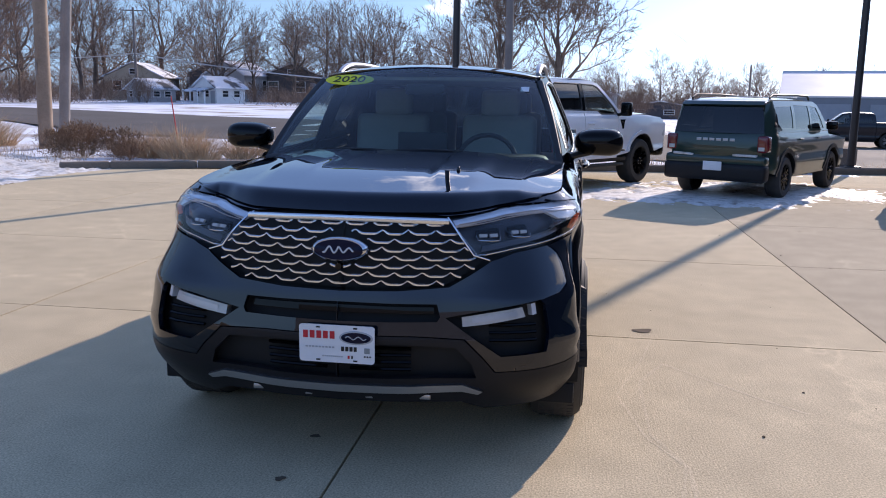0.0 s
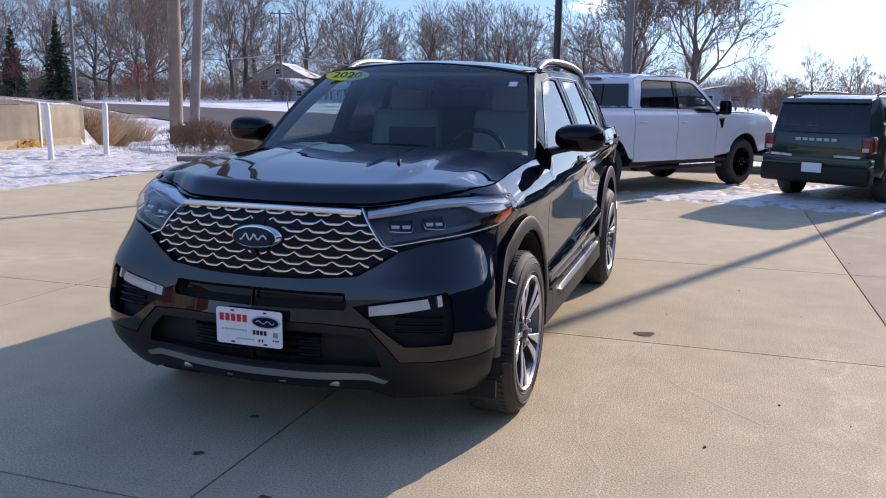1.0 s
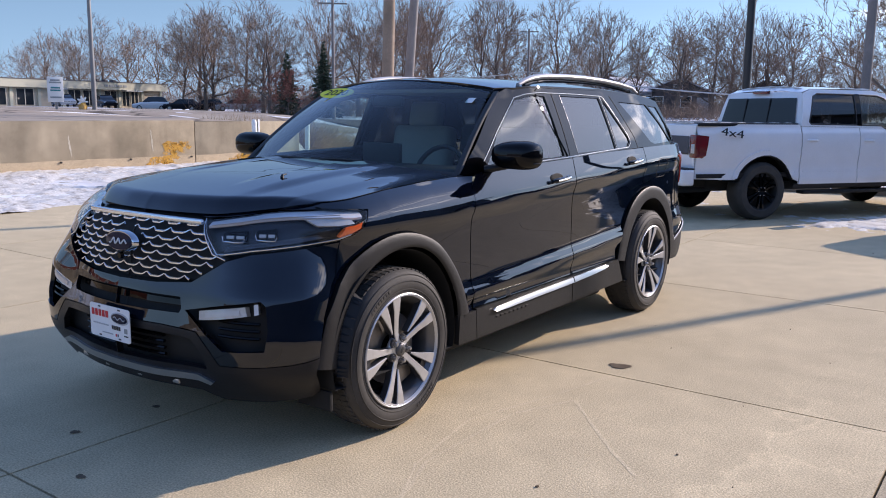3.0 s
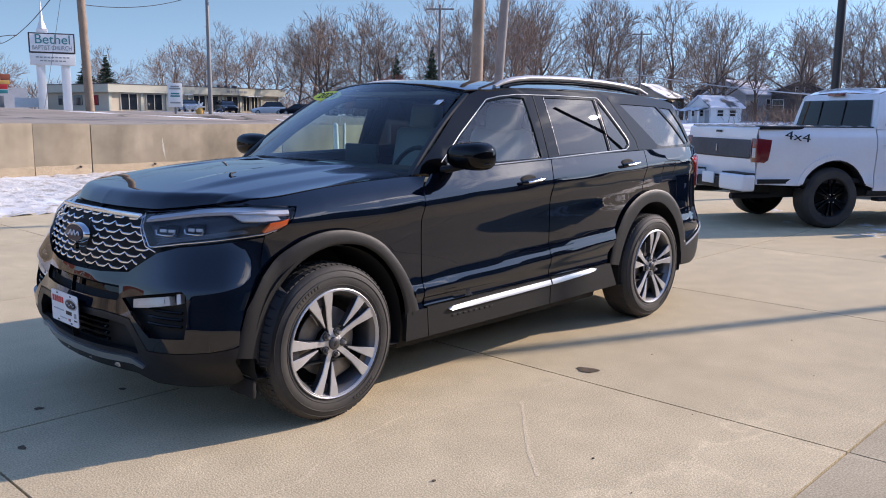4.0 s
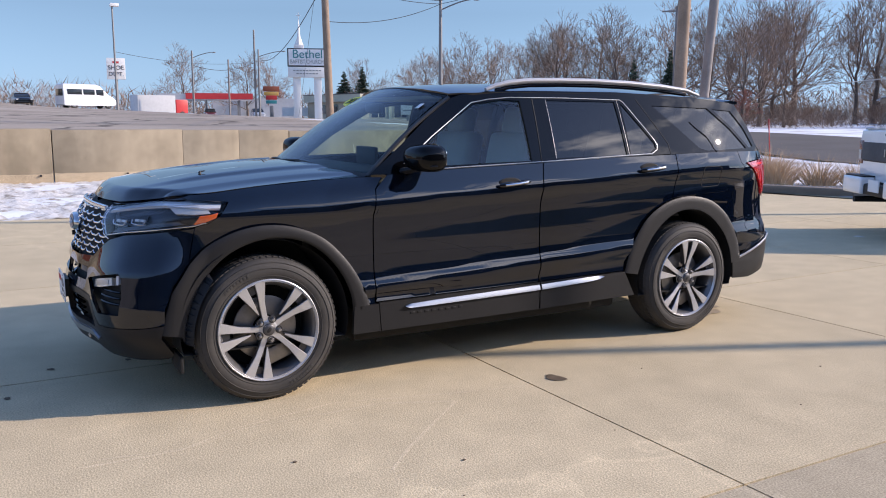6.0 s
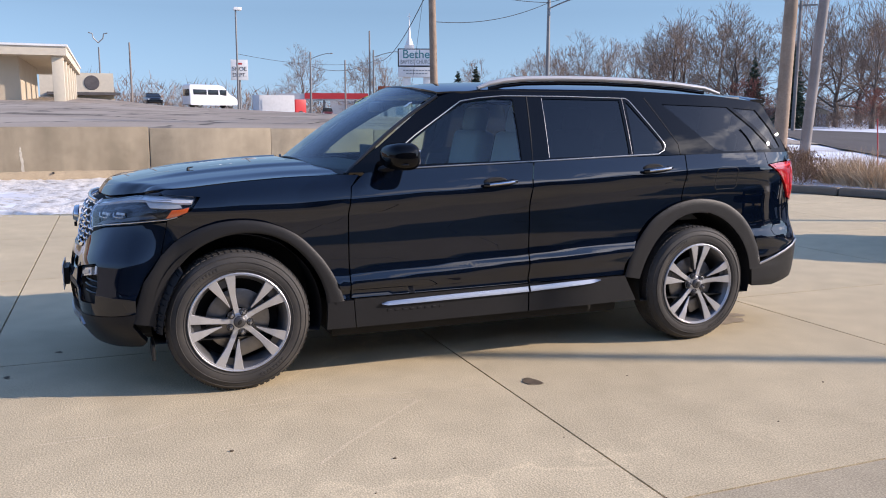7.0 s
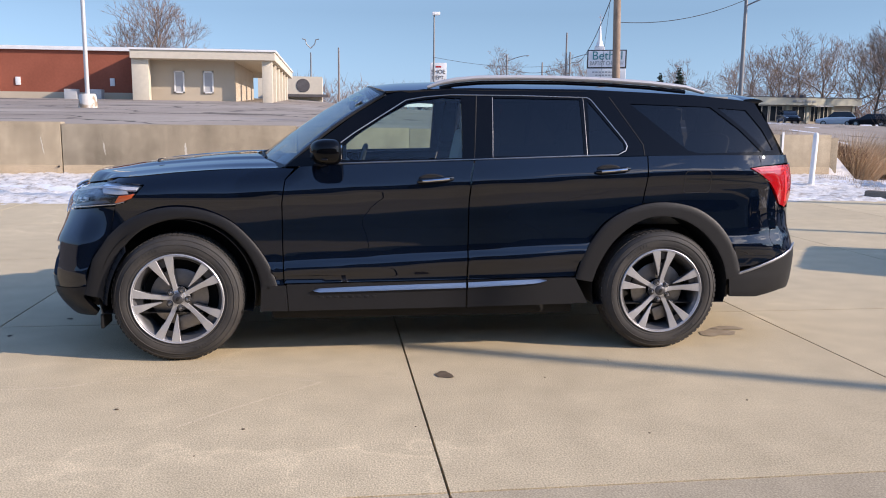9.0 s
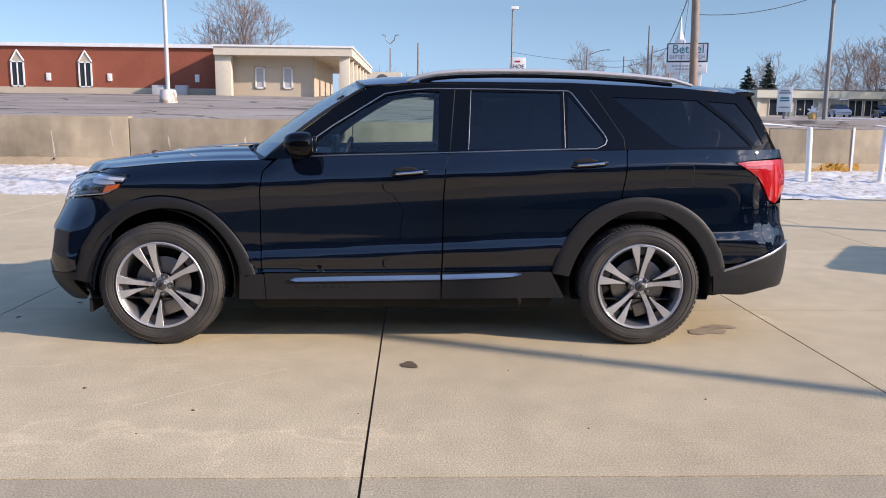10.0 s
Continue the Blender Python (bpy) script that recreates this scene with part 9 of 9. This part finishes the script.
def tuft(name, label, x, y, r, h, n, material, seed, arch_out=.6, w=.006):
    """A clump of dry stems, fanned and bent."""
    q = random.Random(seed)
    vs, fs = [], []
    for _ in range(n):
        a, rr_ = q.uniform(0, 6.28), r * q.random() ** .7
        p = Vector((math.cos(a) * rr_ * .7, math.sin(a) * rr_ * .7, -.02))
        d = Vector((math.cos(a) * arch_out * rr_ / r + q.uniform(-.35, .35), math.sin(a) * arch_out * rr_ / r + q.uniform(-.35, .35), 1)).normalized()
        l = h * q.uniform(.35, 1.15)
        s = d.cross(Vector((q.uniform(-1, 1), q.uniform(-1, 1), .1))).normalized() * w
        i = len(vs)
        mid = p + d * l * .55
        tip = mid + (d + Vector((math.cos(a), math.sin(a), -.6)) * q.uniform(.0, .45)).normalized() * l * .45
        vs += [p - s, p + s, mid - s * .8, mid + s * .8, tip]
        fs += [(i, i + 1, i + 3, i + 2), (i + 2, i + 3, i + 4)]
        if q.random() < .5:
            b = mid + Vector((q.uniform(-1, 1), q.uniform(-1, 1), q.uniform(.2, 1))).normalized() * l * .3
            j = len(vs)
            vs += [mid - s * .6, mid + s * .6, b]
            fs.append((j, j + 1, j + 2))
    me = bpy.data.meshes.new(name)
    me.from_pydata(vs, [], fs)
    me.materials.append(material)
    ob = new(name, me)
    ob.matrix_basis = Matrix.Translation((x, y, height(x, y)))
    return tagged(ob, label, "bush", "dry clumps by the kerb")


shrub = bare_tree("shrub", 52, 1.15, M_SHRUB, "brown leafless twiggy shrub in the snow", .45, .02, .46, 11, 5, .0042)
tagged(shrub, "brown leafless twiggy shrub in the snow", "bush", "dry clumps by the kerb")
for i, (x, y, k) in enumerate(((-10.5, 12.6, 1.0), (-11.3, 12.9, .9), (-9.8, 13.0, .9), (-10.9, 13.4, 1.05), (-14.4, 12.7, 1.15), (-9.3, 12.5, .6))):
    m = Matrix.Translation((x, y, height(x, y) - .24 * k)) @ Matrix.Rotation(i * 1.3, 4, "Z") @ Matrix.Scale(k, 4)
    if i == 0:
        shrub.matrix_basis = m
    else:
        copy_thing(shrub, m)
for i, (x, y, r, h) in enumerate(((-9.2, 13.6, .55, .85), (-8.4, 13.4, .55, .9), (-7.8, 13.3, .5, .8), (-7.1, 13.9, .45, .75), (-8.9, 14.4, .6, .9), (-6.4, 14.3, .45, .7), (-5.4, 14.6, .4, .65), (-10.2, 14.3, .5, .8), (-15.6, 16.6, .6, .9), (-16.6, 17.0, .6, .8), (-15.2, 13.6, .8, 1.35), (-14.3, 13.0, .8, 1.3), (-14.9, 14.4, .8, 1.2), (-4.2, 14.6, .4, .6), (-3.2, 15.0, .4, .55))):
    tuft("grass_clump", "dry straw-coloured ornamental grass in the snow", x, y, r, h, 560 if h < 1.1 else 1600, M_STRAW, 20 + i, .9, .005)
# sparse straw over the verge
rnd = random.Random(77)
vs, fs = [], []
for _ in range(9000):
    x = rnd.uniform(-16, 12)
    y = kerb_y(max(x, -9)) + .3 + rnd.random() ** 1.5 * 6
    if lane(x, y) > 16.6 or noise.noise(Vector((x * .5, y * .5, 3))) < -.05:
        continue
    z = ground_z(x, y)
    d = Vector((rnd.uniform(-.6, .6), rnd.uniform(-.6, .6), 1)) * rnd.uniform(.08, .32)
    i = len(vs)
    vs += [Vector((x - .004, y, z)), Vector((x + .004, y, z)), Vector((x, y, z)) + d]
    fs.append((i, i + 1, i + 2))
me = bpy.data.meshes.new("straw")
me.from_pydata(vs, [], fs)
me.materials.append(M_STRAW)
tagged(new("straw", me), "sparse dry grass poking through the verge snow", "grass", kind="stuff")
bm = bmesh.new()
rod(bm, (0, 0, -.1), (-.25, .1, 1.5), .018, .014, 8)
solid("marker_stake", bm, M_RED, "thin leaning red marker stake in the grass", "stake", Matrix.Translation((-9.0, 14.6, height(-9, 14.6))))

# thin trodden snow round the parked cars
def patch_h(x, y):
    n = noise.noise(Vector((x * .55, y * .55, 9))) + .6 * noise.noise(Vector((x * 1.7, y * 1.7, 2))) + .5 * noise.noise(Vector((x * 4.5, y * 4.5, 6))) + .45 * noise.noise(Vector((x * 11, y * 11, 1)))
    c = 1 - min(1.0, math.hypot((x - 4.2) / 4.4, (y - 9.3) / 2.7)) ** 3
    return n * .8 + c * .78 - .54 - .5 * max(0, 7 - y)


def patch_keep(x, y):
    return patch_h(x, y) > -.12 and y < kerb_y(x) - .1


def patch_z(x, y):
    h = patch_h(x, y)
    return max(-.012, min(.026, .09 * h)) + .005 * noise.noise(Vector((x * 13, y * 13, 0))) * min(1, max(0, h * 8))


snow_patch = tagged(sheet("snow_patch", stops(-3.0, 10.5, .045), stops(5.8, 13.6, .045), patch_z, M_SNOW, patch_keep), "thin trodden snow patches on the concrete", "snow", kind="stuff")


def blot(name, label, x, y, rx_, ry_, material, seed, z=.004):
    q = random.Random(seed)
    ph = [q.uniform(0, 6.28) for _ in range(4)]
    bm = bmesh.new()
    vs = []
    for i in range(28):
        a = 2 * math.pi * i / 28
        k = 1 + .16 * math.sin(2 * a + ph[0]) + .13 * math.sin(3 * a + ph[1]) + .08 * math.sin(5 * a + ph[2]) + .05 * math.sin(9 * a + ph[3])
        vs.append(bm.verts.new((x + rx_ * k * math.cos(a), y + ry_ * k * math.sin(a), z)))
    bm.faces.new(vs)
    bmesh.ops.triangulate(bm, faces=bm.faces[:])
    solid(name, bm, material, label, "stain", group="stains on the concrete", smooth=False)


blot("stain", "dark brown oil stain on the concrete", 1.40, .045, .056, .054, M_STAIN, 1)
blot("stain", "small dark spot on the concrete", -.205, -2.49, .02, .02, M_STAIN, 2)
blot("stain", "small dark spot on the concrete", -.195, -2.055, .02, .02, M_STAIN, 3)
blot("stain", "small dark spot on the concrete", .26, -2.74, .022, .018, M_STAIN, 4)
blot("stain", "damp grey patch on the concrete", .62, 2.09, .10, .12, M_DAMP, 5)
blot("stain", "damp grey patch on the concrete", .50, 2.22, .06, .10, M_DAMP, 6)
rnd = random.Random(31)
for x, y, r in [(1.81, -1.68, .022), (2.15, -1.02, .018), (1.5, .62, .012), (2.4, .9, .012), (2.0, 1.6, .015), (1.2, 1.1, .012), (3.0, 3.2, .02), (3.3, 2.6, .02), (2.6, 4.4, .02), (3.6, 4.9, .022), (1.9, 5.6, .02), (2.45, -1.2, .01), (2.2, -.2, .01)]:
    r *= .62
    bm = bmesh.new()
    bmesh.ops.create_icosphere(bm, subdivisions=1, radius=1)
    for v in bm.verts:
        v.co = Vector((v.co.x * r * .7 * rnd.uniform(.7, 1.2), v.co.y * r * rnd.uniform(.6, 1.1), v.co.z * r * .35 + r * .25))
    solid("leaf_bit", bm, M_STAIN, "small dark crumb of leaf or dirt on the concrete", "debris", Matrix.Translation((x, y, 0)), "crumbs on the concrete")


def scuff(pts, w, seed, material=None):
    q = random.Random(seed)
    bm = bmesh.new()
    prev = None
    for (x0, y0), (x1, y1) in zip(pts, pts[1:]):
        d = (Vector((x1, y1)) - Vector((x0, y0)))
        n = Vector((-d.y, d.x)).normalized()
        k = max(2, int(d.length / .06))
        for i in range(k + (1 if (x1, y1) == pts[-1] else 0)):
            p = Vector((x0, y0)) + d * i / k
            h = w * q.uniform(.35, 1.0)
            cur = [bm.verts.new((p.x + n.x * h, p.y + n.y * h, .0006 + .00011 * max(0, seed - 4))), bm.verts.new((p.x - n.x * h, p.y - n.y * h, .0006 + .00011 * max(0, seed - 4)))]
            if prev:
                bm.faces.new((prev[0], prev[1], cur[1], cur[0]))
            prev = cur
    solid("scuff", bm, material or M_SEAM, "faint pale scuff line on the concrete", "mark", group="scuffs on the concrete", smooth=False)


scuff([(-2.9, 1.62), (-3.6, .75), (-4.2, .1)], .02, 1)
for i, run in enumerate(([(1.46, -.66), (1.30, -1.02), (1.30, -1.75), (1.42, -2.05), (1.36, -2.45)], [(1.46, -.66), (1.90, -1.16), (2.09, -1.34)], [(1.17, -1.24), (1.28, -1.80), (1.43, -2.08), (1.42, -2.50)], [(1.44, -.16), (1.34, -.62), (1.17, -1.24)])):
    scuff(run, .014, 5 + i)

# spray marks and drain stubs on the wall
def spray(y0, z0, w, h, seed):
    """Faded scrawl: overlapping wandering strokes of paint on the wall face."""
    q = random.Random(seed)
    bm = bmesh.new()
    for k in range(15):
        x = WALL_X + .0075 + .00025 * k
        y, z = y0 + w * q.random(), z0 + h * q.uniform(.1, .9)
        a = q.choice((0, math.pi)) + q.gauss(0, .5)
        wd = q.uniform(.05, .09)
        prev = None
        for _ in range(q.randint(5, 13)):
            a += q.gauss(0, .75)
            y += .045 * math.cos(a)
            z = min(z0 + h, max(z0, z + .034 * math.sin(a)))
            e = Vector((-math.sin(a), math.cos(a))) * wd * q.uniform(.6, 1.2)
            cur = (bm.verts.new((x, y + e.x, z + e.y)), bm.verts.new((x, y - e.x, z - e.y)))
            if prev:
                bm.faces.new((prev[0], prev[1], cur[1], cur[0]))
            prev = cur
    solid("spray_mark", bm, M_SPRAY, "faded orange spray-painted scrawl on the wall", "paint mark", group="spray marks", smooth=False)


spray(9.82, .16, .60, .20, 1)
spray(7.55, .44, .52, .22, 2)
spray(7.35, .16, .40, .20, 3)
for i in range(14):
    bm = bmesh.new()
    y = -11.5 + i * 1.65
    rod(bm, (WALL_X - .05, y, .35), (WALL_X + .035, y, .34), .022, n=10)
    solid("drain_stub", bm, M_DARKP, "small dark drain pipe stub in the wall", "drain pipe", group="wall drains")
bm = bmesh.new()
box(bm, (WALL_X + .01, 10.45, .62), (.02, .05, 1.22))
solid("wall_stripe", bm, M_WHITE, "white painted stripe on the wall joint", "paint mark")
# flower marker on the wall
fm = thing("flower_marker", "white and yellow silk flowers at the foot of a street lamp", "flowers", Matrix.Translation((-44.9, 24.5, height(-44.9, 24.5))) @ Matrix.Scale(2.2, 4))
bm = bmesh.new()
for i in range(7):
    a = 6.28 * i / 7
    tube(bm, [(0, 0, .22), (0, math.cos(a) * .16, .22 + math.sin(a) * .16)], [.05, .02], 6)
part("petals", bm, M_WHITE, fm)
bm = bmesh.new()
lathe(bm, [(.0, 0), (.10, .0), (.12, .08), (.07, .2), (0, .2)], 12)
part("pot", bm, M_ORANGE, fm)

# ---- pavement slabs ----
pavement = thing("pavement", "tan broom-finished concrete slabs with dark sawn joints", "pavement", kind="structure")
bm = bmesh.new()
box(bm, (2.93, -1.52, -0.085), (23.4, 24.8, 0.10))
part("bed", bm, M_DARKP, pavement, "dark joint filler under the slabs")
XL = [-8.79 + 2.93 * i for i in range(9)]
YL = [-13.94 + 2.76 * i for i in range(10)]
bm = bmesh.new()
box(bm, (0, 0, -0.06), (2.93 - 0.012, 2.76 - 0.012, 0.12))
slab_mesh = link_mesh("slab", bm, M_SLAB, smooth=False)
older = slab_mesh.data.copy()
older.materials[0] = M_SLABG
slab_mesh.parent = pavement
slab_mesh.location = (XL[0] + 1.465, YL[0] + 1.38, 0)
for i, x in enumerate(XL[:-1]):
    for j, y in enumerate(YL[:-1]):
        if i or j:
            ob = new("slab", older if x > 2.5 else slab_mesh.data)
            ob.parent = pavement
            ob.location = (x + 1.465, y + 1.38, 0)
bm = bmesh.new()
edge = [(-8.79, 10.90)] + [(x, kerb_y(x)) for x in (-8.5, -7, -5, 0, 5, 10, 14.65)] + [(14.65, 10.90)]
prism(bm, [p for p in edge[::-1]], -0.12, 0.0)
part("apron", bm, M_SLAB, pavement, "plain concrete edge strip along the kerb", smooth=False)
